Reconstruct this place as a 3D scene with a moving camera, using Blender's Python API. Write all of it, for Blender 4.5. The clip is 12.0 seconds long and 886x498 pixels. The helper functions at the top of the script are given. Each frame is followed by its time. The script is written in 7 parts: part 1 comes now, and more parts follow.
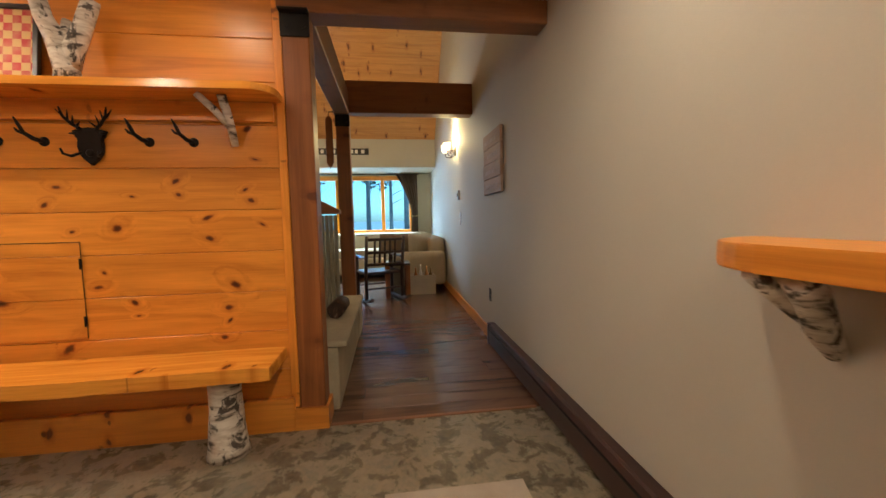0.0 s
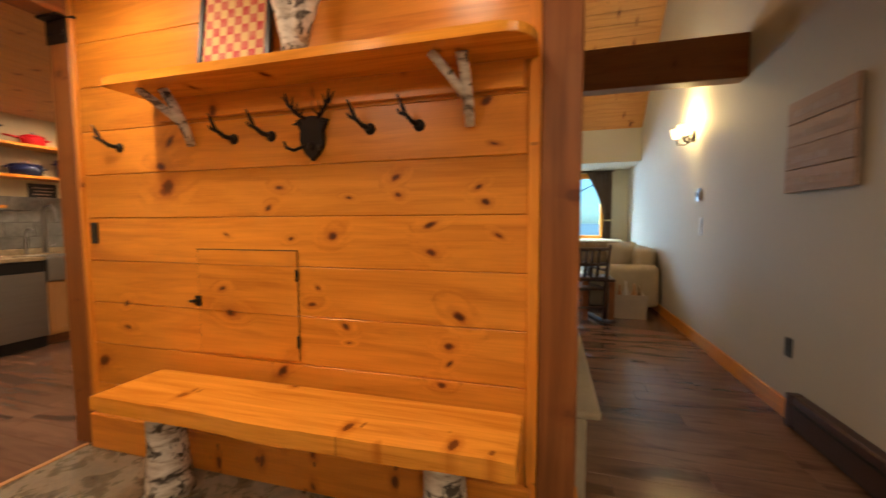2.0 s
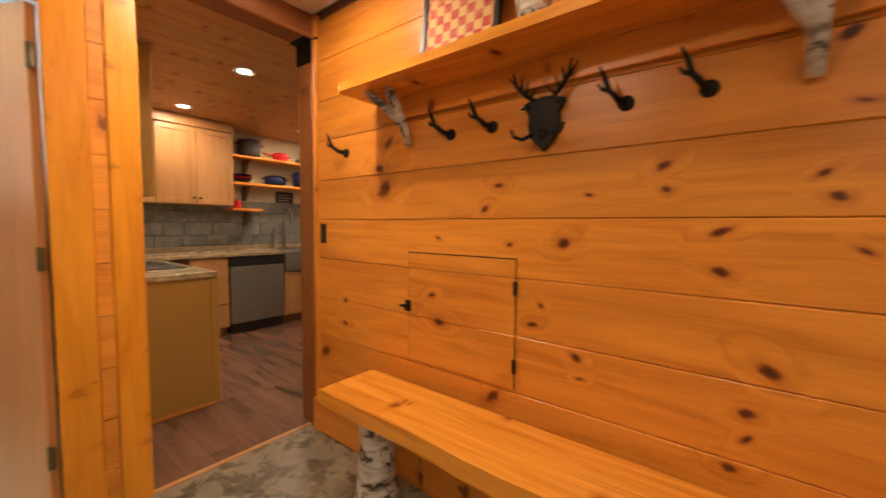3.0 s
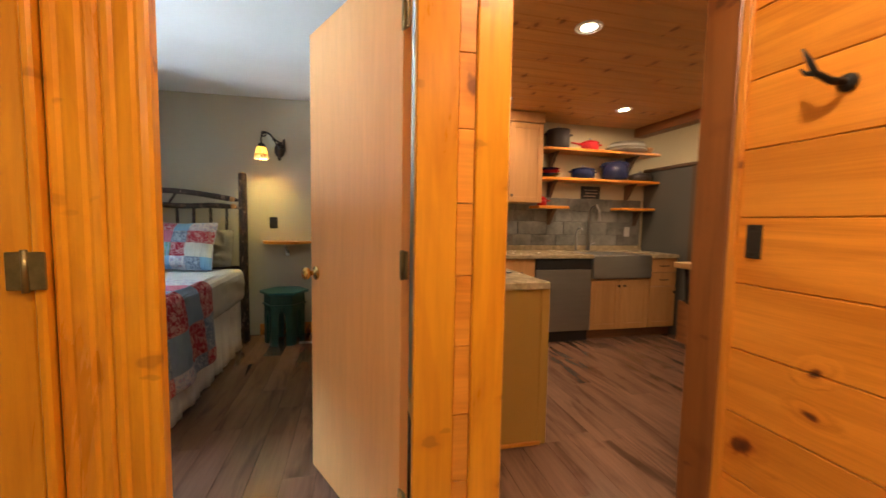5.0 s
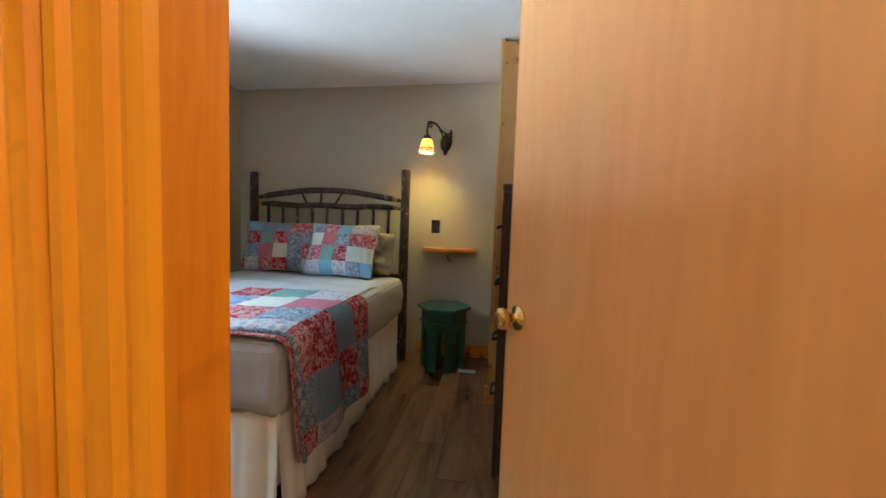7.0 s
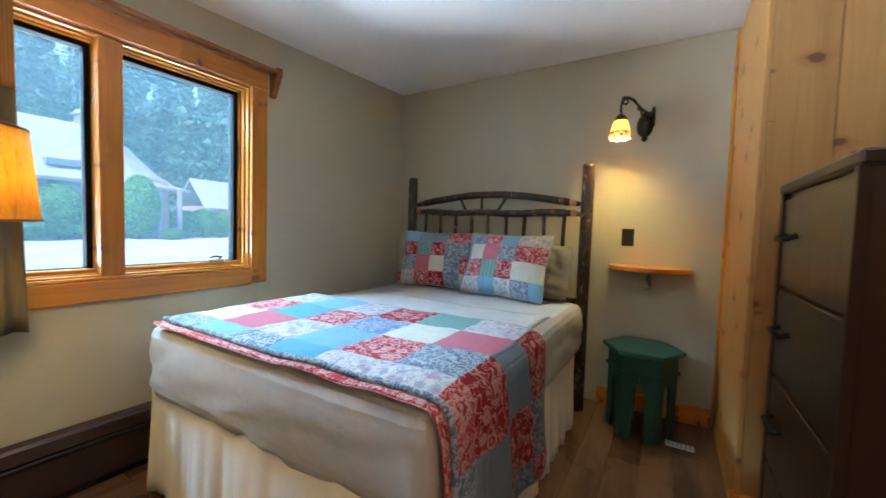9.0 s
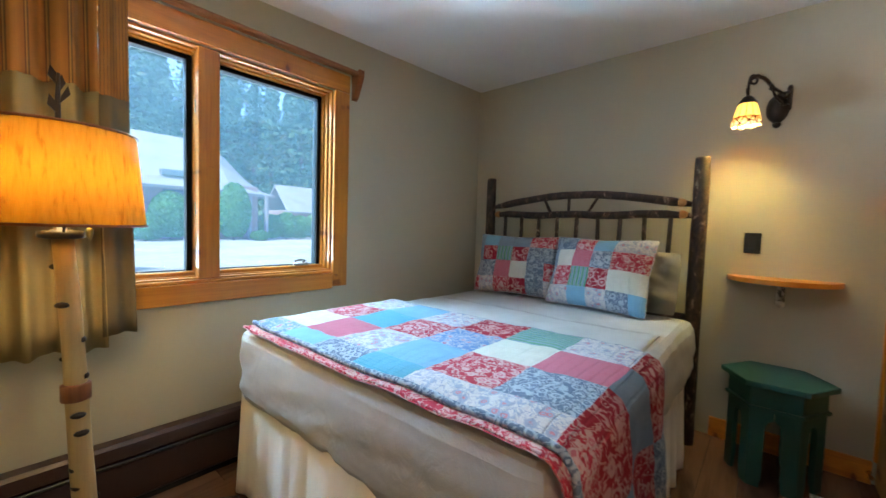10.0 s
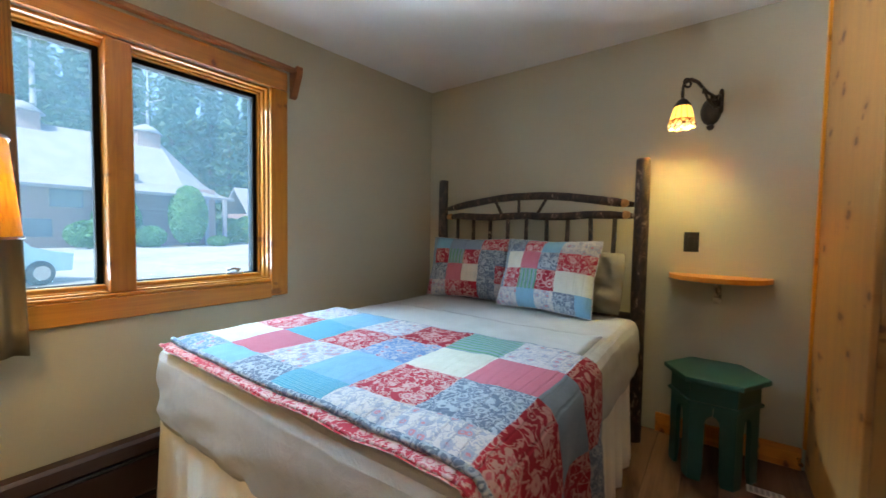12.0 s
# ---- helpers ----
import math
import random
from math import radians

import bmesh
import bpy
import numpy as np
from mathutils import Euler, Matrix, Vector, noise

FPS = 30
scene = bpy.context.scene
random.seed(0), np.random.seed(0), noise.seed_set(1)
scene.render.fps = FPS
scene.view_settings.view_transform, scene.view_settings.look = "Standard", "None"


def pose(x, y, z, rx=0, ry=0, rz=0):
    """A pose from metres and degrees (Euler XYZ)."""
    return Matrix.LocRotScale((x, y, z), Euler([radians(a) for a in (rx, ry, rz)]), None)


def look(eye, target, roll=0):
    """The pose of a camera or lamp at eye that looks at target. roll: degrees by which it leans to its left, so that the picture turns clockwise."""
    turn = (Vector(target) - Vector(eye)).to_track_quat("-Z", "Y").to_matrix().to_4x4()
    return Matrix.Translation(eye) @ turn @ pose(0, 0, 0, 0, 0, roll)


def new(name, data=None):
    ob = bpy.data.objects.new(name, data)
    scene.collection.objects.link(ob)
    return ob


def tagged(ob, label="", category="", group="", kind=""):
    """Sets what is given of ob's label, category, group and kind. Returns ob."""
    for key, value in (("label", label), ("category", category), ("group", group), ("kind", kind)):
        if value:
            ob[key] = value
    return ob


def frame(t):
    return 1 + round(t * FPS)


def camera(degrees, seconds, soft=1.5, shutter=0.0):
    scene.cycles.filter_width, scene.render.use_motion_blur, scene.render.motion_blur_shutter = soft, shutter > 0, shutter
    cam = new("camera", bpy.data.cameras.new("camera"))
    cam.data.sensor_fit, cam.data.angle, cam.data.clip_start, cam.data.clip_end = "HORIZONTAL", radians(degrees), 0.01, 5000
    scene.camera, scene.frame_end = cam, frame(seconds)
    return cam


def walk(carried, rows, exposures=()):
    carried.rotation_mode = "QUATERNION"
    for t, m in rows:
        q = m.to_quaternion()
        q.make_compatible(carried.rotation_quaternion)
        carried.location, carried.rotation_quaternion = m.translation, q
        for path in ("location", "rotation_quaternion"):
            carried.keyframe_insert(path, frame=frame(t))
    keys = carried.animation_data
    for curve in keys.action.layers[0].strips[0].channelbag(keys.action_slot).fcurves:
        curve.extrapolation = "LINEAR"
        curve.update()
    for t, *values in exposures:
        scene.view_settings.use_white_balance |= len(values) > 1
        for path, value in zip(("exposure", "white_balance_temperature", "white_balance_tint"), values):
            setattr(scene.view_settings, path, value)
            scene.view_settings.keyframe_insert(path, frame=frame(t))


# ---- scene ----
cam = camera(98.3, 12.0, 1.5, 0.4)
PATH = [
    (0, (-0.062, 0.006, 1.171), (0.208, 1.981, 1.014), -1.2),
    (0.5, (-0.09, 0.237, 1.183), (0.134, 2.218, 1.032), -1.0),
    (1, (-0.189, 0.426, 1.194), (-0.145, 2.421, 1.051), -0.7),
    (1.5, (-0.379, 0.606, 1.198), (-0.584, 2.591, 1.061), -0.5),
    (2, (-0.562, 0.74, 1.212), (-1.095, 2.663, 1.075), -0.2),
    (2.2, (-0.658, 0.763, 1.212), (-1.341, 2.637, 1.062), 0.5),
    (2.5, (-0.784, 0.861, 1.206), (-1.687, 2.641, 1.078), 0.1),
    (3, (-0.958, 0.906, 1.213), (-2.205, 2.465, 1.092), 0.5),
    (3.4, (-1.141, 0.912, 1.207), (-2.616, 2.256, 1.078), 0.8),
    (3.5, (-1.196, 0.925, 1.208), (-2.725, 2.208, 1.08), 0.8),
    (3.7, (-1.292, 0.918, 1.214), (-2.906, 2.091, 1.08), 0.9),
    (5.3, (-2.031, 0.933, 1.211), (-4.001, 1.247, 1.069), 1.0),
    (5.5, (-2.126, 0.916, 1.205), (-4.108, 1.146, 1.065), 1.0),
    (6, (-2.371, 0.853, 1.208), (-4.366, 0.884, 1.07), 0.9),
    (6.5, (-2.563, 0.796, 1.206), (-4.553, 0.65, 1.072), 1.5),
    (8.3, (-3.156, 0.481, 1.189), (-5.011, -0.258, 1.074), 1.7),
    (8.5, (-3.22, 0.463, 1.173), (-5.034, -0.374, 1.073), 1.6),
    (9, (-3.272, 0.39, 1.184), (-4.988, -0.632, 1.079), 1.8),
    (9.5, (-3.307, 0.313, 1.189), (-4.92, -0.864, 1.085), 1.8),
    (10, (-3.344, 0.213, 1.191), (-4.863, -1.084, 1.086), 1.8),
    (10.5, (-3.406, 0.135, 1.181), (-4.87, -1.224, 1.08), 1.6),
    (11, (-3.445, 0.12, 1.185), (-4.917, -1.23, 1.078), 1.4),
    (11.5, (-3.476, 0.179, 1.19), (-5.015, -1.095, 1.102), 1.1),
    (12, (-3.476, 0.27, 1.205), (-5.096, -0.9, 1.112), 0.9),
]
EXPOSURES = [
    (0, 1.5, 5950, 10), (1.5, 1.5, 6350, 10), (2.3, 1.46, 6750, 17), (3.0, 1.46, 6200, 12), (3.5, 1.55, 5500, 9), (5.4, 1.58, 6800, 13), (6.6, 1.5, 6600, 11),
    (8.4, 1.78, 6200, 10), (9.5, 1.74, 6200, 10), (10.5, 1.6, 6150, 10), (11.3, 1.6, 6250, 10), (12, 1.64, 6650, 11),
]
walk(cam, [(t, look(eye, target, roll)) for t, eye, target, roll in PATH], EXPOSURES)

# ---- world and lights ----
world = bpy.data.worlds.new("world")
scene.world = world
world.use_nodes = True
wn = world.node_tree
sky = wn.nodes.new("ShaderNodeTexSky")
sky.sky_type, sky.sun_disc = "NISHITA", False
sky.sun_elevation, sky.sun_rotation = radians(48), radians(70)
wn.links.new(sky.outputs[0], wn.nodes["Background"].inputs[0])
wn.nodes["Background"].inputs[1].default_value = 0.12

sun = new("sun", bpy.data.lights.new("sun", "SUN"))
sun.data.energy, sun.data.angle, sun.data.color = 2.6, radians(4), (1.0, 0.95, 0.88)
sun.matrix_basis = look((0, 0, 30), (-25, -9, 0))


def lamp(name, kind, place, power, colour, size=0.1, aim=None, shape="DISK", size_y=0.1, spread=180):
    data = bpy.data.lights.new(name, kind)
    ob = new(name, data)
    data.energy, data.color = power, colour
    if kind == "AREA":
        data.shape, data.size = shape, size
        if shape == "RECTANGLE":
            data.size_y = size_y
        data.spread = radians(spread)
    else:
        data.shadow_soft_size = size
    ob.matrix_basis = look(place, aim if aim else (place[0], place[1] + 0.0001, place[2] - 1))
    return ob


WARM = (1.0, 0.78, 0.53)
# The last one, behind the start, is added to brighten right wall and floor.
for x, y, p in ((-2.42, 1.62, 6.2), (-0.95, 1.62, 1.2), (0.30, 1.02, 3.6), (-1.9, 0.35, 5.8), (0.30, -0.9, 11)):
    lamp("entry_lamp", "AREA", (x, y, 2.385), p, WARM, 0.10)
for x, y in ((-3.95, 2.26), (-5.29, 2.28), (-5.28, 3.55), (-3.95, 3.55)):
    lamp("kitchen_lamp", "AREA", (x, y, 2.335), 3.7, (1.0, 0.76, 0.5), 0.10)
# Unseen area lamps outside the windows stand in for sky and ground bounce.
lamp("bedroom_sky", "AREA", (-4.0, -2.75, 2.85), 640, (0.42, 0.72, 1.0), 1.6, (-4.3, -0.4, 0.8), "RECTANGLE", 0.9)
lamp("bedroom_ground_light", "AREA", (-4.0, -5.9, -0.2), 1150, (0.70, 0.86, 1.0), 5.0, (-4.8, -0.2, 1.75), "RECTANGLE", 1.6)
lamp("living_sky", "AREA", (-0.8, 9.9, 3.2), 420, (0.55, 0.82, 1.0), 2.6, (-0.4, 6.0, 0.2), "RECTANGLE", 1.2)
lamp("sconce_bulb", "POINT", (-5.894, 0.08, 1.845), 7.5, (1.0, 0.83, 0.28), 0.03)
lamp("floor_lamp_bulb", "POINT", (-3.465, -1.3, 1.30), 4.6, (1.0, 0.76, 0.32), 0.09)
lamp("hall_sconce_bulb", "POINT", (0.74, 5.35, 2.26), 14, (1.0, 0.74, 0.3), 0.04)
lamp("living_side_sky", "AREA", (-2.75, 9.7, 1.6), 105, (0.45, 0.72, 1.0), 0.9, (0.6, 5.2, 1.2), "RECTANGLE", 1.2)
# Added warm fill for the far kitchen wall and ceiling, without a fixture.
lamp("far_kitchen_lamp", "AREA", (-4.2, 5.9, 2.60), 28, (1.0, 0.78, 0.52), 0.12)
# Added fill hidden behind the post, brightens the pine vault; no fixture there.
lamp("living_lamp", "POINT", (-1.35, 5.6, 2.75), 13, (1.0, 0.7, 0.4), 0.15)


# ---- materials ----
def shader(name):
    m = bpy.data.materials.new(name)
    m.use_nodes = True
    nt = m.node_tree
    return m, nt, nt.nodes["Principled BSDF"]


def node(nt, kind, **values):
    n = nt.nodes.new(kind)
    for key, v in values.items():
        setattr(n, key, v)
    return n


def coords(nt, scale, jitter=True):
    """Object coordinates, shifted at random from object to object and scaled."""
    tc = node(nt, "ShaderNodeTexCoord")
    mul = node(nt, "ShaderNodeVectorMath", operation="MULTIPLY")
    mul.inputs[1].default_value = scale
    if jitter:
        info = node(nt, "ShaderNodeObjectInfo")
        off = node(nt, "ShaderNodeVectorMath", operation="MULTIPLY_ADD")
        off.inputs[1].default_value = (7.3, 5.1, 9.7)
        nt.links.new(info.outputs["Random"], off.inputs[0])
        nt.links.new(tc.outputs["Object"], off.inputs[2])
        nt.links.new(off.outputs[0], mul.inputs[0])
    else:
        nt.links.new(tc.outputs["Object"], mul.inputs[0])
    return mul.outputs[0]


def noise_tex(nt, vec, scale, detail=4, distortion=0.0, rough=0.55):
    n = node(nt, "ShaderNodeTexNoise")
    n.inputs["Scale"].default_value, n.inputs["Detail"].default_value = scale, detail
    n.inputs["Distortion"].default_value, n.inputs["Roughness"].default_value = distortion, rough
    nt.links.new(vec, n.inputs["Vector"])
    return n.outputs["Fac"]


def ramp(nt, fac, stops):
    r = node(nt, "ShaderNodeValToRGB")
    els = r.color_ramp.elements
    while len(els) < len(stops):
        els.new(0.5)
    for e, (pos, c) in zip(els, stops):
        e.position, e.color = pos, (c[0], c[1], c[2], 1)
    nt.links.new(fac, r.inputs[0])
    return r.outputs[0]


def mix(nt, fac, a, b, blend="MIX"):
    m = node(nt, "ShaderNodeMix", data_type="RGBA", blend_type=blend)
    if isinstance(fac, float):
        m.inputs[0].default_value = fac
    else:
        nt.links.new(fac, m.inputs[0])
    for sock, v in ((m.inputs[6], a), (m.inputs[7], b)):
        if isinstance(v, tuple):
            sock.default_value = (v[0], v[1], v[2], 1)
        else:
            nt.links.new(v, sock)
    return m.outputs[2]


def bump(nt, bsdf, height, strength, distance=0.002):
    b = node(nt, "ShaderNodeBump")
    b.inputs["Strength"].default_value, b.inputs["Distance"].default_value = strength, distance
    nt.links.new(height, b.inputs["Height"])
    nt.links.new(b.outputs[0], bsdf.inputs["Normal"])


def tint(c, k):
    return tuple(min(1.0, v * k) for v in c)


def plain(name, col, rough=0.5, metal=0.0, var=0.1, scale=6.0, relief=0.1, spec=0.5, fine=90.0, stretch=(1, 1, 1)):
    """A paint, plastic, metal or cloth with broad unevenness and a fine grain."""
    m, nt, b = shader(name)
    v = coords(nt, stretch)
    broad = noise_tex(nt, v, scale, 5)
    grain = noise_tex(nt, v, fine, 3)
    c = ramp(nt, broad, [(0.3, tint(col, 1 - var)), (0.7, tint(col, 1 + var))])
    c = mix(nt, 0.18, c, ramp(nt, grain, [(0.35, tint(col, 1 - 1.5 * var)), (0.65, tint(col, 1 + 1.5 * var))]))
    nt.links.new(c, b.inputs["Base Color"])
    rr = node(nt, "ShaderNodeMapRange")
    rr.inputs[3].default_value, rr.inputs[4].default_value = max(0.03, rough - 0.08), min(1, rough + 0.08)
    nt.links.new(broad, rr.inputs[0])
    nt.links.new(rr.outputs[0], b.inputs["Roughness"])
    b.inputs["Metallic"].default_value, b.inputs["Specular IOR Level"].default_value = metal, spec
    bump(nt, b, grain, relief)
    return m


def wood(name, light, dark, axis=0, knots=0.8, rough=0.35, knot_col=(0.085, 0.019, 0.007), across=13.0, per_piece=0.12, relief=0.15, normal=None, streak=0.0):
    """Boards with grain along the axis, knots and a tone of their own."""
    m, nt, b = shader(name)
    s = [across] * 3
    s[axis] = 1.0
    v = coords(nt, s)
    g = noise_tex(nt, v, 1.0, 6, 1.1, 0.6)
    s2 = [across * 11] * 3
    s2[axis] = 3.5
    fine = noise_tex(nt, coords(nt, s2), 1.0, 3, 0.3)
    c = ramp(nt, g, [(0.28, dark), (0.55, light), (0.8, tint(light, 1.12))])
    c = mix(nt, 0.16, c, ramp(nt, fine, [(0.35, tint(dark, 0.8)), (0.62, tint(light, 1.1))]))
    if streak:
        s4 = [across * 0.6] * 3
        s4[axis] = 0.8
        st = noise_tex(nt, coords(nt, s4), 1.0, 4, 1.5)
        c = mix(nt, ramp(nt, st, [(0.52, (0, 0, 0)), (0.66, (streak,) * 3)]), c, tint(dark, 0.45))
    if knots:
        s3 = [4.4] * 3
        s3[axis] = 7.6
        if normal is not None:
            s3[normal] = 0.3
        vk = coords(nt, s3)
        wob = node(nt, "ShaderNodeTexNoise")
        wob.inputs["Scale"].default_value = 4.0
        nt.links.new(vk, wob.inputs["Vector"])
        add = node(nt, "ShaderNodeVectorMath", operation="MULTIPLY_ADD")
        add.inputs[1].default_value = (0.22, 0.22, 0.22)
        nt.links.new(wob.outputs["Color"], add.inputs[0])
        nt.links.new(vk, add.inputs[2])
        vo = node(nt, "ShaderNodeTexVoronoi")
        vo.inputs["Scale"].default_value = 1.0
        spot = add.outputs[0]
        if normal is not None:
            sp = node(nt, "ShaderNodeSeparateXYZ")
            cb = node(nt, "ShaderNodeCombineXYZ")
            nt.links.new(spot, sp.inputs[0])
            nt.links.new(sp.outputs[axis], cb.inputs[0])
            nt.links.new(sp.outputs[3 - axis - normal], cb.inputs[1])
            spot = cb.outputs[0]
            vo.voronoi_dimensions = "2D"
        k = 1.0 if normal is not None else 1.25
        nt.links.new(spot, vo.inputs["Vector"])
        vary = node(nt, "ShaderNodeSeparateColor")
        nt.links.new(vo.outputs["Color"], vary.inputs[0])
        size = node(nt, "ShaderNodeMath", operation="MULTIPLY_ADD")
        size.inputs[1].default_value = 0.07
        nt.links.new(vary.outputs[1], size.inputs[0])
        nt.links.new(vo.outputs["Distance"], size.inputs[2])
        some = ramp(nt, vary.outputs[0], [(0.66, (0, 0, 0)), (0.70, (1, 1, 1))])
        halo = ramp(nt, size.outputs[0], [(0.12 * k, (0.8 * knots,) * 3), (0.34 * k, (0, 0, 0))])
        red = (dark[0] * 0.80, dark[1] * 0.55, dark[2] * 0.5)
        c = mix(nt, mix(nt, 1.0, halo, some, "MULTIPLY"), c, red)
        vo2 = node(nt, "ShaderNodeTexVoronoi")
        vo2.inputs["Scale"].default_value = 2.3
        if normal is not None:
            vo2.voronoi_dimensions = "2D"
        nt.links.new(spot, vo2.inputs["Vector"])
        near = ramp(nt, size.outputs[0], [(0.40, (1, 1, 1)), (0.46, (0.0,) * 3)])
        pick = mix(nt, 1.0, ramp(nt, vo2.outputs["Color"], [(0.50, (0, 0, 0)), (0.55, (1, 1, 1))]), mix(nt, 1.0, near, some, "MULTIPLY"), "MULTIPLY")
        fleck = ramp(nt, vo2.outputs["Distance"], [(0.12 * k, (0.9 * knots,) * 3), (0.20 * k, (0, 0, 0))])
        c = mix(nt, mix(nt, 1.0, fleck, pick, "MULTIPLY"), c, tint(knot_col, 1.5))
        core = ramp(nt, size.outputs[0], [(0.115 * k, (knots,) * 3), (0.165 * k, (0, 0, 0))])
        c = mix(nt, mix(nt, 1.0, core, some, "MULTIPLY"), c, knot_col)
    info = node(nt, "ShaderNodeObjectInfo")
    tone = node(nt, "ShaderNodeMapRange")
    tone.inputs[3].default_value, tone.inputs[4].default_value = 1 - per_piece, 1 + per_piece
    nt.links.new(info.outputs["Random"], tone.inputs[0])
    c = mix(nt, 1.0, c, tone.outputs[0], "MULTIPLY")
    nt.links.new(c, b.inputs["Base Color"])
    rr = node(nt, "ShaderNodeMapRange")
    rr.inputs[3].default_value, rr.inputs[4].default_value = rough - 0.07, rough + 0.1
    nt.links.new(g, rr.inputs[0])
    nt.links.new(rr.outputs[0], b.inputs["Roughness"])
    bump(nt, b, fine, relief)
    return m


def glow(name, col, strength):
    m, nt, b = shader(name)
    b.inputs["Base Color"].default_value = (*col, 1)
    b.inputs["Emission Color"].default_value = (*col, 1)
    b.inputs["Emission Strength"].default_value = strength
    return m


def glass_mat(name, tintc=(0.9, 0.96, 1.0)):
    m, nt, b = shader(name)
    tr = node(nt, "ShaderNodeBsdfTransparent")
    tr.inputs[0].default_value = (*tintc, 1)
    gl = node(nt, "ShaderNodeBsdfGlossy")
    gl.inputs["Roughness"].default_value = 0.02
    fr = node(nt, "ShaderNodeFresnel")
    ms = node(nt, "ShaderNodeMixShader")
    nt.links.new(fr.outputs[0], ms.inputs[0])
    nt.links.new(tr.outputs[0], ms.inputs[1])
    nt.links.new(gl.outputs[0], ms.inputs[2])
    nt.links.new(ms.outputs[0], nt.nodes["Material Output"].inputs[0])
    return m


def knotty_wall(name, light, dark, knots):
    """Varnished boards along x: grain that bends round knots at (x, z, size)."""
    m, nt, b = shader(name)
    geo = node(nt, "ShaderNodeNewGeometry")
    wob = noise_tex(nt, geo.outputs["Position"], 38.0, 4)
    nearest = None
    for i, (x, z, r) in enumerate(knots):
        mp = node(nt, "ShaderNodeMapping", vector_type="TEXTURE")
        flat = 0.40 + 0.28 * ((i * 7) % 5) / 4
        mp.inputs["Location"].default_value = (x, 0, z)
        mp.inputs["Rotation"].default_value = (0, radians((i * 47) % 90 - 45), 0)
        mp.inputs["Scale"].default_value = (0.92 * r, 100.0, 0.92 * r * flat)
        nt.links.new(geo.outputs["Position"], mp.inputs["Vector"])
        ln = node(nt, "ShaderNodeVectorMath", operation="LENGTH")
        nt.links.new(mp.outputs[0], ln.inputs[0])
        if nearest is None:
            nearest = ln.outputs["Value"]
        else:
            mn = node(nt, "ShaderNodeMath", operation="MINIMUM")
            nt.links.new(nearest, mn.inputs[0])
            nt.links.new(ln.outputs["Value"], mn.inputs[1])
            nearest = mn.outputs[0]
    d = node(nt, "ShaderNodeMath", operation="MULTIPLY_ADD")
    d.inputs[1].default_value = 1.25
    nt.links.new(wob, d.inputs[0])
    nt.links.new(nearest, d.inputs[2])
    bend = node(nt, "ShaderNodeMapRange")
    bend.inputs[1].default_value, bend.inputs[2].default_value = 0.8, 5.0
    bend.inputs[3].default_value, bend.inputs[4].default_value = 0.9, 0.0
    nt.links.new(d.outputs[0], bend.inputs[0])
    grain = node(nt, "ShaderNodeVectorMath", operation="ADD")
    nt.links.new(coords(nt, (1.0, 13.0, 13.0)), grain.inputs[0])
    nt.links.new(bend.outputs[0], grain.inputs[1])
    g = noise_tex(nt, grain.outputs[0], 1.0, 6, 1.0, 0.6)
    broad = noise_tex(nt, coords(nt, (0.9, 3.0, 5.0)), 1.0, 3, 0.6)
    fine = noise_tex(nt, coords(nt, (3.5, 150, 150)), 1.0, 3, 0.3)
    c = ramp(nt, g, [(0.28, dark), (0.52, light), (0.8, tint(light, 1.14))])
    c = mix(nt, ramp(nt, broad, [(0.45, (0, 0, 0)), (0.68, (0.55,) * 3)]), c, tint(dark, 0.92))
    c = mix(nt, 0.13, c, ramp(nt, fine, [(0.35, tint(dark, 0.8)), (0.62, tint(light, 1.1))]))
    red = (dark[0] * 0.62, dark[1] * 0.42, dark[2] * 0.5)
    speck = node(nt, "ShaderNodeTexVoronoi")
    speck.inputs["Scale"].default_value = 5.0
    nt.links.new(coords(nt, (1.0, 0.1, 1.3)), speck.inputs["Vector"])
    c = mix(nt, ramp(nt, speck.outputs["Distance"], [(0.018, (0.8,) * 3), (0.035, (0, 0, 0))]), c, red)
    dd = node(nt, "ShaderNodeMath", operation="MULTIPLY")
    dd.inputs[1].default_value = 0.1
    nt.links.new(d.outputs[0], dd.inputs[0])
    halo = ramp(nt, dd.outputs[0], [(0.145, (0.9,) * 3), (0.180, (0.30,) * 3), (0.30, (0, 0, 0))])
    c = mix(nt, halo, c, red)
    core = ramp(nt, dd.outputs[0], [(0.08, (0.95,) * 3), (0.120, (0.75,) * 3), (0.152, (0.0,) * 3)])
    c = mix(nt, core, c, (0.062, 0.013, 0.005))
    info = node(nt, "ShaderNodeObjectInfo")
    tone = node(nt, "ShaderNodeMapRange")
    tone.inputs[3].default_value, tone.inputs[4].default_value = 0.86, 1.1
    nt.links.new(info.outputs["Random"], tone.inputs[0])
    c = mix(nt, 1.0, c, tone.outputs[0], "MULTIPLY")
    nt.links.new(c, b.inputs["Base Color"])
    rr = node(nt, "ShaderNodeMapRange")
    rr.inputs[3].default_value, rr.inputs[4].default_value = 0.26, 0.42
    nt.links.new(g, rr.inputs[0])
    nt.links.new(rr.outputs[0], b.inputs["Roughness"])
    bump(nt, b, fine, 0.15)
    return m


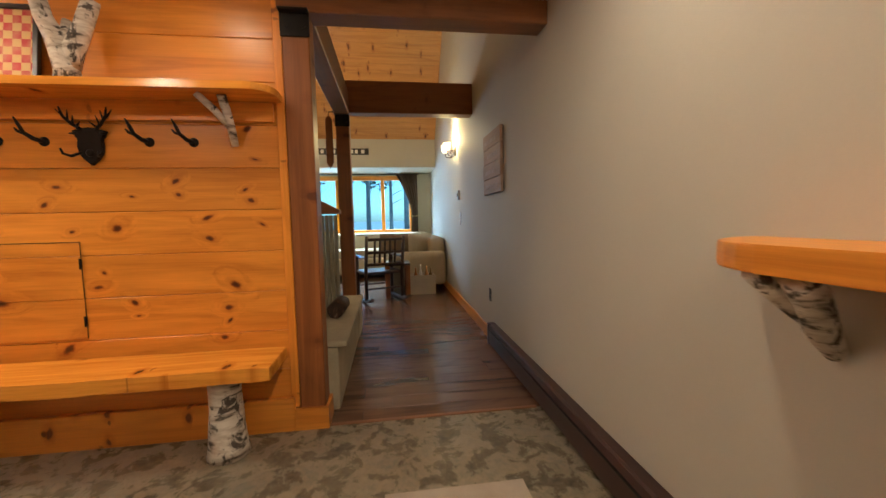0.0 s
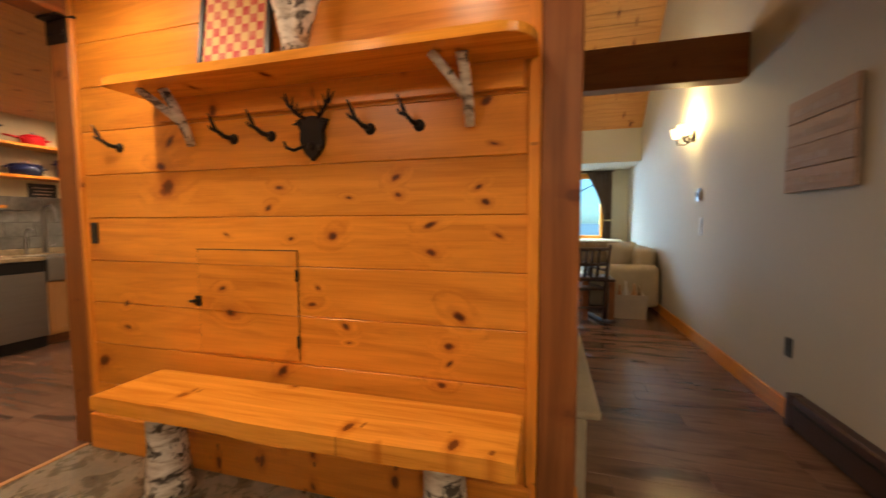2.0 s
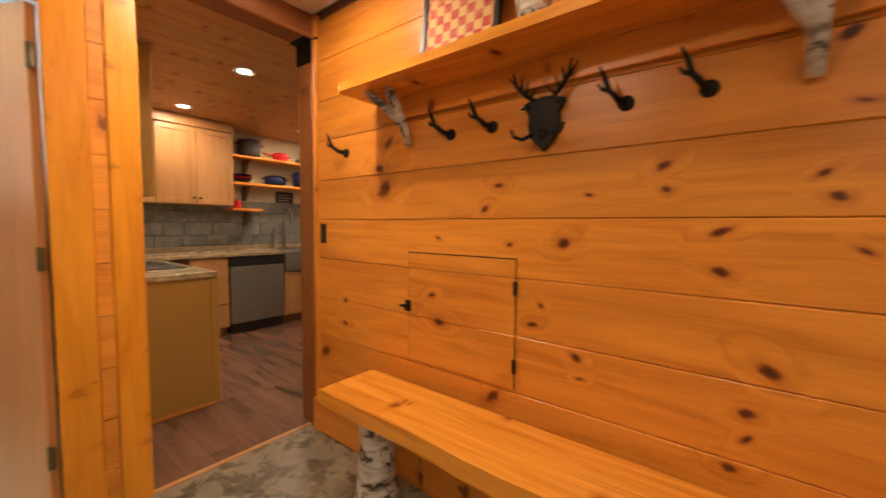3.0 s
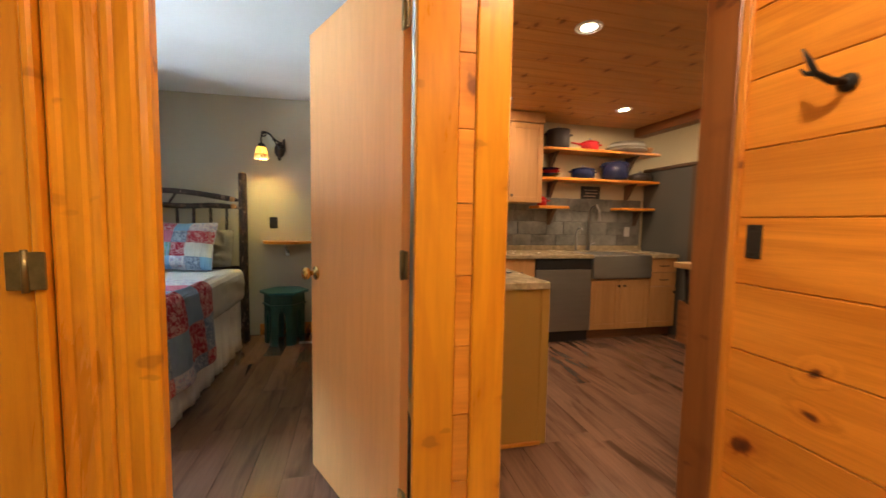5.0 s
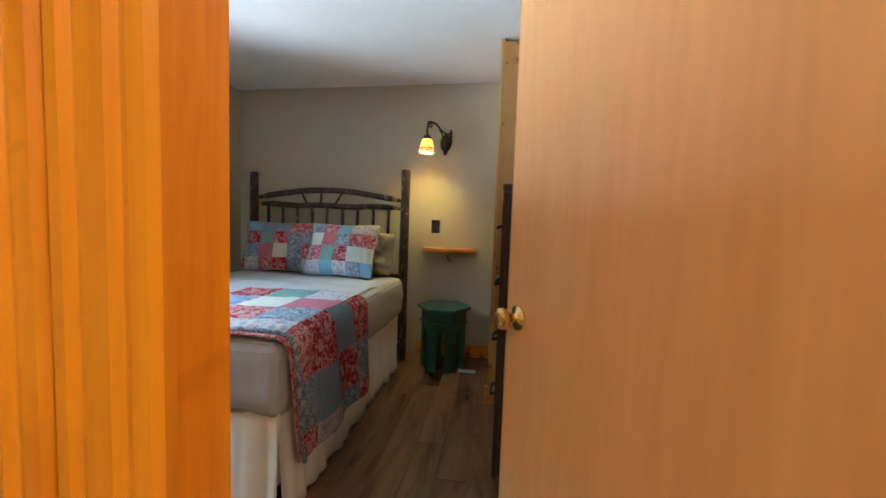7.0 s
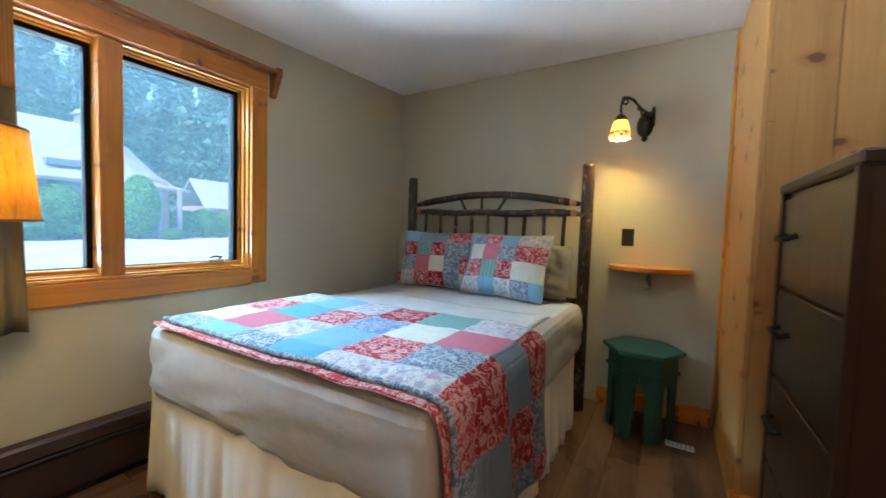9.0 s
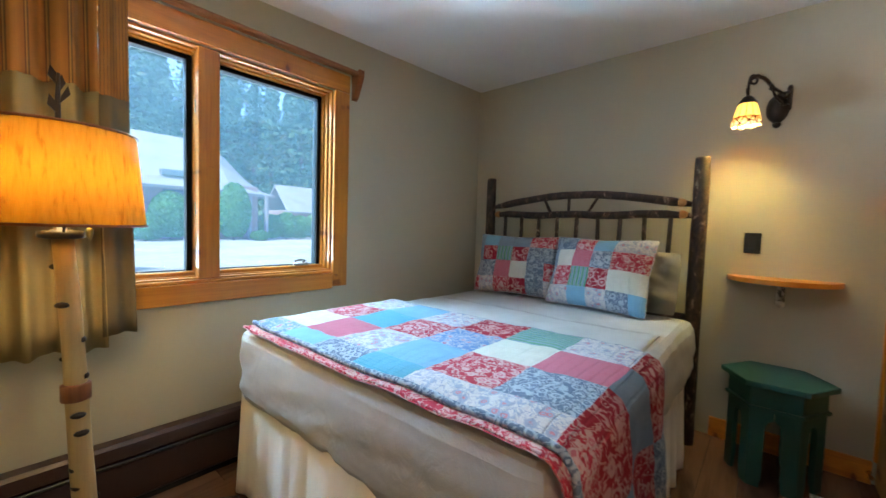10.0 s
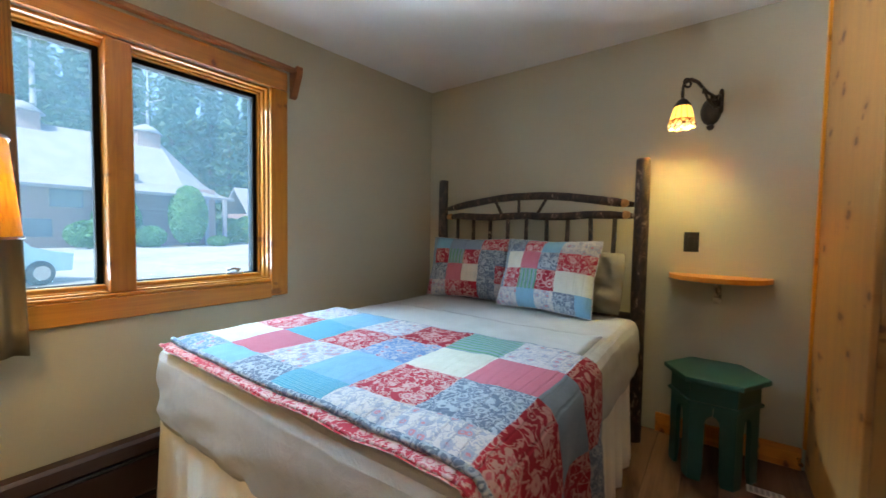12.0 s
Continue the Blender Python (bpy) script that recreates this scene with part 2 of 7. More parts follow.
PINE_L, PINE_D = (0.77, 0.298, 0.036), (0.54, 0.170, 0.016)
M = {}
M["pine_x"] = wood("pine_x", PINE_L, PINE_D, 0, normal=1)
M["bench_boards"] = knotty_wall("bench_boards", PINE_L, PINE_D, (
    (-2.332, 1.61, 0.042), (-2.40, 1.492, 0.040), (-2.364, 1.387, 0.060), (-1.719, 1.37, 0.023), (-1.781, 1.282, 0.021), (-1.378, 1.319, 0.017),
    (-1.165, 1.395, 0.023), (-1.153, 1.325, 0.016), (-0.826, 1.348, 0.019), (-0.799, 1.292, 0.022), (-1.021, 1.202, 0.030), (-1.017, 1.092, 0.026),
    (-1.461, 1.156, 0.028), (-2.021, 1.16, 0.016), (-1.67, 1.143, 0.015), (-0.745, 1.161, 0.018), (-2.051, 0.905, 0.022), (-1.538, 0.926, 0.015),
    (-1.57, 0.853, 0.026), (-1.406, 0.765, 0.022), (-1.391, 0.693, 0.013), (-0.901, 0.838, 0.036), (-0.942, 0.714, 0.024), (-0.941, 0.644, 0.019),
    (-0.975, 0.551, 0.024), (-1.735, 0.533, 0.052), (-2.008, 0.789, 0.036), (-2.677, 0.80, 0.020), (-2.683, 0.675, 0.026), (-2.864, 0.474, 0.050),
    (-0.764, 1.508, 0.019), (-0.796, 1.667, 0.030)))
M["pine_top"] = wood("pine_top", (0.82, 0.345, 0.042), PINE_D, 0, rough=0.17, normal=2)
M["pine_v"] = wood("pine_v", PINE_L, PINE_D, 2, 0.6, normal=1)
M["pine_y"] = wood("pine_y", PINE_L, PINE_D, 1, 0.7)
M["pine_z"] = wood("pine_z", (0.82, 0.335, 0.020), (0.60, 0.180, 0.010), 2, 0.3, rough=0.28, across=6, normal=0)
# Pine copy for the window, darkened in colour against the strong lamp light there.
M["dimmed_pine_x"] = wood("dimmed_pine_x", (0.56, 0.215, 0.024), (0.38, 0.12, 0.010), 0, 0.7, normal=1)
M["dimmed_pine_z"] = wood("dimmed_pine_z", (0.56, 0.215, 0.024), (0.38, 0.12, 0.010), 2, 0.5, normal=1)
M["pine_ceiling"] = wood("pine_ceiling", (0.55, 0.285, 0.098), (0.42, 0.20, 0.062), 1, 0.55, normal=2, rough=0.45)
M["pine_vault"] = wood("pine_vault", (0.58, 0.27, 0.075), (0.40, 0.165, 0.04), 0, rough=0.45, normal=2)
M["pine_pale"] = wood("pine_pale", (0.49, 0.240, 0.072), (0.39, 0.175, 0.047), 2, 0.7, rough=0.5, normal=0)
M["pine_pale_side"] = wood("pine_pale_side", (0.49, 0.240, 0.072), (0.39, 0.175, 0.047), 2, 0.7, rough=0.5, normal=1)
M["door_skin"] = wood("door_skin", (0.80, 0.41, 0.150), (0.74, 0.36, 0.122), 2, 0.0, rough=0.46, across=4.5, relief=0.04)
M["timber_x"] = wood("timber_x", (0.27, 0.105, 0.035), (0.17, 0.06, 0.02), 0, 0.4, rough=0.5)
M["timber_y"] = wood("timber_y", (0.27, 0.105, 0.035), (0.17, 0.06, 0.02), 1, 0.4, rough=0.5)
M["timber_z"] = wood("timber_z", (0.29, 0.100, 0.026), (0.18, 0.057, 0.015), 2, 0.7, rough=0.42)
M["old_timber"] = wood("old_timber", (0.12, 0.068, 0.038), (0.065, 0.036, 0.022), 2, 0.3, rough=0.7)
M["maple"] = wood("maple", (0.54, 0.275, 0.10), (0.44, 0.21, 0.07), 2, 0.0, rough=0.35, across=8)
M["floor"] = wood("floor", (0.195, 0.103, 0.064), (0.105, 0.052, 0.033), 0, 0.15, rough=0.19, across=7, per_piece=0.13, streak=0.7)
M["wall_beige"] = plain("wall_beige", (0.50, 0.47, 0.40), 0.75, 0, 0.03, 2.0, 0.12, 0.3, 160)
M["wall_cream"] = plain("wall_cream", (0.56, 0.47, 0.30), 0.75, 0, 0.03, 2.0, 0.12, 0.3, 160)
M["wall_sage"] = plain("wall_sage", (0.49, 0.448, 0.335), 0.75, 0, 0.03, 2.0, 0.12, 0.3, 160)
M["wall_tan"] = plain("wall_tan", (0.43, 0.235, 0.05), 0.55, 0, 0.04, 2.0, 0.1, 0.3, 160)
M["white_ceiling"] = plain("white_ceiling", (0.80, 0.79, 0.77), 0.85, 0, 0.03, 3.0, 0.3, 0.2, 70)
M["heater"] = plain("heater", (0.055, 0.028, 0.026), 0.35, 0.2, 0.15, 3, 0.05)
M["iron"] = plain("iron", (0.014, 0.012, 0.011), 0.45, 0.6, 0.2, 20, 0.2)
M["brass"] = plain("brass", (0.75, 0.52, 0.18), 0.22, 1.0, 0.1, 20, 0.05)
M["old_brass"] = plain("old_brass", (0.26, 0.19, 0.08), 0.4, 0.9, 0.2, 30, 0.1)
M["steel"] = plain("steel", (0.42, 0.41, 0.40), 0.38, 1.0, 0.06, 3, 0.05, stretch=(1, 1, 14))
M["black"] = plain("black", (0.015, 0.014, 0.014), 0.35, 0, 0.2, 10, 0.05)
M["white_plastic"] = plain("white_plastic", (0.72, 0.71, 0.68), 0.4, 0, 0.04)
M["glass"] = glass_mat("glass")
# Pane tint puts the blue of the daylight into the glass colour.
M["daylight_tint_glass"] = glass_mat("daylight_tint_glass", (0.55, 0.84, 1.0))


def hazy_glass():
    """Clear glass plus a thin pale blue veil that imitates haze over the view."""
    m = glass_mat("hazy_glass")
    nt = m.node_tree
    out = nt.nodes["Material Output"]
    clear = out.inputs[0].links[0].from_socket
    veil = node(nt, "ShaderNodeBsdfTranslucent")
    veil.inputs[0].default_value = (0.45, 0.80, 1.0, 1)
    ms = node(nt, "ShaderNodeMixShader")
    ms.inputs[0].default_value = 0.012
    nt.links.new(clear, ms.inputs[1])
    nt.links.new(veil.outputs[0], ms.inputs[2])
    nt.links.new(ms.outputs[0], out.inputs[0])
    return m


M["hazy_glass"] = hazy_glass()
M["gasket"] = plain("gasket", (0.006, 0.006, 0.006), 0.85, 0, 0.1, 8, 0.05, 0.05)
M["dark_bronze"] = plain("dark_bronze", (0.035, 0.025, 0.02), 0.4, 0.5, 0.2, 15)


def slate_mat():
    m, nt, b = shader("slate")
    v = coords(nt, (1, 1, 1), False)
    g = noise_tex(nt, v, 7.5, 8, 0.35, 0.7)
    h = noise_tex(nt, v, 30.0, 6, 0.4)
    cell = node(nt, "ShaderNodeTexVoronoi")
    cell.inputs["Scale"].default_value = 9.0
    nt.links.new(v, cell.inputs["Vector"])
    tone = node(nt, "ShaderNodeSeparateColor")
    nt.links.new(cell.outputs["Color"], tone.inputs[0])
    c = ramp(nt, g, [(0.34, (0.040, 0.034, 0.024)), (0.45, (0.125, 0.108, 0.074)), (0.54, (0.30, 0.245, 0.160)), (0.66, (0.17, 0.16, 0.125))])
    c = mix(nt, 0.30, c, ramp(nt, tone.outputs[0], [(0.2, (0.07, 0.06, 0.042)), (0.8, (0.27, 0.225, 0.15))]))
    c = mix(nt, 0.25, c, ramp(nt, h, [(0.38, (0.045, 0.038, 0.028)), (0.62, (0.27, 0.225, 0.16))]))
    nt.links.new(c, b.inputs["Base Color"])
    rr = node(nt, "ShaderNodeMapRange")
    rr.inputs[3].default_value, rr.inputs[4].default_value = 0.14, 0.42
    nt.links.new(g, rr.inputs[0])
    nt.links.new(rr.outputs[0], b.inputs["Roughness"])
    bump(nt, b, g, 0.45, 0.004)
    return m


M["slate"] = slate_mat()


def birch_mat(axis=2):
    m, nt, b = shader("birch_bark")
    s = [9.0] * 3
    s[axis] = 34.0
    dash = noise_tex(nt, coords(nt, s), 1.0, 4, 0.4, 0.6)
    patch = noise_tex(nt, coords(nt, (13, 13, 11)), 1.0, 5, 1.2, 0.65)
    c = ramp(nt, dash, [(0.33, (0.06, 0.045, 0.035)), (0.42, (0.50, 0.43, 0.35)), (0.6, (0.74, 0.69, 0.61))])
    c = mix(nt, ramp(nt, patch, [(0.545, (0, 0, 0)), (0.60, (0.95,) * 3)]), c, (0.05, 0.038, 0.03))
    nt.links.new(c, b.inputs["Base Color"])
    b.inputs["Roughness"].default_value = 0.75
    bump(nt, b, patch, 0.6, 0.004)
    return m


M["birch"] = birch_mat()


# ---- mesh helpers ----
def add_box(bm, lo, hi, bev=0.0, seg=1):
    vs = [bm.verts.new((x, y, z)) for x in (lo[0], hi[0]) for y in (lo[1], hi[1]) for z in (lo[2], hi[2])]
    quads = ((0, 1, 3, 2), (4, 6, 7, 5), (0, 4, 5, 1), (2, 3, 7, 6), (0, 2, 6, 4), (1, 5, 7, 3))
    fs = [bm.faces.new([vs[i] for i in q]) for q in quads]
    if bev:
        es = list({e for f in fs for e in f.edges})
        bmesh.ops.bevel(bm, geom=es, offset=bev, segments=seg, affect="EDGES", profile=0.6)
    return bm


def box(lo, hi, bev=0.0, seg=1):
    return add_box(bmesh.new(), lo, hi, bev, seg)


def add_tube(bm, pts, radii, sides=12, wob=0.0, seed=0, cap=True):
    """A round rod through points, with a radius at each."""
    rnd = random.Random(seed)
    rings = []
    pts = [Vector(p) for p in pts]
    up = Vector((0.31, 0.17, 0.93))
    for i, p in enumerate(pts):
        d = (pts[min(i + 1, len(pts) - 1)] - pts[max(i - 1, 0)]).normalized()
        a = d.cross(up)
        if a.length < 0.05:
            a = d.cross(Vector((1, 0, 0)))
        a.normalize()
        b = d.cross(a)
        r = radii[i] if isinstance(radii, (list, tuple)) else radii
        ring = []
        for k in range(sides):
            an = 2 * math.pi * k / sides
            rr = r * (1 + wob * (rnd.random() - 0.5))
            ring.append(bm.verts.new(p + (a * math.cos(an) + b * math.sin(an)) * rr))
        rings.append(ring)
    for r0, r1 in zip(rings, rings[1:]):
        for k in range(sides):
            f = bm.faces.new((r0[k], r0[(k + 1) % sides], r1[(k + 1) % sides], r1[k]))
            f.smooth = True
    if cap:
        bm.faces.new(rings[0][::-1])
        bm.faces.new(rings[-1])
    return bm


def tube(pts, radii, sides=12, wob=0.0, seed=0):
    return add_tube(bmesh.new(), pts, radii, sides, wob, seed)


def add_lathe(bm, profile, sides=24, m=None, cap=True):
    """Turned shape from (radius, height) pairs round the z axis."""
    rings = []
    for r, z in profile:
        ring = []
        for k in range(sides):
            an = 2 * math.pi * k / sides
            co = Vector((r * math.cos(an), r * math.sin(an), z))
            ring.append(bm.verts.new(m @ co if m else co))
        rings.append(ring)
    for r0, r1 in zip(rings, rings[1:]):
        for k in range(sides):
            f = bm.faces.new((r0[k], r0[(k + 1) % sides], r1[(k + 1) % sides], r1[k]))
            f.smooth = True
    if cap:
        bm.faces.new(rings[0][::-1])
        bm.faces.new(rings[-1])
    return bm


def lathe(profile, sides=24, m=None, cap=True):
    return add_lathe(bmesh.new(), profile, sides, m, cap)


def add_prism(bm, outline, lo, hi, axis=2, bev=0.0):
    """An outline of 2D points pushed from lo to hi along the axis."""
    def place(p, h):
        q = [p[0], p[1]]
        q.insert(axis, h)
        return q
    a = [bm.verts.new(place(p, lo)) for p in outline]
    b = [bm.verts.new(place(p, hi)) for p in outline]
    n = len(outline)
    fs = [bm.faces.new(a[::-1]), bm.faces.new(b)]
    for i in range(n):
        fs.append(bm.faces.new((a[i], a[(i + 1) % n], b[(i + 1) % n], b[i])))
    if bev:
        es = list({e for f in fs[:2] for e in f.edges})
        bmesh.ops.bevel(bm, geom=es, offset=bev, segments=2, affect="EDGES", profile=0.6)
    bmesh.ops.recalc_face_normals(bm, faces=bm.faces)
    return bm


def prism(outline, lo, hi, axis=2, bev=0.0):
    return add_prism(bmesh.new(), outline, lo, hi, axis, bev)


def sheet(nu, nv, f, thick=0.0, smooth=True):
    """A cloth of nu by nv cells through f(u, v), u and v from 0 to 1."""
    bm = bmesh.new()
    g = [[bm.verts.new(f(i / nu, j / nv)) for j in range(nv + 1)] for i in range(nu + 1)]
    for i in range(nu):
        for j in range(nv):
            q = bm.faces.new((g[i][j], g[i + 1][j], g[i + 1][j + 1], g[i][j + 1]))
            q.smooth = smooth
    if thick:
        bmesh.ops.recalc_face_normals(bm, faces=bm.faces)
        bmesh.ops.solidify(bm, geom=bm.faces[:], thickness=thick)
    return bm


def mesh_of(name, bm, material):
    me = bpy.data.meshes.new(name)
    bm.to_mesh(me)
    bm.free()
    if material:
        me.materials.append(material)
    return me


def part(name, bm, material, parent, label=""):
    ob = new(name, mesh_of(name, bm, material))
    ob.parent = parent
    return tagged(ob, label) if label else ob


def piece(name, mesh, parent, m=None):
    ob = new(name, mesh)
    ob.parent = parent
    if m is not None:
        ob.matrix_basis = m
    return ob


def thing(name, place, label, category, group="", turn=0):
    ob = new(name)
    ob.empty_display_size = 0.1
    ob.matrix_basis = pose(*place, 0, 0, turn)
    return tagged(ob, label, category, group)


def structure(name, bm, material, label):
    return tagged(new(name, mesh_of(name, bm, material)), label, kind="structure")


def boxes(*list_of):
    bm = bmesh.new()
    for lo, hi in list_of:
        add_box(bm, lo, hi)
    return bm


# ---- structure ----
Z_ENTRY, Z_BED, Z_KIT = 2.40, 2.39, 2.35
WX = -2.985                      # hall face of the bedroom wall
WALL = 0.13

structure("floor_base", boxes(((-7.6, -3.2, -0.2), (2.2, 9.2, -0.012))), M["black"], "dark subfloor under the finished floors")
structure("floor_entry", boxes(((-3.0, -3.0, -0.012), (0.87, 2.2, 0.0))), M["slate"], "brown and grey mottled slate-look entry floor")
structure("wall_hall", boxes(((0.87, -3.0, 0), (1.0, 8.7, 7.2))), M["wall_beige"], "plain warm beige painted hall wall")
structure("wall_entry_back", boxes(((-3.115, -3.13, 0), (1.0, -3.0, 2.6))), M["wall_beige"], "plain beige entry wall")
structure("ceiling_entry", boxes(((-2.985, -3.0, Z_ENTRY), (0.87, 2.19, Z_ENTRY + 0.1))), M["white_ceiling"], "white painted entry ceiling")

# bedroom and hall partition with the door opening
D0, D1, DH = 0.412, 1.125, 2.05
structure("wall_bedroom_hall", boxes(((WX - WALL, -3.0, 0), (WX - 0.02, D0 - 0.02, 2.5)), ((WX - WALL, D1 + 0.02, 0), (WX - 0.02, 1.37, 2.5)),
          ((WX - WALL, D0 - 0.02, DH + 0.02), (WX - 0.02, D1 + 0.02, 2.5))), M["wall_sage"], "sage grey painted partition with a door opening")
structure("wall_kitchen_bedroom", boxes(((-6.25, 1.29, 0), (WX - WALL, 1.37, 2.5))), M["wall_sage"], "painted partition between bedroom and kitchen")
BX = -6.135
structure("wall_bed_head", boxes(((BX - 0.13, -2.0, 0), (BX, 1.37, 2.5))), M["wall_sage"], "sage grey painted wall behind the bed")
WY = -1.79
WL, WR, WB, WT = -3.345, -4.665, 0.905, 1.99
structure("wall_bedroom_window", boxes(((BX - 0.13, WY - 0.16, 0), (WR, WY, 2.5)), ((WL, WY - 0.16, 0), (WX - WALL, WY, 2.5)),
          ((WR, WY - 0.16, 0), (WL, WY, WB)), ((WR, WY - 0.16, WT), (WL, WY, 2.5))), M["wall_sage"], "sage grey painted wall with a window opening")
bm = boxes(((BX, WY, Z_BED), (WX - WALL, 1.29, Z_BED + 0.1)))
for v in bm.verts:
    v.co.z += 0.012 * (v.co.y - WY) - 0.048 * (v.co.x - BX)
structure("ceiling_bedroom", bm, M["white_ceiling"], "white matte bedroom ceiling, falling slightly towards the hall")

# ---- unseen slab that keeps sky light out of the rooms ----
KX = -5.95
structure("wall_kitchen_back", boxes(((KX - 0.13, 1.37, 0), (KX, 7.2, 3.2))), M["wall_cream"], "pale beige painted kitchen wall")
bm = boxes(((KX, 1.37, Z_KIT + 0.012), (-2.985, 4.30, Z_KIT + 0.08)))
for i in range(22):
    add_box(bm, (KX + 0.135 * i + 0.001, 1.372, Z_KIT), (min(KX + 0.135 * (i + 1) - 0.001, -2.985), 4.298, Z_KIT + 0.0115), 0.003)
structure("ceiling_kitchen", bm, M["pine_ceiling"], "amber knotty pine board ceiling")
structure("ceiling_kitchen_far", boxes(((KX, 4.30, 2.62), (-2.0, 7.2, 2.70))), M["pine_ceiling"], "amber knotty pine board ceiling, raised")
structure("wall_kitchen_side", boxes(((KX - 0.13, 7.2, 0), (-2.0, 7.33, 3.2))), M["wall_cream"], "plain beige far kitchen wall")
structure("wall_stair", boxes(((-2.95, 2.335, 0), (-0.60, 2.40, 3.2)), ((-2.95, 2.22, 2.42), (-0.6, 2.40, 3.2)), ((-2.06, 2.4, 0), (-1.95, 7.2, 3.2)), ((-2.0, 7.2, 0), (-1.95, 8.7, 3.2))), M["wall_beige"], "plain beige partitions behind the bench wall")

# living room end
structure("wall_living_end", boxes(((-4.0, 8.7, 0), (-2.15, 8.83, 3.3)), ((0.42, 8.7, 0), (0.87, 8.83, 3.3)), ((-2.15, 8.7, 0), (0.42, 8.83, 0.95)), ((-2.15, 8.7, 2.06), (0.42, 8.83, 3.3))), M["wall_sage"], "painted living room wall with a wide window")
structure("soffit_living", boxes(((-1.95, 7.7, 2.20), (0.868, 8.7, 2.76))), M["wall_beige"], "pale painted soffit over the window")
bm = bmesh.new()
for y0, z0, y1, z1 in ((7.72, 2.72, 4.9, 5.82), (4.9, 5.82, 2.2, 2.86)):
    n = 26
    d = Vector((0, y1 - y0, z1 - z0))
    up = Vector((0, -(z1 - z0), y1 - y0)).normalized()
    if up.z < 0:
        up = -up
    for i in range(n):
        a = Vector((0, y0, z0)) + d * (i / n)
        b2 = Vector((0, y0, z0)) + d * ((i + 0.975) / n)
        quad = [(-2.0, a), (0.868, a), (0.868, b2), (-2.0, b2)]
        v = [bm.verts.new((x, p.y, p.z)) for x, p in quad] + [bm.verts.new(Vector((x, p.y, p.z)) + up * 0.02) for x, p in quad]
        for q in ((0, 1, 2, 3), (7, 6, 5, 4), (0, 4, 5, 1), (2, 6, 7, 3), (1, 5, 6, 2), (0, 3, 7, 4)):
            bm.faces.new([v[k] for k in q])
    quad = [(-2.0, y0, z0), (0.9, y0, z0), (0.9, y1, z1), (-2.0, y1, z1)]
    v = [bm.verts.new(Vector(p) + up * 0.021) for p in quad] + [bm.verts.new(Vector(p) + up * 0.17) for p in quad]
    for q in ((0, 1, 2, 3), (7, 6, 5, 4), (0, 4, 5, 1), (2, 6, 7, 3), (1, 5, 6, 2), (0, 3, 7, 4)):
        bm.faces.new([v[k] for k in q])
bmesh.ops.recalc_face_normals(bm, faces=bm.faces)
structure("ceiling_living", bm, M["pine_vault"], "steep amber knotty pine cathedral ceiling")
structure("wall_living_left", boxes(((-2.05, 2.4, 3.2), (-1.95, 8.7, 6.2)), ((-2.0, 2.06, 2.5), (0.87, 2.19, 3.4))), M["wall_beige"], "plain beige upper wall")

# bench wall posts and beams
def timber(name, lo, hi, key, label):
    return structure(name, box(lo, hi, 0.006), M[key], label)


timber("post_1", (-0.595, 2.185, 0.0), (-0.455, 2.325, 2.27), "timber_z", "brown stained square timber post")
timber("post_2", (-3.095, 2.185, 0.0), (-2.955, 2.325, 2.27), "timber_z", "brown stained square timber post")
timber("post_3", (-0.595, 4.22, 0.0), (-0.455, 4.36, 2.29), "timber_z", "brown stained square timber post")
timber("beam_1", (-0.62, 2.185, 2.27), (0.868, 2.335, 2.50), "timber_x", "dark stained timber beam across the hall")
timber("beam_2", (-0.62, 4.21, 2.30), (0.868, 4.36, 2.63), "timber_x", "dark stained timber beam across the hall")
timber("beam_3", (-0.60, 2.34, 2.28), (-0.45, 4.205, 2.52), "timber_y", "dark stained timber beam along the hall")
timber("beam_4", (-3.10, 1.40, 2.27), (-2.95, 2.335, 2.45), "timber_y", "dark stained timber header over the kitchen opening")
timber("beam_5", (KX + 0.002, 4.22, 2.25), (-2.3, 4.36, 2.60), "timber_x", "dark stained kitchen ceiling beam")

# bench wall: knotty boards, trim and baseboard
bench_wall = structure("wall_bench", boxes(((-2.953, 2.222, 0.0), (-0.597, 2.335, 2.42))), M["timber_x"], "knotty pine plank wall with V joints")
STEP = 0.2225
for k in range(-1, 9):
    z0 = 0.352 + STEP * k
    z1 = min(z0 + STEP, 2.398)
    piece("board", mesh_of("board", box((-1.15, -0.009, 0), (1.15, 0.012, z1 - z0 - 0.0015), 0.0035), M["bench_boards"]), bench_wall, pose(-1.788, 2.21, z0))
structure("trim_bench_end", box((-0.64, 2.186, 0.13), (-0.597, 2.222, 2.40), 0.003), M["pine_v"], "narrow pine corner trim")
structure("trim_bench_start", box((-2.953, 2.186, 0.19), (-2.925, 2.222, 2.40), 0.003), M["pine_v"], "narrow pine corner trim")
structure("baseboard_bench", box((-2.945, 2.165, 0.0), (-0.62, 2.2, 0.19), 0.004), M["pine_x"], "wide pine baseboard")
structure("baseboard_post", boxes(((-0.62, 2.168, 0.0), (-0.438, 2.186, 0.125)), ((-0.455, 2.186, 0.0), (-0.438, 2.34, 0.125))), M["pine_x"], "pine base block round the post")

# floor planks, grain along x
LEN, WID = 1.22, 0.15
plank_mesh = mesh_of("plank", box((0, 0, -0.012), (LEN - 0.0015, WID - 0.0012, 0.0), 0.0012), M["floor"])


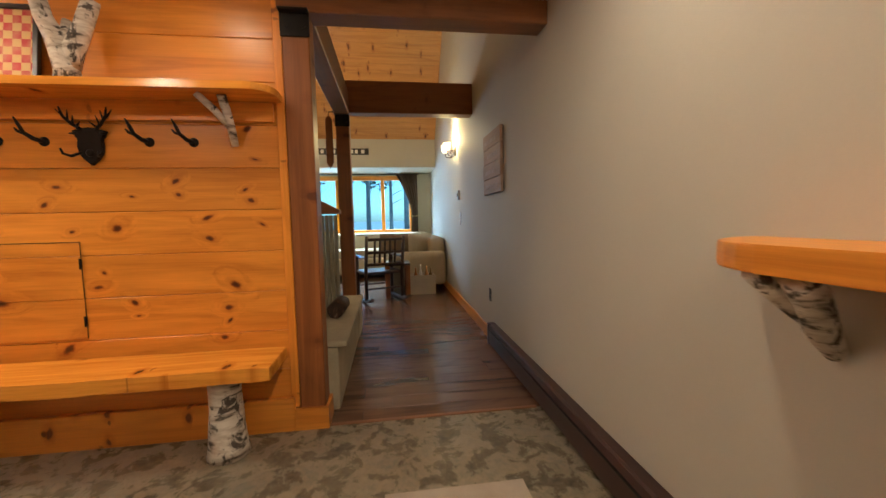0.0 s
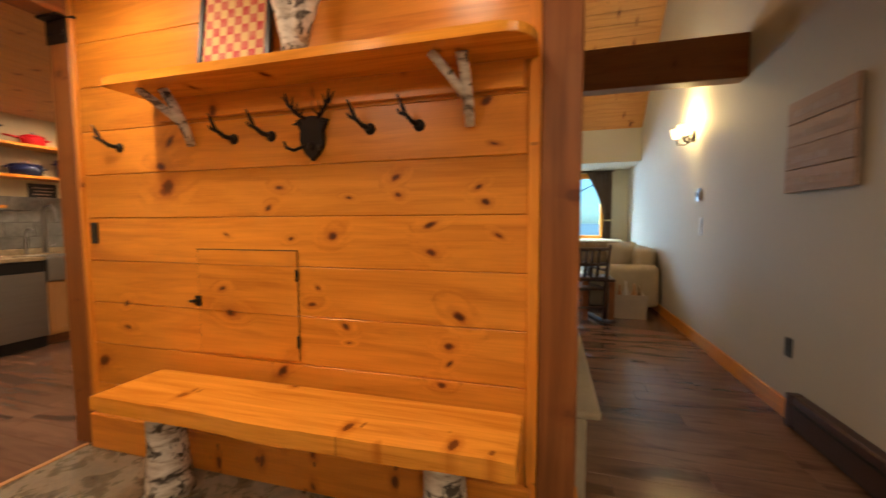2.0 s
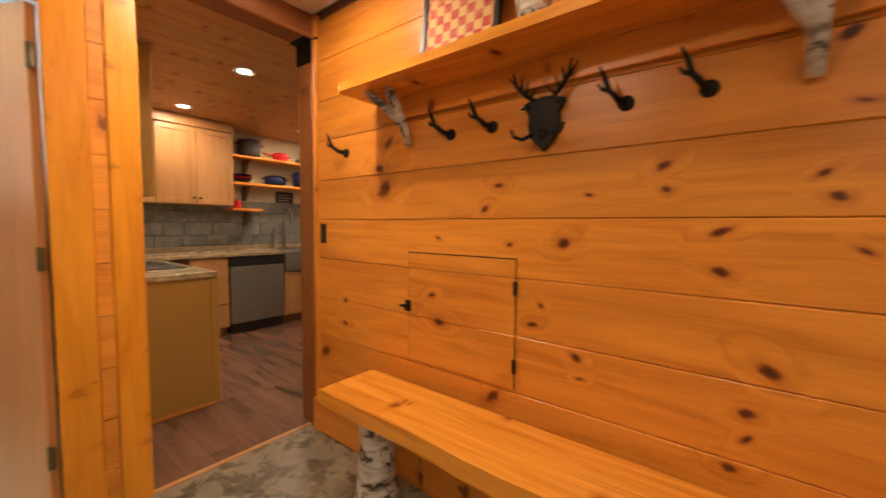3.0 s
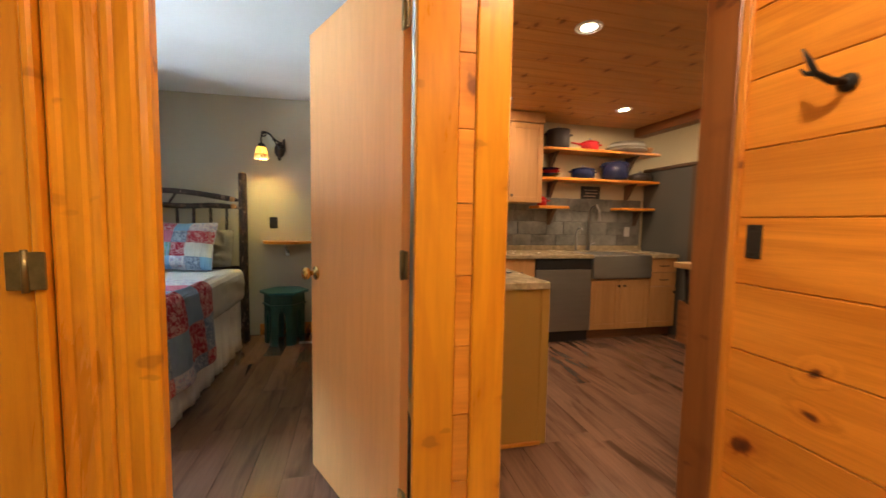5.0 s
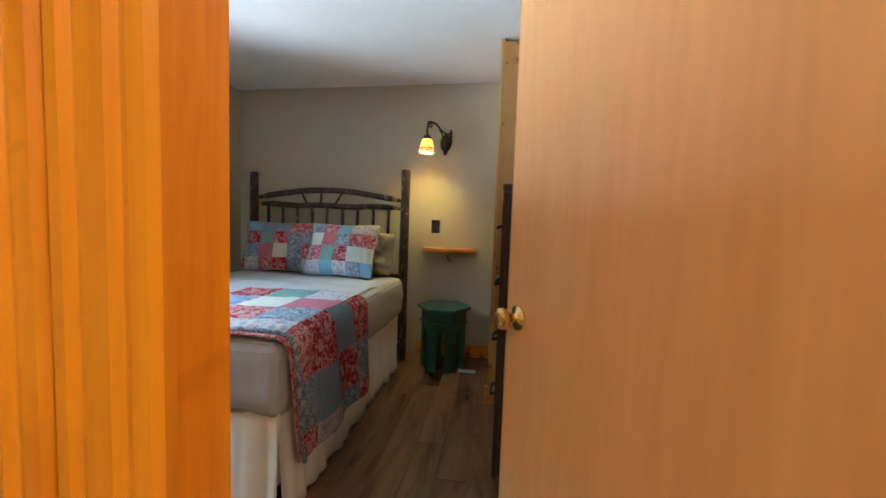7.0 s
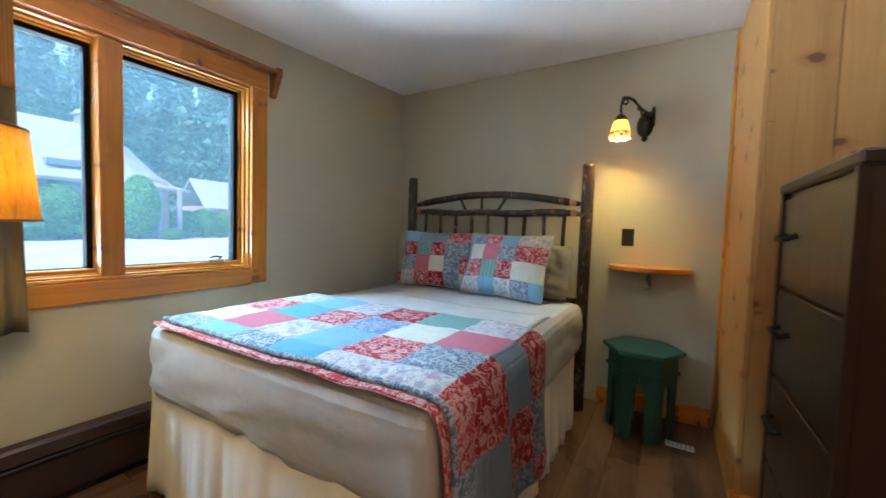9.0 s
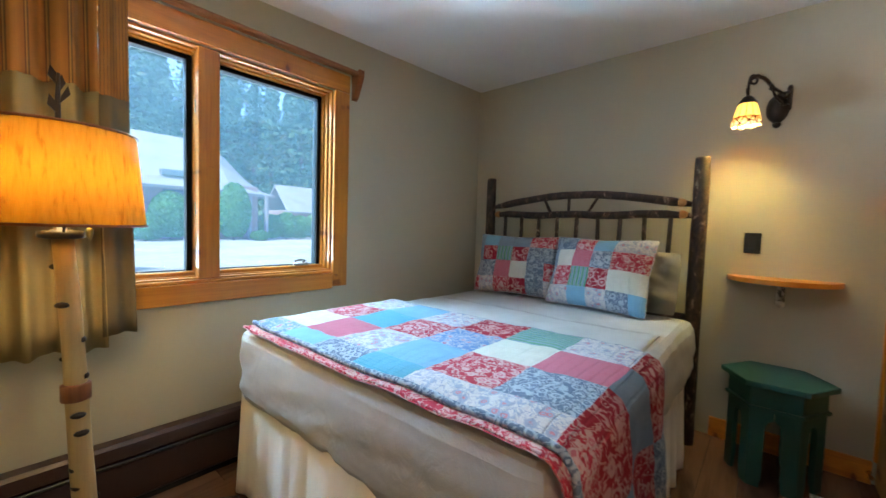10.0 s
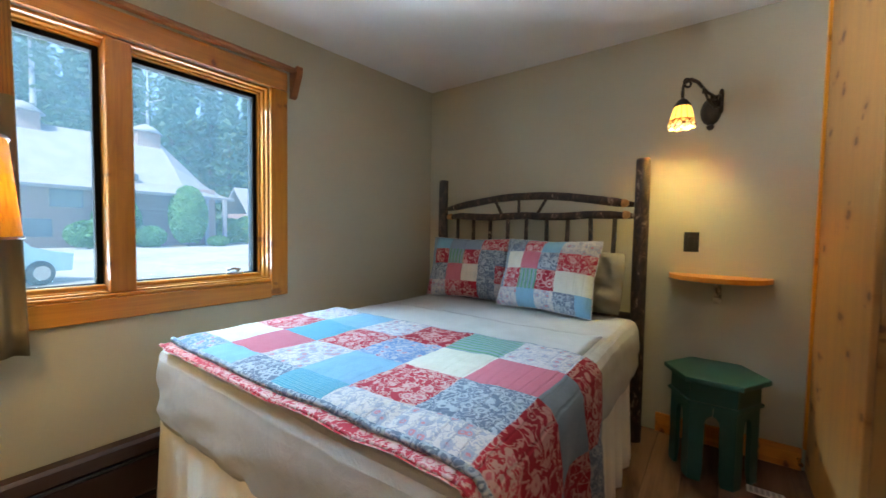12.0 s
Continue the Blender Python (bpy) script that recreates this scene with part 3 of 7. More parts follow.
def planks(name, x0, x1, y0, y1, label):
    base = structure(name, boxes(((x0, y0, -0.012), (x1, y1, -0.009))), M["black"], label)
    rnd = random.Random(len(name))
    rows = math.ceil((y1 - y0) / WID)
    for r in range(rows):
        ya = y0 + r * WID
        x = x0 - rnd.random() * LEN
        while x < x1 - 0.01:
            a, b = max(x, x0), min(x + LEN, x1)
            if b - a > 0.02:
                whole = b - a > LEN - 0.002 and ya + WID <= y1 + 0.001
                if whole:
                    piece("plank", plank_mesh, base, pose(a, ya, 0))
                else:
                    w = min(WID, y1 - ya)
                    piece("plank", mesh_of("plank", box((0, 0, -0.012), (b - a - 0.0015, w - 0.0012, 0.0), 0.0012), M["floor"]), base, pose(a, ya, 0))
            x += LEN


# ---- bedroom door ----
def bedroom_door():
    hinge = Vector((-3.128, 1.112, 0.0))
    door = thing("door_1", hinge, "flush pale birch veneer door standing open into the bedroom", "door", turn=207)
    door["kind"] = "structure"
    part("door_leaf", box((0.0, 0.0, 0.012), (0.755, 0.035, 2.04), 0.002), M["door_skin"], door)
    for side, y in ((1, 0.035), (-1, 0.0)):
        k = part("door_knob", lathe([(0.032, 0.0), (0.032, 0.006), (0.012, 0.010), (0.011, 0.030), (0.024, 0.036), (0.029, 0.048), (0.026, 0.060), (0.012, 0.066)], 24,
                                    pose(0.69, y, 0.965, -90 if side > 0 else 90)), M["brass"], door, "polished brass round knob")
    for z in (0.27, 1.07, 1.84):
        h = box((-0.034, 0.030, z - 0.045), (0.006, 0.0385, z + 0.045), 0.003)
        add_tube(h, [(-0.014, 0.040, z - 0.047), (-0.014, 0.040, z + 0.047)], 0.0065, 10)
        part("hinge", h, M["old_brass"], door, "tarnished brass hinge")
    return door


bedroom_door()


def casing(name, y0, y1, lab):
    """Moulded pine casing board on the hall face, with rounded ribs."""
    w = y1 - y0
    prof = [(0.0, 0.0), (0.0, 0.012), (0.08, 0.018), (0.2, 0.019), (0.27, 0.013), (0.34, 0.016), (0.62, 0.021), (0.70, 0.015), (0.78, 0.018), (0.93, 0.018), (1.0, 0.012), (1.0, 0.0)]
    bm = prism([(WX - 0.02 + d, y0 + u * w) for u, d in prof], 0.0, 2.13, 2)
    return structure(name, bm, M["pine_z"], lab)


casing("trim_door_left", 0.345, 0.45, "moulded amber pine door casing")
casing("trim_door_left_outer", 0.232, 0.344, "moulded amber pine door casing")
structure("trim_door_right", box((WX - 0.02, 1.105, 0.0), (WX + 0.004, 1.228, 2.13), 0.003), M["pine_z"], "flat amber pine door casing")
structure("trim_door_head", box((WX - 0.02, 0.33, 2.132), (WX + 0.004, 1.39, 2.24), 0.003), M["pine_y"], "amber pine head casing over the bedroom door")
for k in range(11):
    z0 = 0.184 + 0.2165 * k
    ob = structure("trim_filler_board", box((WX - 0.02, 1.229, z0), (WX - 0.006, 1.281, min(z0 + 0.215, 2.13)), 0.002), M["pine_y"], "short horizontal pine board between casings")
    if k == 0:
        structure("baseboard_corner", box((WX - 0.02, 1.229, 0.0), (WX - 0.004, 1.281, 0.182), 0.002), M["pine_y"], "short pine baseboard")
    if z0 + 0.43 > 2.13:
        break
structure("trim_corner", box((WX - 0.02, 1.282, 0.0), (WX + 0.004, 1.388, 2.13), 0.004), M["pine_z"], "amber pine corner board")
structure("trim_opening_end", box((WX - WALL - 0.02, 1.371, 0.0), (WX - 0.02, 1.388, 2.27), 0.003), M["pine_z"], "amber pine board lining the kitchen opening")
structure("jamb_left", boxes(((WX - WALL - 0.003, D0 - 0.02, 0), (WX - 0.02, D0, DH)), ((WX - 0.085, D0, 0), (WX - 0.045, D0 + 0.012, DH))), M["pine_z"], "pine door jamb with stop")
structure("jamb_right", boxes(((WX - WALL - 0.003, D1, 0), (WX - 0.02, D1 + 0.02, DH)), ((WX - 0.085, D1 - 0.012, 0), (WX - 0.045, D1, DH))), M["pine_z"], "pine door jamb with stop")
structure("jamb_head", boxes(((WX - WALL - 0.003, D0, DH), (WX - 0.02, D1, DH + 0.02))), M["pine_y"], "pine door head jamb")
part_strike = structure("strike_plate", box((WX - 0.040, D0 - 0.001, 0.935), (WX - 0.022, D0 + 0.003, 0.995), 0.001), M["old_brass"], "small brass strike plate on the jamb")

# the closed neighbouring door in the same wall
side_door = thing("door_2", (WX, 0.19, 0), "closed amber pine door beside the bedroom door", "door")
side_door["kind"] = "structure"
part("door_leaf", box((-0.02, -0.76, 0.01), (0.012, 0.012, 2.04), 0.004), M["pine_z"], side_door)
part("door_edge_strip", box((-0.02, 0.014, 0.0), (0.018, 0.037, 2.06), 0.006), M["pine_z"], side_door)
h = box((0.0185, -0.034, 1.035), (0.0235, 0.046, 1.125), 0.0024)
add_tube(h, [(0.0245, 0.006, 1.030), (0.0245, 0.006, 1.13)], 0.007, 10)
part("hinge", h, M["old_brass"], side_door, "tarnished brass butt hinge")


# ---- bench ----
def bench():
    b = thing("bench", (-1.53, 2.01, 0), "live-edge varnished pine bench on birch log legs", "bench")
    rnd = random.Random(4)
    n = 40
    front, back = [], []
    for i in range(n + 1):
        x = -0.885 + 1.77 * i / n
        wav = 0.007 * math.sin(i * 0.21) + 0.003 * math.sin(i * 0.53 + 1) + 0.0015 * math.sin(i * 1.7)
        front.append((x + 0.0, -0.165 + wav))
        back.append((x, 0.15))
    bm = prism(front + back[::-1], 0.425, 0.492, 2, 0.012)
    part("seat", bm, M["pine_top"], b, "thick glossy pine slab with a wavy edge")
    for x, s in ((-0.675, 1), (0.62, 2)):
        pts = [(x + 0.004 * math.sin(3 * i), 0.0, z) for i, z in enumerate((0.0, 0.05, 0.14, 0.24, 0.34, 0.424))]
        part("leg", tube(pts, [0.102, 0.094, 0.084, 0.078, 0.076, 0.082], 18, 0.05, s), M["birch"], b, "white birch log leg")


bench()


# ---- coat shelf ----
def coat_shelf():
    s = thing("coat_shelf", (-1.515, 2.2, 1.80), "amber pine wall shelf with rounded ends on birch brackets", "shelf")
    out = [(-0.91, 0.0), (-0.91, -0.20)]
    for i in range(7):
        a = math.pi + math.pi / 2 * i / 6
        out.append((-0.88 + 0.03 * math.cos(a), -0.204 + 0.03 * math.sin(a)))
    for i in range(7):
        a = 1.5 * math.pi + math.pi / 2 * i / 6
        out.append((0.79 + 0.12 * math.cos(a), -0.114 + 0.12 * math.sin(a)))
    out.append((0.91, 0.0))
    part("board", prism(out, 0.0, 0.035, 2, 0.004), M["pine_top"], s)
    part("cleat", box((-0.86, -0.022, -0.10), (0.86, -0.001, -0.001), 0.003), M["pine_x"], s)
    for x, k in ((-0.67, 1), (0.66, 2)):
        bm = tube([(x, -0.012, -0.225), (x, -0.045, -0.15), (x - 0.002, -0.09, -0.07), (x - 0.005, -0.14, -0.002)], [0.018, 0.021, 0.021, 0.021], 12, 0.10, k)
        add_tube(bm, [(x - 0.002, -0.05, -0.14), (x - 0.055, -0.11, -0.065), (x - 0.11, -0.165, -0.002)], [0.017, 0.017, 0.016], 10, 0.10, k + 5)
        part("bracket", bm, M["birch"], s, "forked birch branch bracket")


coat_shelf()

# ---- bed ----
BED = (-4.93, -0.80, 0)        # bed centre
HL, HW = 0.91, 0.72
def cloth(name, col, crease):
    """Cotton with a fine weave, soft creases and crumples."""
    m, nt, b = shader(name)
    v = coords(nt, (1, 1, 1), False)
    wide = noise_tex(nt, v, 6.5, 2, 0.3)
    weave = noise_tex(nt, v, 260.0, 2)
    nt.links.new(ramp(nt, wide, [(0.3, tint(col, 0.94)), (0.7, tint(col, 1.05))]), b.inputs["Base Color"])
    b.inputs["Roughness"].default_value, b.inputs["Specular IOR Level"].default_value = 0.75, 0.25
    rumple = noise_tex(nt, coords(nt, (1.0, 1.0, 0.6), False), 15.0, 3, 1.4)
    h = mix(nt, 0.05, mix(nt, 0.38, wide, rumple), weave)
    bump(nt, b, h, crease, 0.03)
    return m


M["sheet"] = cloth("sheet", (0.44, 0.43, 0.415), 0.34)
M["skirt"] = plain("skirt", (0.84, 0.81, 0.75), 0.8, 0, 0.05, 5, 0.4, 0.3, 200)


def bed():
    b = thing("bed", BED, "rustic log bed made with grey sheets", "bed")
    part("box_spring", box((-HL, -HW + 0.03, 0.14), (HL - 0.03, HW - 0.03, 0.45), 0.02, 2), M["skirt"], b)
    nz = lambda x, y, z, k: noise.noise(Vector((x * k, y * k, z * k)))
    bm = box((-HL, -HW, 0.425), (HL, HW, 0.735), 0.075, 4)
    bmesh.ops.subdivide_edges(bm, edges=bm.edges[:], cuts=20, use_grid_fill=True)
    bm.normal_update()
    for v in bm.verts:
        w = 0.010 * nz(v.co.x, v.co.y, v.co.z * 0.5, 5) + 0.006 * nz(v.co.x, v.co.y, v.co.z * 0.4, 14)
        if abs(v.co.z - 0.735) < 0.01:
            w *= 0.5
        elif abs(v.normal.z) < 0.7:
            t = (v.co.z - 0.425) / 0.31
            w += 0.012 * math.sin(math.pi * t) + 0.008 * nz(v.co.x * 1.7, v.co.y * 1.7, t * 0.55, 4) + 0.009 * nz(v.co.x + t * 0.25, v.co.y - t * 0.25, t * 0.2, 12) + 0.012 * max(0.0, 0.75 - t) * (1 - 2.5 * abs(nz(v.co.x + t * 0.3, v.co.y + t * 0.3, t * 0.15, 5)))
        v.co += v.normal * w
        if v.co.z < 0.46:
            v.co.z += 0.010 * nz(v.co.x, v.co.y, 0, 6)
    for f in bm.faces:
        f.smooth = True
    part("mattress", bm, M["sheet"], b, "mattress under a taupe grey fitted sheet")

    def turned(u, v):
        x, y = -0.34 + 0.46 * u, -0.66 + 1.32 * v
        return (x + 0.015 * math.sin(5 * y), y, 0.742 + 0.006 * nz(x, y, 0, 5) + 0.004 * nz(x, y, 1, 16))
    part("top_sheet", sheet(16, 40, turned, 0.004), M["sheet"], b, "flat grey top sheet with a hemmed edge")

    def skirt(p0, p1, out, seed):
        p0, p1, out = Vector(p0), Vector(p1), Vector(out)
        ln = (p1 - p0).length

        def f(u, v):
            z = 0.47 - 0.455 * v
            s = u * ln
            fold = 0.026 * abs(math.sin(s * 15 + seed + 0.9 * math.sin(s * 5))) + 0.014 * abs(math.sin(s * 34 + seed)) - 0.02
            p = p0 + (p1 - p0) * u + out * (fold * (0.3 + 0.7 * v) + 0.016 * v)
            return (p.x, p.y, z + 0.006 * math.sin(s * 21))
        return sheet(int(ln * 90), 8, f, 0.003)
    part("bed_skirt", skirt((HL - 0.02, -HW + 0.01, 0), (HL - 0.02, HW - 0.01, 0), (1, 0, 0), 1), M["skirt"], b, "cream pleated bed skirt")
    part("bed_skirt", skirt((HL - 0.01, HW - 0.015, 0), (-HL + 0.10, HW - 0.015, 0), (0, 1, 0), 2), M["skirt"], b, "cream pleated bed skirt")
    part("bed_skirt", skirt((HL - 0.01, -HW + 0.015, 0), (-HL + 0.10, -HW + 0.015, 0), (0, -1, 0), 3), M["skirt"], b, "cream pleated bed skirt")
    # log headboard
    hx = -0.995
    bark = M["bark"]
    part("bedpost", tube([(hx, 0.70, z) for z in (0.0, 0.3, 0.6, 0.9, 1.2, 1.5, 1.62, 1.635)], [0.042, 0.041, 0.039, 0.040, 0.038, 0.037, 0.037, 0.034], 14, 0.10, 3), bark, b)
    part("bedpost", tube([(hx, -0.70, z) for z in (0.0, 0.3, 0.6, 0.9, 1.2, 1.5, 1.585, 1.60)], [0.042, 0.041, 0.039, 0.040, 0.037, 0.036, 0.036, 0.032], 14, 0.10, 4), bark, b)
    arch = [(hx, -0.66 + 1.32 * i / 14, 1.375 + 0.075 * math.sin(math.pi * i / 14)) for i in range(15)]
    part("arched_rail", tube(arch, [0.014] + [0.026] * 13 + [0.014], 12, 0.12, 5), bark, b)
    low = [(hx, -0.67 + 1.34 * i / 10, 1.315 + 0.006 * math.sin(i * 1.7)) for i in range(11)]
    part("straight_rail", tube(low, [0.014] + [0.025] * 9 + [0.014], 12, 0.12, 6), bark, b)
    for y, z, k in ((0.635, 1.384, -1), (0.645, 1.317, -1), (-0.645, 1.317, 1)):
        part("cut_end", tube([(hx + 0.012, y + 0.035 * k, z), (hx + 0.016, y + 0.012 * k, z), (hx + 0.019, y, z)], [0.0255, 0.021, 0.013], 12, 0.12, 9), M["cut_wood"], b, "pale whittled rail end")
    part("lower_rail", tube([(hx, -0.67, 0.72), (hx, 0.67, 0.72)], 0.025, 12, 0.1, 7), bark, b)
    for i in range(9):
        y = -0.56 + 1.12 * i / 8
        part("spindle", tube([(hx, y, 0.73), (hx + 0.005, y + 0.008 * math.sin(i * 3), 1.0), (hx, y, 1.305)], [0.014, 0.015, 0.013], 8, 0.15, 20 + i), bark, b)
    for y0, y1 in ((-0.06, -0.06), (-0.19, -0.245), (0.07, 0.135)):
        part("fan_stick", tube([(hx, y0, 1.325), (hx, y1, 1.43)], [0.011, 0.010], 8, 0.15, 31), bark, b)


def bark_mat():
    m, nt, b = shader("hickory_bark")
    a = noise_tex(nt, coords(nt, (24, 24, 12)), 1.0, 6, 0.8, 0.65)
    c = ramp(nt, a, [(0.36, (0.020, 0.012, 0.009)), (0.54, (0.050, 0.027, 0.018)), (0.61, (0.11, 0.060, 0.038)), (0.67, (0.34, 0.26, 0.19))])
    nt.links.new(c, b.inputs["Base Color"])
    b.inputs["Roughness"].default_value = 0.55
    bump(nt, b, a, 0.7, 0.004)
    return m


M["bark"] = bark_mat()
M["cut_wood"] = plain("cut_wood", (0.50, 0.24, 0.08), 0.6, 0, 0.2, 30, 0.2)
bed()


# ---- dresser and closet ----
M["dresser"] = wood("dresser_stain", (0.046, 0.020, 0.011), (0.037, 0.016, 0.009), 2, 0.0, rough=0.30)
closet = thing("closet", (-5.26, 0.67, 0), "knotty pine closet built against the wall", "closet")
part("end_panel", box((-0.874, 0.0, 0.0), (-0.0, 0.02, 2.388), 0.003), M["pine_pale_side"], closet)
for i in range(3):
    part("front_board", box((-0.022, 0.021 + i * 0.1995, 0.0), (0.0, 0.021 + (i + 1) * 0.1995 - 0.002, 2.36), 0.003), M["pine_pale"], closet)
part("corner_trim", box((-0.874, -0.014, 0.12), (-0.845, -0.0005, 2.388), 0.003), M["pine_z"], closet)
part("base_trim", box((-0.02, -0.014, 0.0), (0.014, 0.30, 0.115), 0.003), M["pine_y"], closet)


def dresser():
    d = thing("dresser", (-4.74, 0.95, 0), "tall dark espresso wooden chest of drawers", "dresser")
    part("case", box((-0.33, -0.21, 0.06), (0.33, 0.25, 1.345), 0.004), M["dresser"], d)
    part("top", box((-0.345, -0.235, 1.345), (0.345, 0.26, 1.378), 0.006), M["dresser"], d)
    part("plinth", box((-0.32, -0.20, 0.0), (0.32, 0.24, 0.06), 0.003), M["dresser"], d)
    part("face_frame", boxes(((-0.33, -0.232, 0.06), (-0.304, -0.2105, 1.345)), ((0.304, -0.232, 0.06), (0.33, -0.2105, 1.345))), M["dresser"], d)
    for i in range(4):
        z0 = 0.085 + i * 0.312
        dr = part("drawer", box((-0.300, -0.226, z0), (0.300, -0.211, z0 + 0.300), 0.003), M["dresser"], d)
        zh = z0 + 0.165
        hb = tube([(-0.24, -0.227, zh + 0.012), (-0.235, -0.252, zh), (-0.115, -0.252, zh), (-0.11, -0.227, zh + 0.012)], 0.009, 8)
        part("handle", hb, M["iron"], dr, "black metal bail handle")


dresser()

# ---- kitchen blocks ----
M["counter"] = plain("granite", (0.42, 0.33, 0.20), 0.25, 0, 0.35, 14, 0.05, 0.5, 60)


def base_unit(name, x, y0, y1, label, doors=1, drawers=0, z0=0.10, z1=0.86):
    """Maple base cabinet against the back wall, front facing +x at x."""
    u = thing(name, (x, (y0 + y1) / 2, 0), label, "cabinet", "kitchen base cabinets")
    w = (y1 - y0) / 2 - 0.001
    part("body", box((-0.58, -w, z0), (-0.02, w, z1), 0.002), M["maple"], u)
    part("toe_kick", box((-0.56, -w, 0.0), (-0.07, w, z0), 0.001), M["timber_y"], u)
    zt = z1 - 0.012
    for i in range(drawers):
        h = 0.15 if doors else (z1 - z0) / drawers
        d = part("drawer", box((-0.019, -w + 0.006, zt - h + 0.008), (0.0, w - 0.006, zt), 0.003), M["maple"], u)
        part("handle", tube([(0.0, -0.05, zt - h / 2), (0.022, -0.045, zt - h / 2), (0.022, 0.045, zt - h / 2), (0.0, 0.05, zt - h / 2)], 0.005, 8), M["iron"], d)
        zt -= h
    for i in range(doors):
        a = -w + 0.006 + i * (2 * w - 0.006) / doors
        b = a + (2 * w - 0.006) / doors - 0.006
        shaker(u, a, b, z0 + 0.01, zt, (b - 0.03 if i == 0 else a + 0.03) if doors > 1 else b - 0.03, zt - 0.06)
    return u


def shaker(u, a, b, z0, z1, ky, kz, x=0.0):
    bm = bmesh.new()
    add_box(bm, (x - 0.019, a, z0), (x, a + 0.055, z1), 0.002)
    add_box(bm, (x - 0.019, b - 0.055, z0), (x, b, z1), 0.002)
    add_box(bm, (x - 0.019, a + 0.0555, z0), (x, b - 0.0555, z0 + 0.055), 0.002)
    add_box(bm, (x - 0.019, a + 0.0555, z1 - 0.055), (x, b - 0.0555, z1), 0.002)
    add_box(bm, (x - 0.017, a + 0.054, z0 + 0.054), (x - 0.010, b - 0.054, z1 - 0.054))
    d = part("cabinet_door", bm, M["maple"], u)
    part("knob", lathe([(0.006, 0), (0.006, 0.012), (0.014, 0.016), (0.013, 0.024), (0.004, 0.027)], 12, pose(x, ky, kz, 0, 90)), M["iron"], d, "dark round knob")


FX = -5.34
base_unit("drawer_cabinet", FX, 2.30, 2.685, "maple drawer base cabinet", 0, 3)
base_unit("sink_cabinet", FX, 3.31, 4.02, "maple double-door sink cabinet", 2, 0, 0.10, 0.64)
base_unit("base_cabinet", FX, 4.02, 4.36, "maple cabinet with a drawer over a door", 1, 2)

dw = thing("dishwasher", (FX, 2.998, 0), "stainless steel dishwasher with black control strip", "dishwasher")
part("tub", box((-0.56, -0.305, 0.10), (-0.02, 0.305, 0.855), 0.002), M["black"], dw)
part("door", box((-0.02, -0.305, 0.115), (0.012, 0.305, 0.745), 0.006, 2), M["steel"], dw, "brushed steel door")
part("control_panel", box((-0.02, -0.305, 0.748), (0.014, 0.305, 0.855), 0.006, 2), M["black"], dw)
part("toe_panel", box((-0.06, -0.30, 0.0), (-0.02, 0.30, 0.112), 0.002), M["black"], dw)

sink = thing("farmhouse_sink", (FX, 3.665, 0.645), "dark stainless apron-front farmhouse sink", "sink")
bm = box((-0.46, -0.35, 0.0), (0.025, 0.35, 0.245), 0.012, 2)
part("basin", bm, M["steel"], sink)

ct = thing("countertop", (KX, 1.39, 0.86), "cream and brown mottled granite countertop", "countertop")
part("slab", box((0.002, 0.002, 0.0), (0.65, 1.915, 0.038), 0.006, 2), M["counter"], ct)
part("slab", box((0.002, 1.917, 0.0), (0.14, 2.63, 0.038), 0.006, 2), M["counter"], ct)
part("slab", box((0.002, 2.632, 0.0), (0.65, 2.955, 0.038), 0.006, 2), M["counter"], ct)
part("slab", box((0.652, 0.002, 0.0), (2.23, 0.565, 0.038), 0.006, 2), M["counter"], ct)

pen = thing("peninsula_cabinet", (-3.74, 1.66, 0), "tan end panel of the cooktop counter", "cabinet")
part("end_panel", box((-0.02, -0.288, 0.0), (0.0, 0.27, 0.858), 0.002), M["wall_tan"], pen)
part("body", box((-1.55, -0.288, 0.10), (-0.021, 0.25, 0.858), 0.002), M["wall_tan"], pen)
part("corner_post", box((-0.045, 0.2505, 0.0), (0.006, 0.30, 0.858), 0.002), M["wall_tan"], pen)
part("base_strip", box((0.001, -0.288, 0.0), (0.014, 0.27, 0.02), 0.002), M["pine_y"], pen)

# upper cabinets
for i, (a, b) in enumerate(((1.40, 1.76), (1.76, 2.12), (2.12, 2.49), (2.49, 2.87))):
    u = thing("wall_cabinet", (KX + 0.33, a, 0), "maple shaker wall cabinet", "cabinet", "kitchen wall cabinets")
    part("body", box((-0.328, 0.001, 1.42), (-0.02, b - a - 0.001, 2.24), 0.002), M["maple"], u)
    shaker(u, 0.003, b - a - 0.003, 1.425, 2.235, (b - a - 0.03) if i % 2 == 0 else 0.03, 1.49)

crown = thing("cabinet_crown", (KX + 0.001, 1.40, 2.242), "maple crown board over the wall cabinets", "trim")
part("board", box((0.0, 0.0, 0.0), (0.345, 1.475, 0.105), 0.004), M["maple"], crown)
nc = thing("wall_cabinet", (-4.02, 1.372, 1.39), "tan painted wall cabinet over the cooktop counter", "cabinet")
part("end_panel", box((-0.02, 0.0, 0.0), (0.0, 0.33, 0.955), 0.003), M["wall_tan"], nc)
part("body", box((-1.20, 0.0, 0.002), (-0.0205, 0.308, 0.955), 0.002), M["wall_tan"], nc)
for k in range(3):
    part("cabinet_door", box((-1.198 + 0.393 * k, 0.309, 0.004), (-0.811 + 0.393 * k, 0.328, 0.95), 0.004), M["maple"], nc)

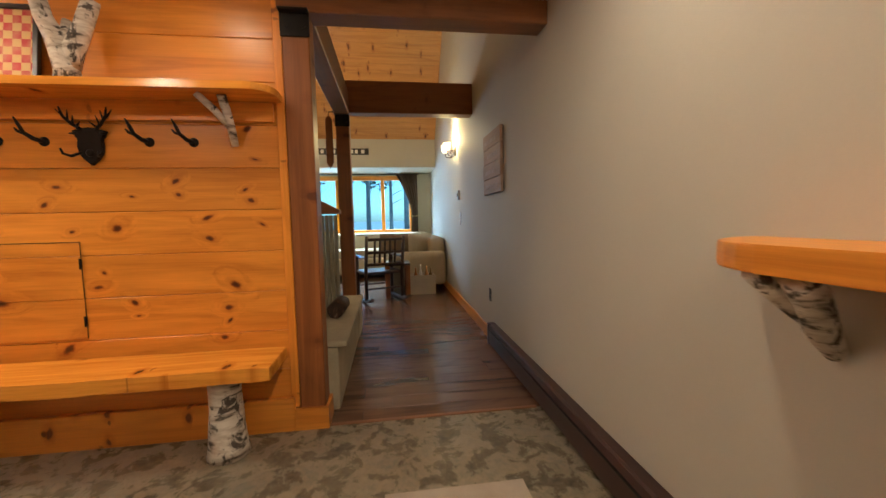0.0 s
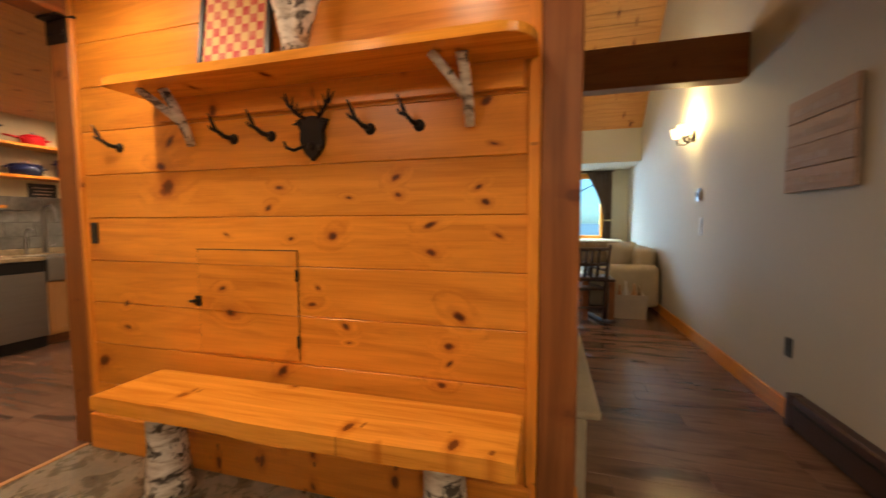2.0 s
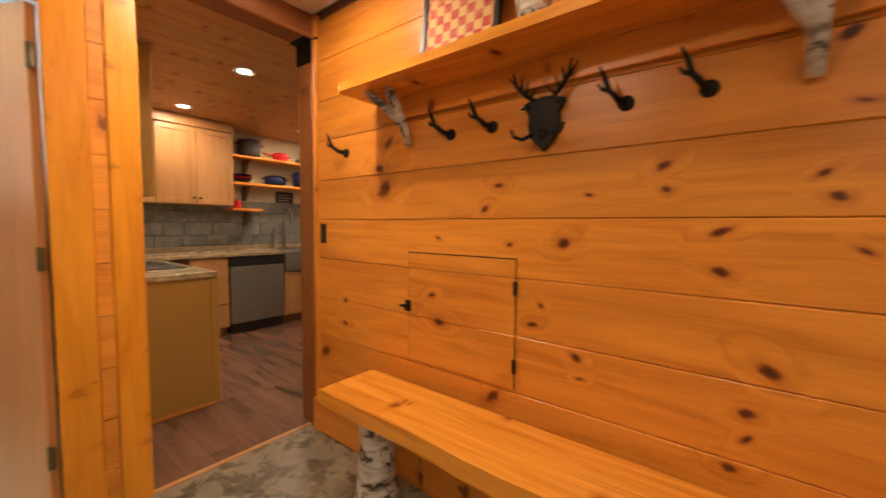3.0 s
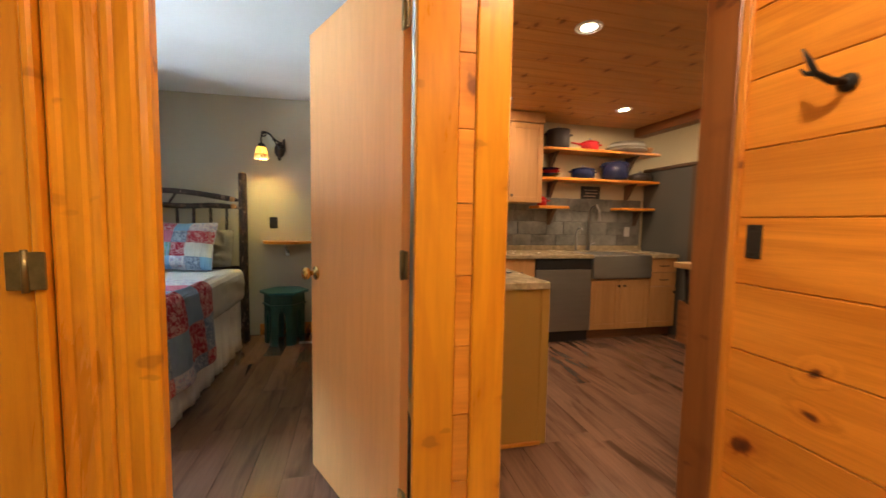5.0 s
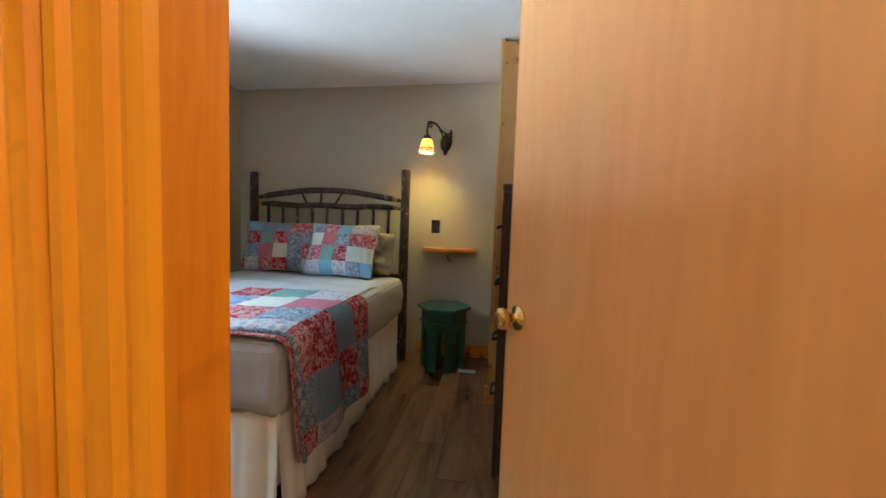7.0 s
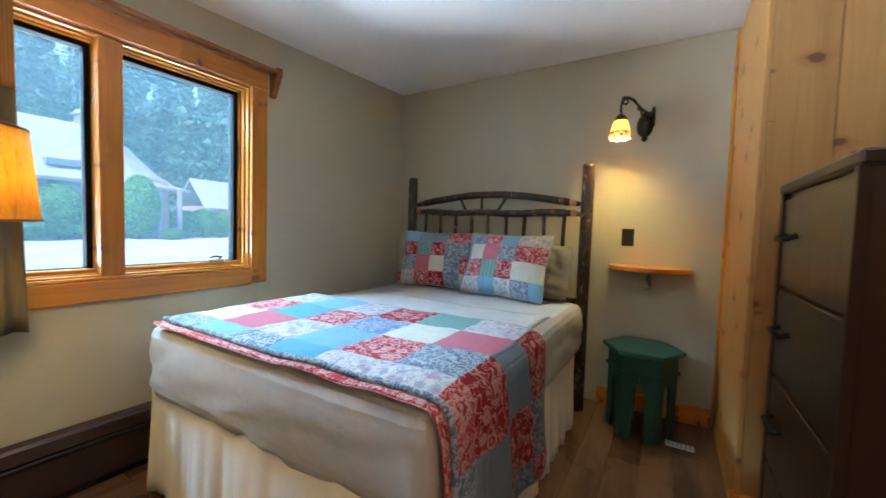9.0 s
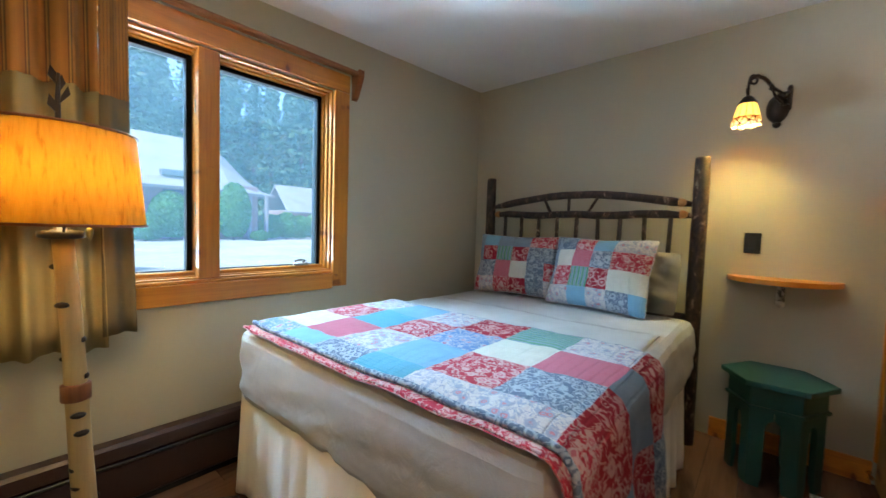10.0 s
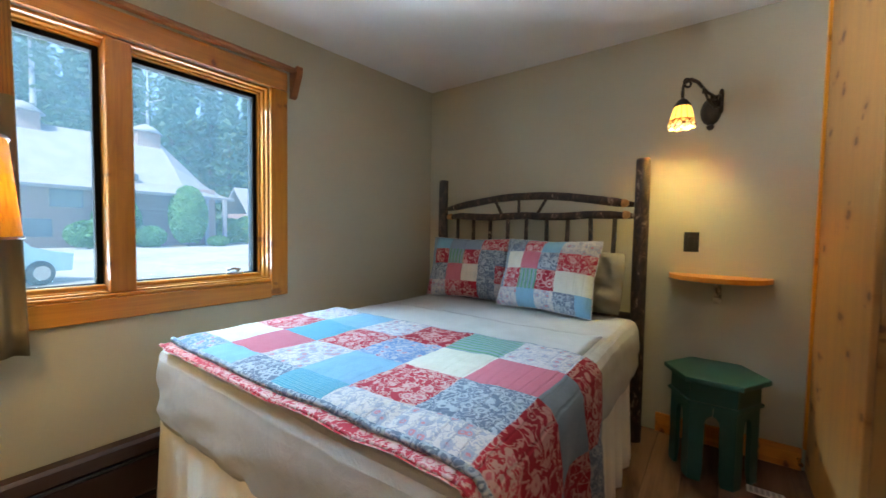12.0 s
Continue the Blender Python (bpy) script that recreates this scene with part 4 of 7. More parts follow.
# ---- bedroom window ----
def bedroom_window():
    w = thing("window_1", (-4.0, WY, 0), "pine double casement window with dark sash edges", "window")
    w["kind"] = "structure"
    y = 0.002
    part("casing_side", box((-0.755, y, 0.825), (-0.655, y + 0.020, 1.985), 0.003), M["dimmed_pine_z"], w)
    part("casing_side", box((0.645, y, 0.825), (0.745, y + 0.020, 1.985), 0.003), M["dimmed_pine_z"], w)
    part("casing_head", box((-0.755, y, 1.987), (0.745, y + 0.022, 2.088), 0.003), M["dimmed_pine_x"], w)
    part("casing_apron", box((-0.654, y, 0.815), (0.644, y + 0.022, 0.905), 0.003), M["dimmed_pine_x"], w)
    part("sill", box((-0.654, -0.10, 0.9055), (0.644, 0.012, 0.922), 0.003), M["dimmed_pine_x"], w)
    liner = bmesh.new()
    for d, t in ((0.0, 0.012), (0.032, 0.020), (0.062, 0.028)):
        ya, yb = -0.035 - d, -0.006 - d
        add_box(liner, (-0.66, ya, 0.922), (-0.66 + t, yb, 1.985), 0.002)
        add_box(liner, (0.65 - t, ya, 0.922), (0.65, yb, 1.985), 0.002)
        add_box(liner, (-0.66 + t, ya, 1.985 - t), (0.65 - t, yb, 1.985), 0.002)
        add_box(liner, (-0.66 + t, ya, 0.922), (0.65 - t, yb, 0.922 + t * 0.7), 0.002)
    part("jamb_liner", liner, M["dimmed_pine_z"], w)
    part("mullion", box((-0.045, -0.10, 0.923), (0.045, -0.002, 1.984), 0.004), M["dimmed_pine_z"], w)
    for x0, x1 in ((-0.63, -0.047), (0.047, 0.62)):
        fr = bmesh.new()
        z0, z1, t = 0.943, 1.956, 0.022
        add_box(fr, (x0, -0.125, z0), (x0 + t, -0.088, z1), 0.002)
        add_box(fr, (x1 - t, -0.125, z0), (x1, -0.088, z1), 0.002)
        add_box(fr, (x0 + t, -0.125, z1 - t), (x1 - t, -0.088, z1), 0.002)
        add_box(fr, (x0 + t, -0.125, z0), (x1 - t, -0.088, z0 + t * 0.6), 0.002)
        s = part("sash", fr, M["gasket"], w, "dark bronze sash frame")
        g = part("pane", box((x0 + t, -0.112, z0 + 0.01), (x1 - t, -0.108, z1 - t)), M["hazy_glass"], s)
        g.visible_shadow = False
        lip = bmesh.new()
        add_box(lip, (x0 - 0.004, -0.087, z0 - 0.014), (x1 + 0.004, -0.052, z0 + 0.012), 0.004)
        part("sash_rail", lip, M["dimmed_pine_x"], w)
    rim = bmesh.new()
    for lo, hi in (((-0.66, -0.150, 0.922), (-0.612, -0.127, 1.985)), ((0.602, -0.150, 0.922), (0.65, -0.127, 1.985)), ((-0.064, -0.150, 0.955), (0.064, -0.127, 1.936)),
                   ((-0.612, -0.150, 1.936), (0.602, -0.127, 1.985)), ((-0.612, -0.150, 0.922), (0.602, -0.127, 0.955))):
        add_box(rim, lo, hi)
    part("outer_frame", rim, M["gasket"], w)
    cr = box((-0.52, -0.050, 0.958), (-0.44, -0.020, 0.972), 0.004)
    add_tube(cr, [(-0.49, -0.035, 0.972), (-0.50, -0.025, 0.985), (-0.46, -0.012, 0.992), (-0.43, -0.008, 0.985)], 0.006, 8)
    part("crank", cr, M["steel"], w, "grey metal window crank")
    for z in (1.25, 1.72):
        part("sash_lock", box((0.036, -0.052, z - 0.03), (0.047, -0.040, z + 0.03), 0.002), M["steel"], w)


bedroom_window()

rod = thing("curtain_rod", (-4.0, WY, 2.10), "brown wooden curtain pole board on forked brackets", "curtain rod")
part("pole", box((-0.78, 0.03, -0.006), (0.84, 0.075, 0.016), 0.006), M["timber_x"], rod)
for x in (-0.80, 0.85):
    part("bracket", prism([(0.0, 0.01), (0.075, 0.03), (0.075, -0.005), (0.02, -0.13), (0.0, -0.14)], x - 0.02, x + 0.02, 0, 0.004), M["twig"] if "twig" in M else M["timber_z"], rod)


def curtain_mat():
    m, nt, b = shader("striped_cloth")
    tc = node(nt, "ShaderNodeTexCoord")
    sep = node(nt, "ShaderNodeSeparateXYZ")
    nt.links.new(tc.outputs["UV"], sep.inputs[0])
    mul = node(nt, "ShaderNodeMath", operation="MULTIPLY")
    mul.inputs[1].default_value = 9.0
    nt.links.new(sep.outputs[0], mul.inputs[0])
    fr = node(nt, "ShaderNodeMath", operation="FRACT")
    nt.links.new(mul.outputs[0], fr.inputs[0])
    c = ramp(nt, fr.outputs[0], [(0.0, (0.24, 0.105, 0.022)), (0.34, (0.19, 0.078, 0.018)), (0.40, (0.07, 0.020, 0.011)), (0.46, (0.26, 0.145, 0.042)), (0.54, (0.055, 0.028, 0.014)), (0.62, (0.22, 0.096, 0.022))])
    nt.links.new(c, b.inputs["Base Color"])
    b.inputs["Roughness"].default_value = 0.85
    return m


M["stripe"] = curtain_mat()
M["khaki"] = plain("khaki_cloth", (0.31, 0.235, 0.115), 0.9, 0, 0.08, 4, 0.5, 0.2, 260)


def curtain(name, place, width, z0, zb, z1, n_fold, amp, label, lower, upper, narrow=0.75, axis_turn=0):
    """Gathered curtain with a striped head above zb and plain cloth below."""
    c = thing(name, place, label, "curtain", turn=axis_turn)

    def pos(u, v, za, zc):
        z = za + (zc - za) * v
        k = (z - z0) / (z1 - z0)
        sq = 1 - (1 - narrow) * k
        ph = u * n_fold * 2 * math.pi
        wob = amp * (math.sin(ph) + 0.35 * math.sin(2.3 * ph + 1.0 + 2 * k)) * (0.75 + 0.25 * math.sin(5 * u + 3 * k))
        return (-width * u * sq - width * (1 - sq) * 0.15, wob + 0.012 * math.sin(3 * z), z + 0.006 * math.sin(ph * 0.5) * (1 - k))

    def cloth(za, zc, mat_, nm, lab):
        bm = bmesh.new()
        nu, nv = n_fold * 12, 10
        uvl = bm.loops.layers.uv.new("uv")
        g = [[bm.verts.new(pos(i / nu, j / nv, za, zc)) for j in range(nv + 1)] for i in range(nu + 1)]
        for i in range(nu):
            for j in range(nv):
                f = bm.faces.new((g[i][j], g[i + 1][j], g[i + 1][j + 1], g[i][j + 1]))
                f.smooth = True
                for lp, (a, b2) in zip(f.loops, ((i, j), (i + 1, j), (i + 1, j + 1), (i, j + 1))):
                    lp[uvl].uv = (a / nu, b2 / nv)
        ob = part(nm, bm, mat_, c, lab)
        so = ob.modifiers.new("thick", "SOLIDIFY")
        so.thickness = 0.004
        return ob
    cloth(z0, zb, lower, "lower_panel", "plain khaki cloth")
    cloth(zb - 0.003, z1, upper, "upper_panel", "brown and orange striped cloth")
    return c


# Same khaki cloth turned from the lamp: its shade is put into the colour.
M["taupe"] = plain("shaded_khaki_cloth", (0.15, 0.115, 0.07), 0.9, 0, 0.1, 4, 0.5, 0.2, 260)
curtain("curtain", (-3.145, WY + 0.095, 0), 0.47, 0.70, 1.66, 2.12, 4, 0.055, "gathered khaki curtain with a striped brown head", M["khaki"], M["stripe"], 0.96)
curtain("curtain", (-3.602, WY + 0.085, 0), 0.105, 0.74, 1.65, 2.11, 1, 0.022, "narrow strip of the khaki curtain, colour darkened as shade, with a tied striped head", M["taupe"], M["stripe"], 0.8)

# ---- baseboard heaters and baseboards ----
def heater(name, length, label):
    """Long hydronic baseboard cover along +x, back at y = 0, front towards +y."""
    h = thing(name, (0, 0, 0), label, "heater")
    part("cover", prism([(0.0, 0.03), (0.0, 0.285), (0.05, 0.285), (0.062, 0.272), (0.068, 0.225), (0.055, 0.218), (0.052, 0.205), (0.066, 0.195), (0.066, 0.045), (0.05, 0.03)], 0.0, length, 0), M["heater"], h)
    part("foot", box((0.0, 0.0, 0.0), (length, 0.04, 0.03)), M["black"], h)
    part("damper", box((0.01, 0.056, 0.203), (length - 0.01, 0.072, 0.212), 0.002), M["black"], h)
    for x in (0.0, length - 0.045):
        part("end_cap", box((x - 0.003, 0.001, 0.02), (x + 0.048, 0.0705, 0.288), 0.003), M["heater"], h)
    return h


h1 = heater("baseboard_heater", 2.9, "dark brown metal baseboard heater under the window")
h1.matrix_basis = pose(-6.05, WY + 0.001, 0)
structure("baseboard_bedroom", box((BX + 0.001, -0.01, 0.0), (BX + 0.018, 0.655, 0.115), 0.003), M["pine_y"], "amber pine baseboard")
structure("baseboard_bedroom_side", box((-4.39, 1.273, 0.0), (-3.13, 1.289, 0.115), 0.003), M["pine_x"], "amber pine baseboard")
stopper = thing("door_stop", (BX + 0.019, 0.645, 0.06), "short brass door stop on the baseboard", "door stop")
part("rod", lathe([(0.010, 0.0), (0.006, 0.006), (0.006, 0.05), (0.010, 0.052), (0.010, 0.062)], 10, pose(0, 0, 0, 0, 90)), M["brass"], stopper)
vent = thing("floor_vent", (-5.78, 0.49, 0.0), "small pale metal floor register", "vent")
part("frame", box((-0.03, -0.07, 0.0), (0.03, 0.07, 0.004), 0.001), M["white_plastic"], vent)
for i in range(6):
    part("slat", box((-0.022, -0.06 + i * 0.021, 0.004), (0.022, -0.048 + i * 0.021, 0.006)), M["steel"], vent)

# ---- wall shelf, switch, sconce ----
ns = thing("night_shelf", (BX + 0.001, 0.27, 0.955), "half-round pine wall shelf on a birch bracket", "shelf")
part("board", prism([(0.0, -0.24)] + [(0.235 * math.sin(math.pi * i / 18), -0.24 * math.cos(math.pi * i / 18)) for i in range(1, 18)] + [(0.0, 0.24)], 0.0, 0.026, 2, 0.003), M["pine_y"], ns)
part("bracket", tube([(0.018, 0, -0.125), (0.05, 0.0, -0.07), (0.12, 0.0, -0.002)], [0.018, 0.019, 0.017], 10, 0.15, 8), M["birch"], ns, "short birch branch bracket")


def plate(name, place, turn, w, h, mat_, label, kind="switch"):
    p = thing(name, place, label, "switch" if kind == "switch" else "outlet", turn=turn)
    part("cover_plate", box((-w / 2, -0.006, -h / 2), (w / 2, 0.0, h / 2), 0.0025), mat_, p)
    if kind == "switch":
        part("rocker", box((-0.017, -0.010, -0.034), (0.017, -0.0055, 0.034), 0.002), mat_, p)
    else:
        for z in (-0.02, 0.02):
            part("socket", lathe([(0.016, 0.0), (0.016, 0.003), (0.014, 0.004)], 14, pose(0, -0.0055, z, 90)), mat_, p)
    for z in (-h / 2 + 0.012, h / 2 - 0.012):
        part("screw", lathe([(0.003, 0), (0.003, 0.001)], 8, pose(0, -0.006, z, 90)), M["iron"], p)
    return p


plate("light_switch", (BX + 0.001, 0.135, 1.165), 90, 0.075, 0.115, M["black"], "black wall switch plate over the shelf")


def tiffany_mat():
    m, nt, b = shader("stained_glass")
    v = coords(nt, (1, 1, 1), False)
    vo = node(nt, "ShaderNodeTexVoronoi", feature="DISTANCE_TO_EDGE")
    vo.inputs["Scale"].default_value = 44.0
    nt.links.new(v, vo.inputs["Vector"])
    ang = node(nt, "ShaderNodeTexGradient", gradient_type="RADIAL")
    nt.links.new(v, ang.inputs[0])
    ribs = node(nt, "ShaderNodeMath", operation="MULTIPLY")
    ribs.inputs[1].default_value = 12.0
    nt.links.new(ang.outputs["Fac"], ribs.inputs[0])
    pp = node(nt, "ShaderNodeMath", operation="PINGPONG")
    pp.inputs[1].default_value = 0.5
    nt.links.new(ribs.outputs[0], pp.inputs[0])
    sep = node(nt, "ShaderNodeSeparateXYZ")
    nt.links.new(v, sep.inputs[0])
    zr = node(nt, "ShaderNodeMapRange")
    zr.inputs[1].default_value, zr.inputs[2].default_value = -0.13, 0.0
    nt.links.new(sep.outputs[2], zr.inputs[0])
    base = ramp(nt, zr.outputs[0], [(0.0, (0.95, 0.75, 0.42)), (0.30, (0.8, 0.45, 0.10)), (0.42, (0.75, 0.24, 0.03)), (0.50, (1.0, 0.62, 0.10)), (1.0, (1.0, 0.60, 0.08))])
    leaf = ramp(nt, vo.outputs["Distance"], [(0.05, (0.10, 0.03, 0.01)), (0.13, (1, 1, 1))])
    rib = ramp(nt, pp.outputs[0], [(0.03, (0.25, 0.09, 0.02)), (0.10, (1, 1, 1))])
    lead = mix(nt, ramp(nt, zr.outputs[0], [(0.44, (0, 0, 0)), (0.47, (1, 1, 1))]), leaf, rib)
    c = mix(nt, 1.0, base, lead, "MULTIPLY")
    nt.links.new(c, b.inputs["Base Color"])
    nt.links.new(c, b.inputs["Emission Color"])
    b.inputs["Emission Strength"].default_value = 0.75
    b.inputs["Roughness"].default_value = 0.2
    return m


M["tiffany"] = tiffany_mat()


def bed_sconce():
    s = thing("wall_sconce", (BX + 0.001, 0.20, 1.92), "cast iron wall sconce with a lit stained glass shade", "wall lamp")
    part("back_plate", lathe([(0.046, 0.0), (0.050, 0.006), (0.040, 0.016), (0.034, 0.030), (0.022, 0.040), (0.010, 0.046)], 18, pose(0, 0.0, -0.02, 0, 90) @ Matrix.Diagonal((1.55, 1, 1, 1))), M["dark_bronze"], s)
    part("drop", lathe([(0.008, 0.03), (0.020, 0.022), (0.016, 0.008), (0.006, 0.0)], 12, pose(0.014, 0.0, -0.125)), M["dark_bronze"], s)
    part("mount", tube([(0.006, 0.045, -0.035), (0.008, 0.045, -0.02), (0.008, 0.045, 0.08), (0.006, 0.045, 0.095)], [0.008, 0.012, 0.012, 0.008], 10), M["dark_bronze"], s)
    for cx, cz, r in ((0.035, 0.035, 0.020), (0.075, 0.03, 0.016), (0.150, 0.062, 0.014), (0.05, -0.002, 0.012)):
        ring = [(cx + r * math.cos(a), 0.035 - cx * 0.45 + 0.3 * r * math.cos(a), cz + r * math.sin(a)) for a in [i * math.pi / 6 for i in range(12)]]
        part("scroll", tube(ring, 0.0045, 6), M["dark_bronze"], s)
    arm = [(0.01, 0.04, 0.06), (0.06, 0.015, 0.045), (0.12, -0.02, 0.06), (0.17, -0.06, 0.105), (0.20, -0.09, 0.115), (0.235, -0.115, 0.09), (0.24, -0.12, 0.065)]
    part("arm", tube(arm, [0.009, 0.008, 0.008, 0.009, 0.010, 0.009, 0.007], 10), M["dark_bronze"], s)
    scroll = [(0.03 + 0.03 * math.cos(a), 0.02 + 0.01 * math.cos(a), 0.015 + 0.024 * math.sin(a)) for a in [i * math.pi / 6 for i in range(13)]]
    part("scroll", tube(scroll, 0.005, 8), M["dark_bronze"], s)
    curl = [(0.222 + 0.022 * math.cos(a), -0.103 - 0.014 * math.cos(a), 0.092 + 0.022 * math.sin(a)) for a in [i * math.pi / 6 for i in range(13)]]
    part("scroll", tube(curl, 0.006, 8), M["dark_bronze"], s)
    part("brace", tube([(0.01, 0.04, -0.005), (0.05, 0.02, -0.01), (0.10, -0.012, 0.02), (0.14, -0.035, 0.075)], [0.006, 0.007, 0.007, 0.005], 8), M["dark_bronze"], s)
    part("chain", tube([(0.24, -0.12, 0.07), (0.243, -0.122, 0.035), (0.24, -0.12, 0.0)], [0.006, 0.009, 0.006], 8), M["dark_bronze"], s)
    part("cap", lathe([(0.010, 0.012), (0.022, 0.004), (0.040, -0.022), (0.042, -0.030)], 18, pose(0.24, -0.12, -0.005)), M["dark_bronze"], s)
    def bell(u, v):
        a = 2 * math.pi * u
        lob = max(0.0, v - 0.55) / 0.45
        r = 0.034 + 0.030 * v ** 0.75 + 0.007 * lob * abs(math.sin(4 * a)) - 0.010 * max(0.0, v - 0.85) / 0.15
        return (r * math.cos(a), r * math.sin(a), -0.118 * v + 0.010 * lob * (1 - abs(math.sin(4 * a))))
    sh = part("shade", sheet(64, 12, bell), M["tiffany"], s, "amber and floral stained glass shade")
    sh.matrix_basis = pose(0.24, -0.12, -0.033)
    so = sh.modifiers.new("thick", "SOLIDIFY")
    so.thickness = 0.003
    part("bulb", lathe([(0.010, -0.03), (0.014, -0.036), (0.010, -0.044), (0.003, -0.047)], 14, pose(0.24, -0.12, -0.01)), M["bulb"], s)


M["bulb"] = glow("bulb", (1.0, 0.75, 0.4), 2.0)
bed_sconce()

# ---- stool ----
M["green_paint"] = plain("green_paint", (0.012, 0.075, 0.060), 0.38, 0, 0.15, 8, 0.12, 0.5, 120)


def hexa(r, sy, sx):
    return [(sx * r * math.sin(math.pi / 3 * i), sy * r * math.cos(math.pi / 3 * i)) for i in range(6)]


def stool():
    s = thing("stool", (-5.86, 0.275, 0), "dark green painted hexagonal wooden stool", "stool")
    top = part("seat", prism(hexa(0.225, 1.0, 1.0), 0.49, 0.516, 2, 0.006), M["green_paint"], s)
    part("apron", prism(hexa(0.188, 1.0, 1.0), 0.395, 0.489, 2, 0.002), M["green_paint"], s)
    part("moulding", prism(hexa(0.202, 1.0, 1.0), 0.378, 0.394, 2, 0.004), M["green_paint"], s)
    vs = hexa(0.186, 1.0, 1.0)
    for i in range(6):
        p, q, r = Vector((*vs[i], 0)), Vector((*vs[(i + 1) % 6], 0)), Vector((*vs[i - 1], 0))
        bm = bmesh.new()
        for o in (q, r):
            d = (o - p)
            e = d.normalized()
            n = Vector((-e.y, e.x, 0))
            if n.dot(p) > 0:
                n = -n
            prof = [(0.0, 0.0), (0.0, 0.377), (d.length / 2 - 0.001, 0.377), (d.length / 2 - 0.001, 0.335)]
            prof += [(d.length / 2 - 0.001 - (d.length / 2 - 0.062) * math.sin(a), 0.335 - 0.06 * (1 - math.cos(a))) for a in [math.pi / 2 * k / 5 for k in range(1, 6)]]
            prof += [(0.060, 0.05), (0.052, 0.0)]
            f0 = [bm.verts.new(p + e * a + Vector((0, 0, z))) for a, z in prof]
            f1 = [bm.verts.new(p + e * a + n * 0.018 + Vector((0, 0, z))) for a, z in prof]
            bm.faces.new(f0)
            bm.faces.new(f1[::-1])
            for k in range(len(prof)):
                bm.faces.new((f0[k], f1[k], f1[(k + 1) % len(prof)], f0[(k + 1) % len(prof)]))
        bmesh.ops.recalc_face_normals(bm, faces=bm.faces)
        part("leg", bm, M["green_paint"], s)


stool()

# ---- floor lamp ----
def shade_mat():
    m, nt, b = shader("lamp_shade")
    v = coords(nt, (95, 95, 13))
    g = noise_tex(nt, v, 1.0, 4, 0.3)
    c = ramp(nt, g, [(0.30, (0.52, 0.28, 0.04)), (0.42, (0.68, 0.41, 0.06)), (0.65, (0.74, 0.47, 0.08))])
    nt.links.new(c, b.inputs["Base Color"])
    b.inputs["Roughness"].default_value = 0.8
    tr = node(nt, "ShaderNodeBsdfTranslucent")
    nt.links.new(c, tr.inputs[0])
    ms = node(nt, "ShaderNodeMixShader")
    ms.inputs[0].default_value = 0.55
    nt.links.new(b.outputs[0], ms.inputs[1])
    nt.links.new(tr.outputs[0], ms.inputs[2])
    nt.links.new(ms.outputs[0], nt.nodes["Material Output"].inputs[0])
    return m


M["shade"] = shade_mat()
M["peeled"] = wood("peeled_log", (0.56, 0.40, 0.18), (0.43, 0.28, 0.11), 2, 1.0, rough=0.5, across=10)


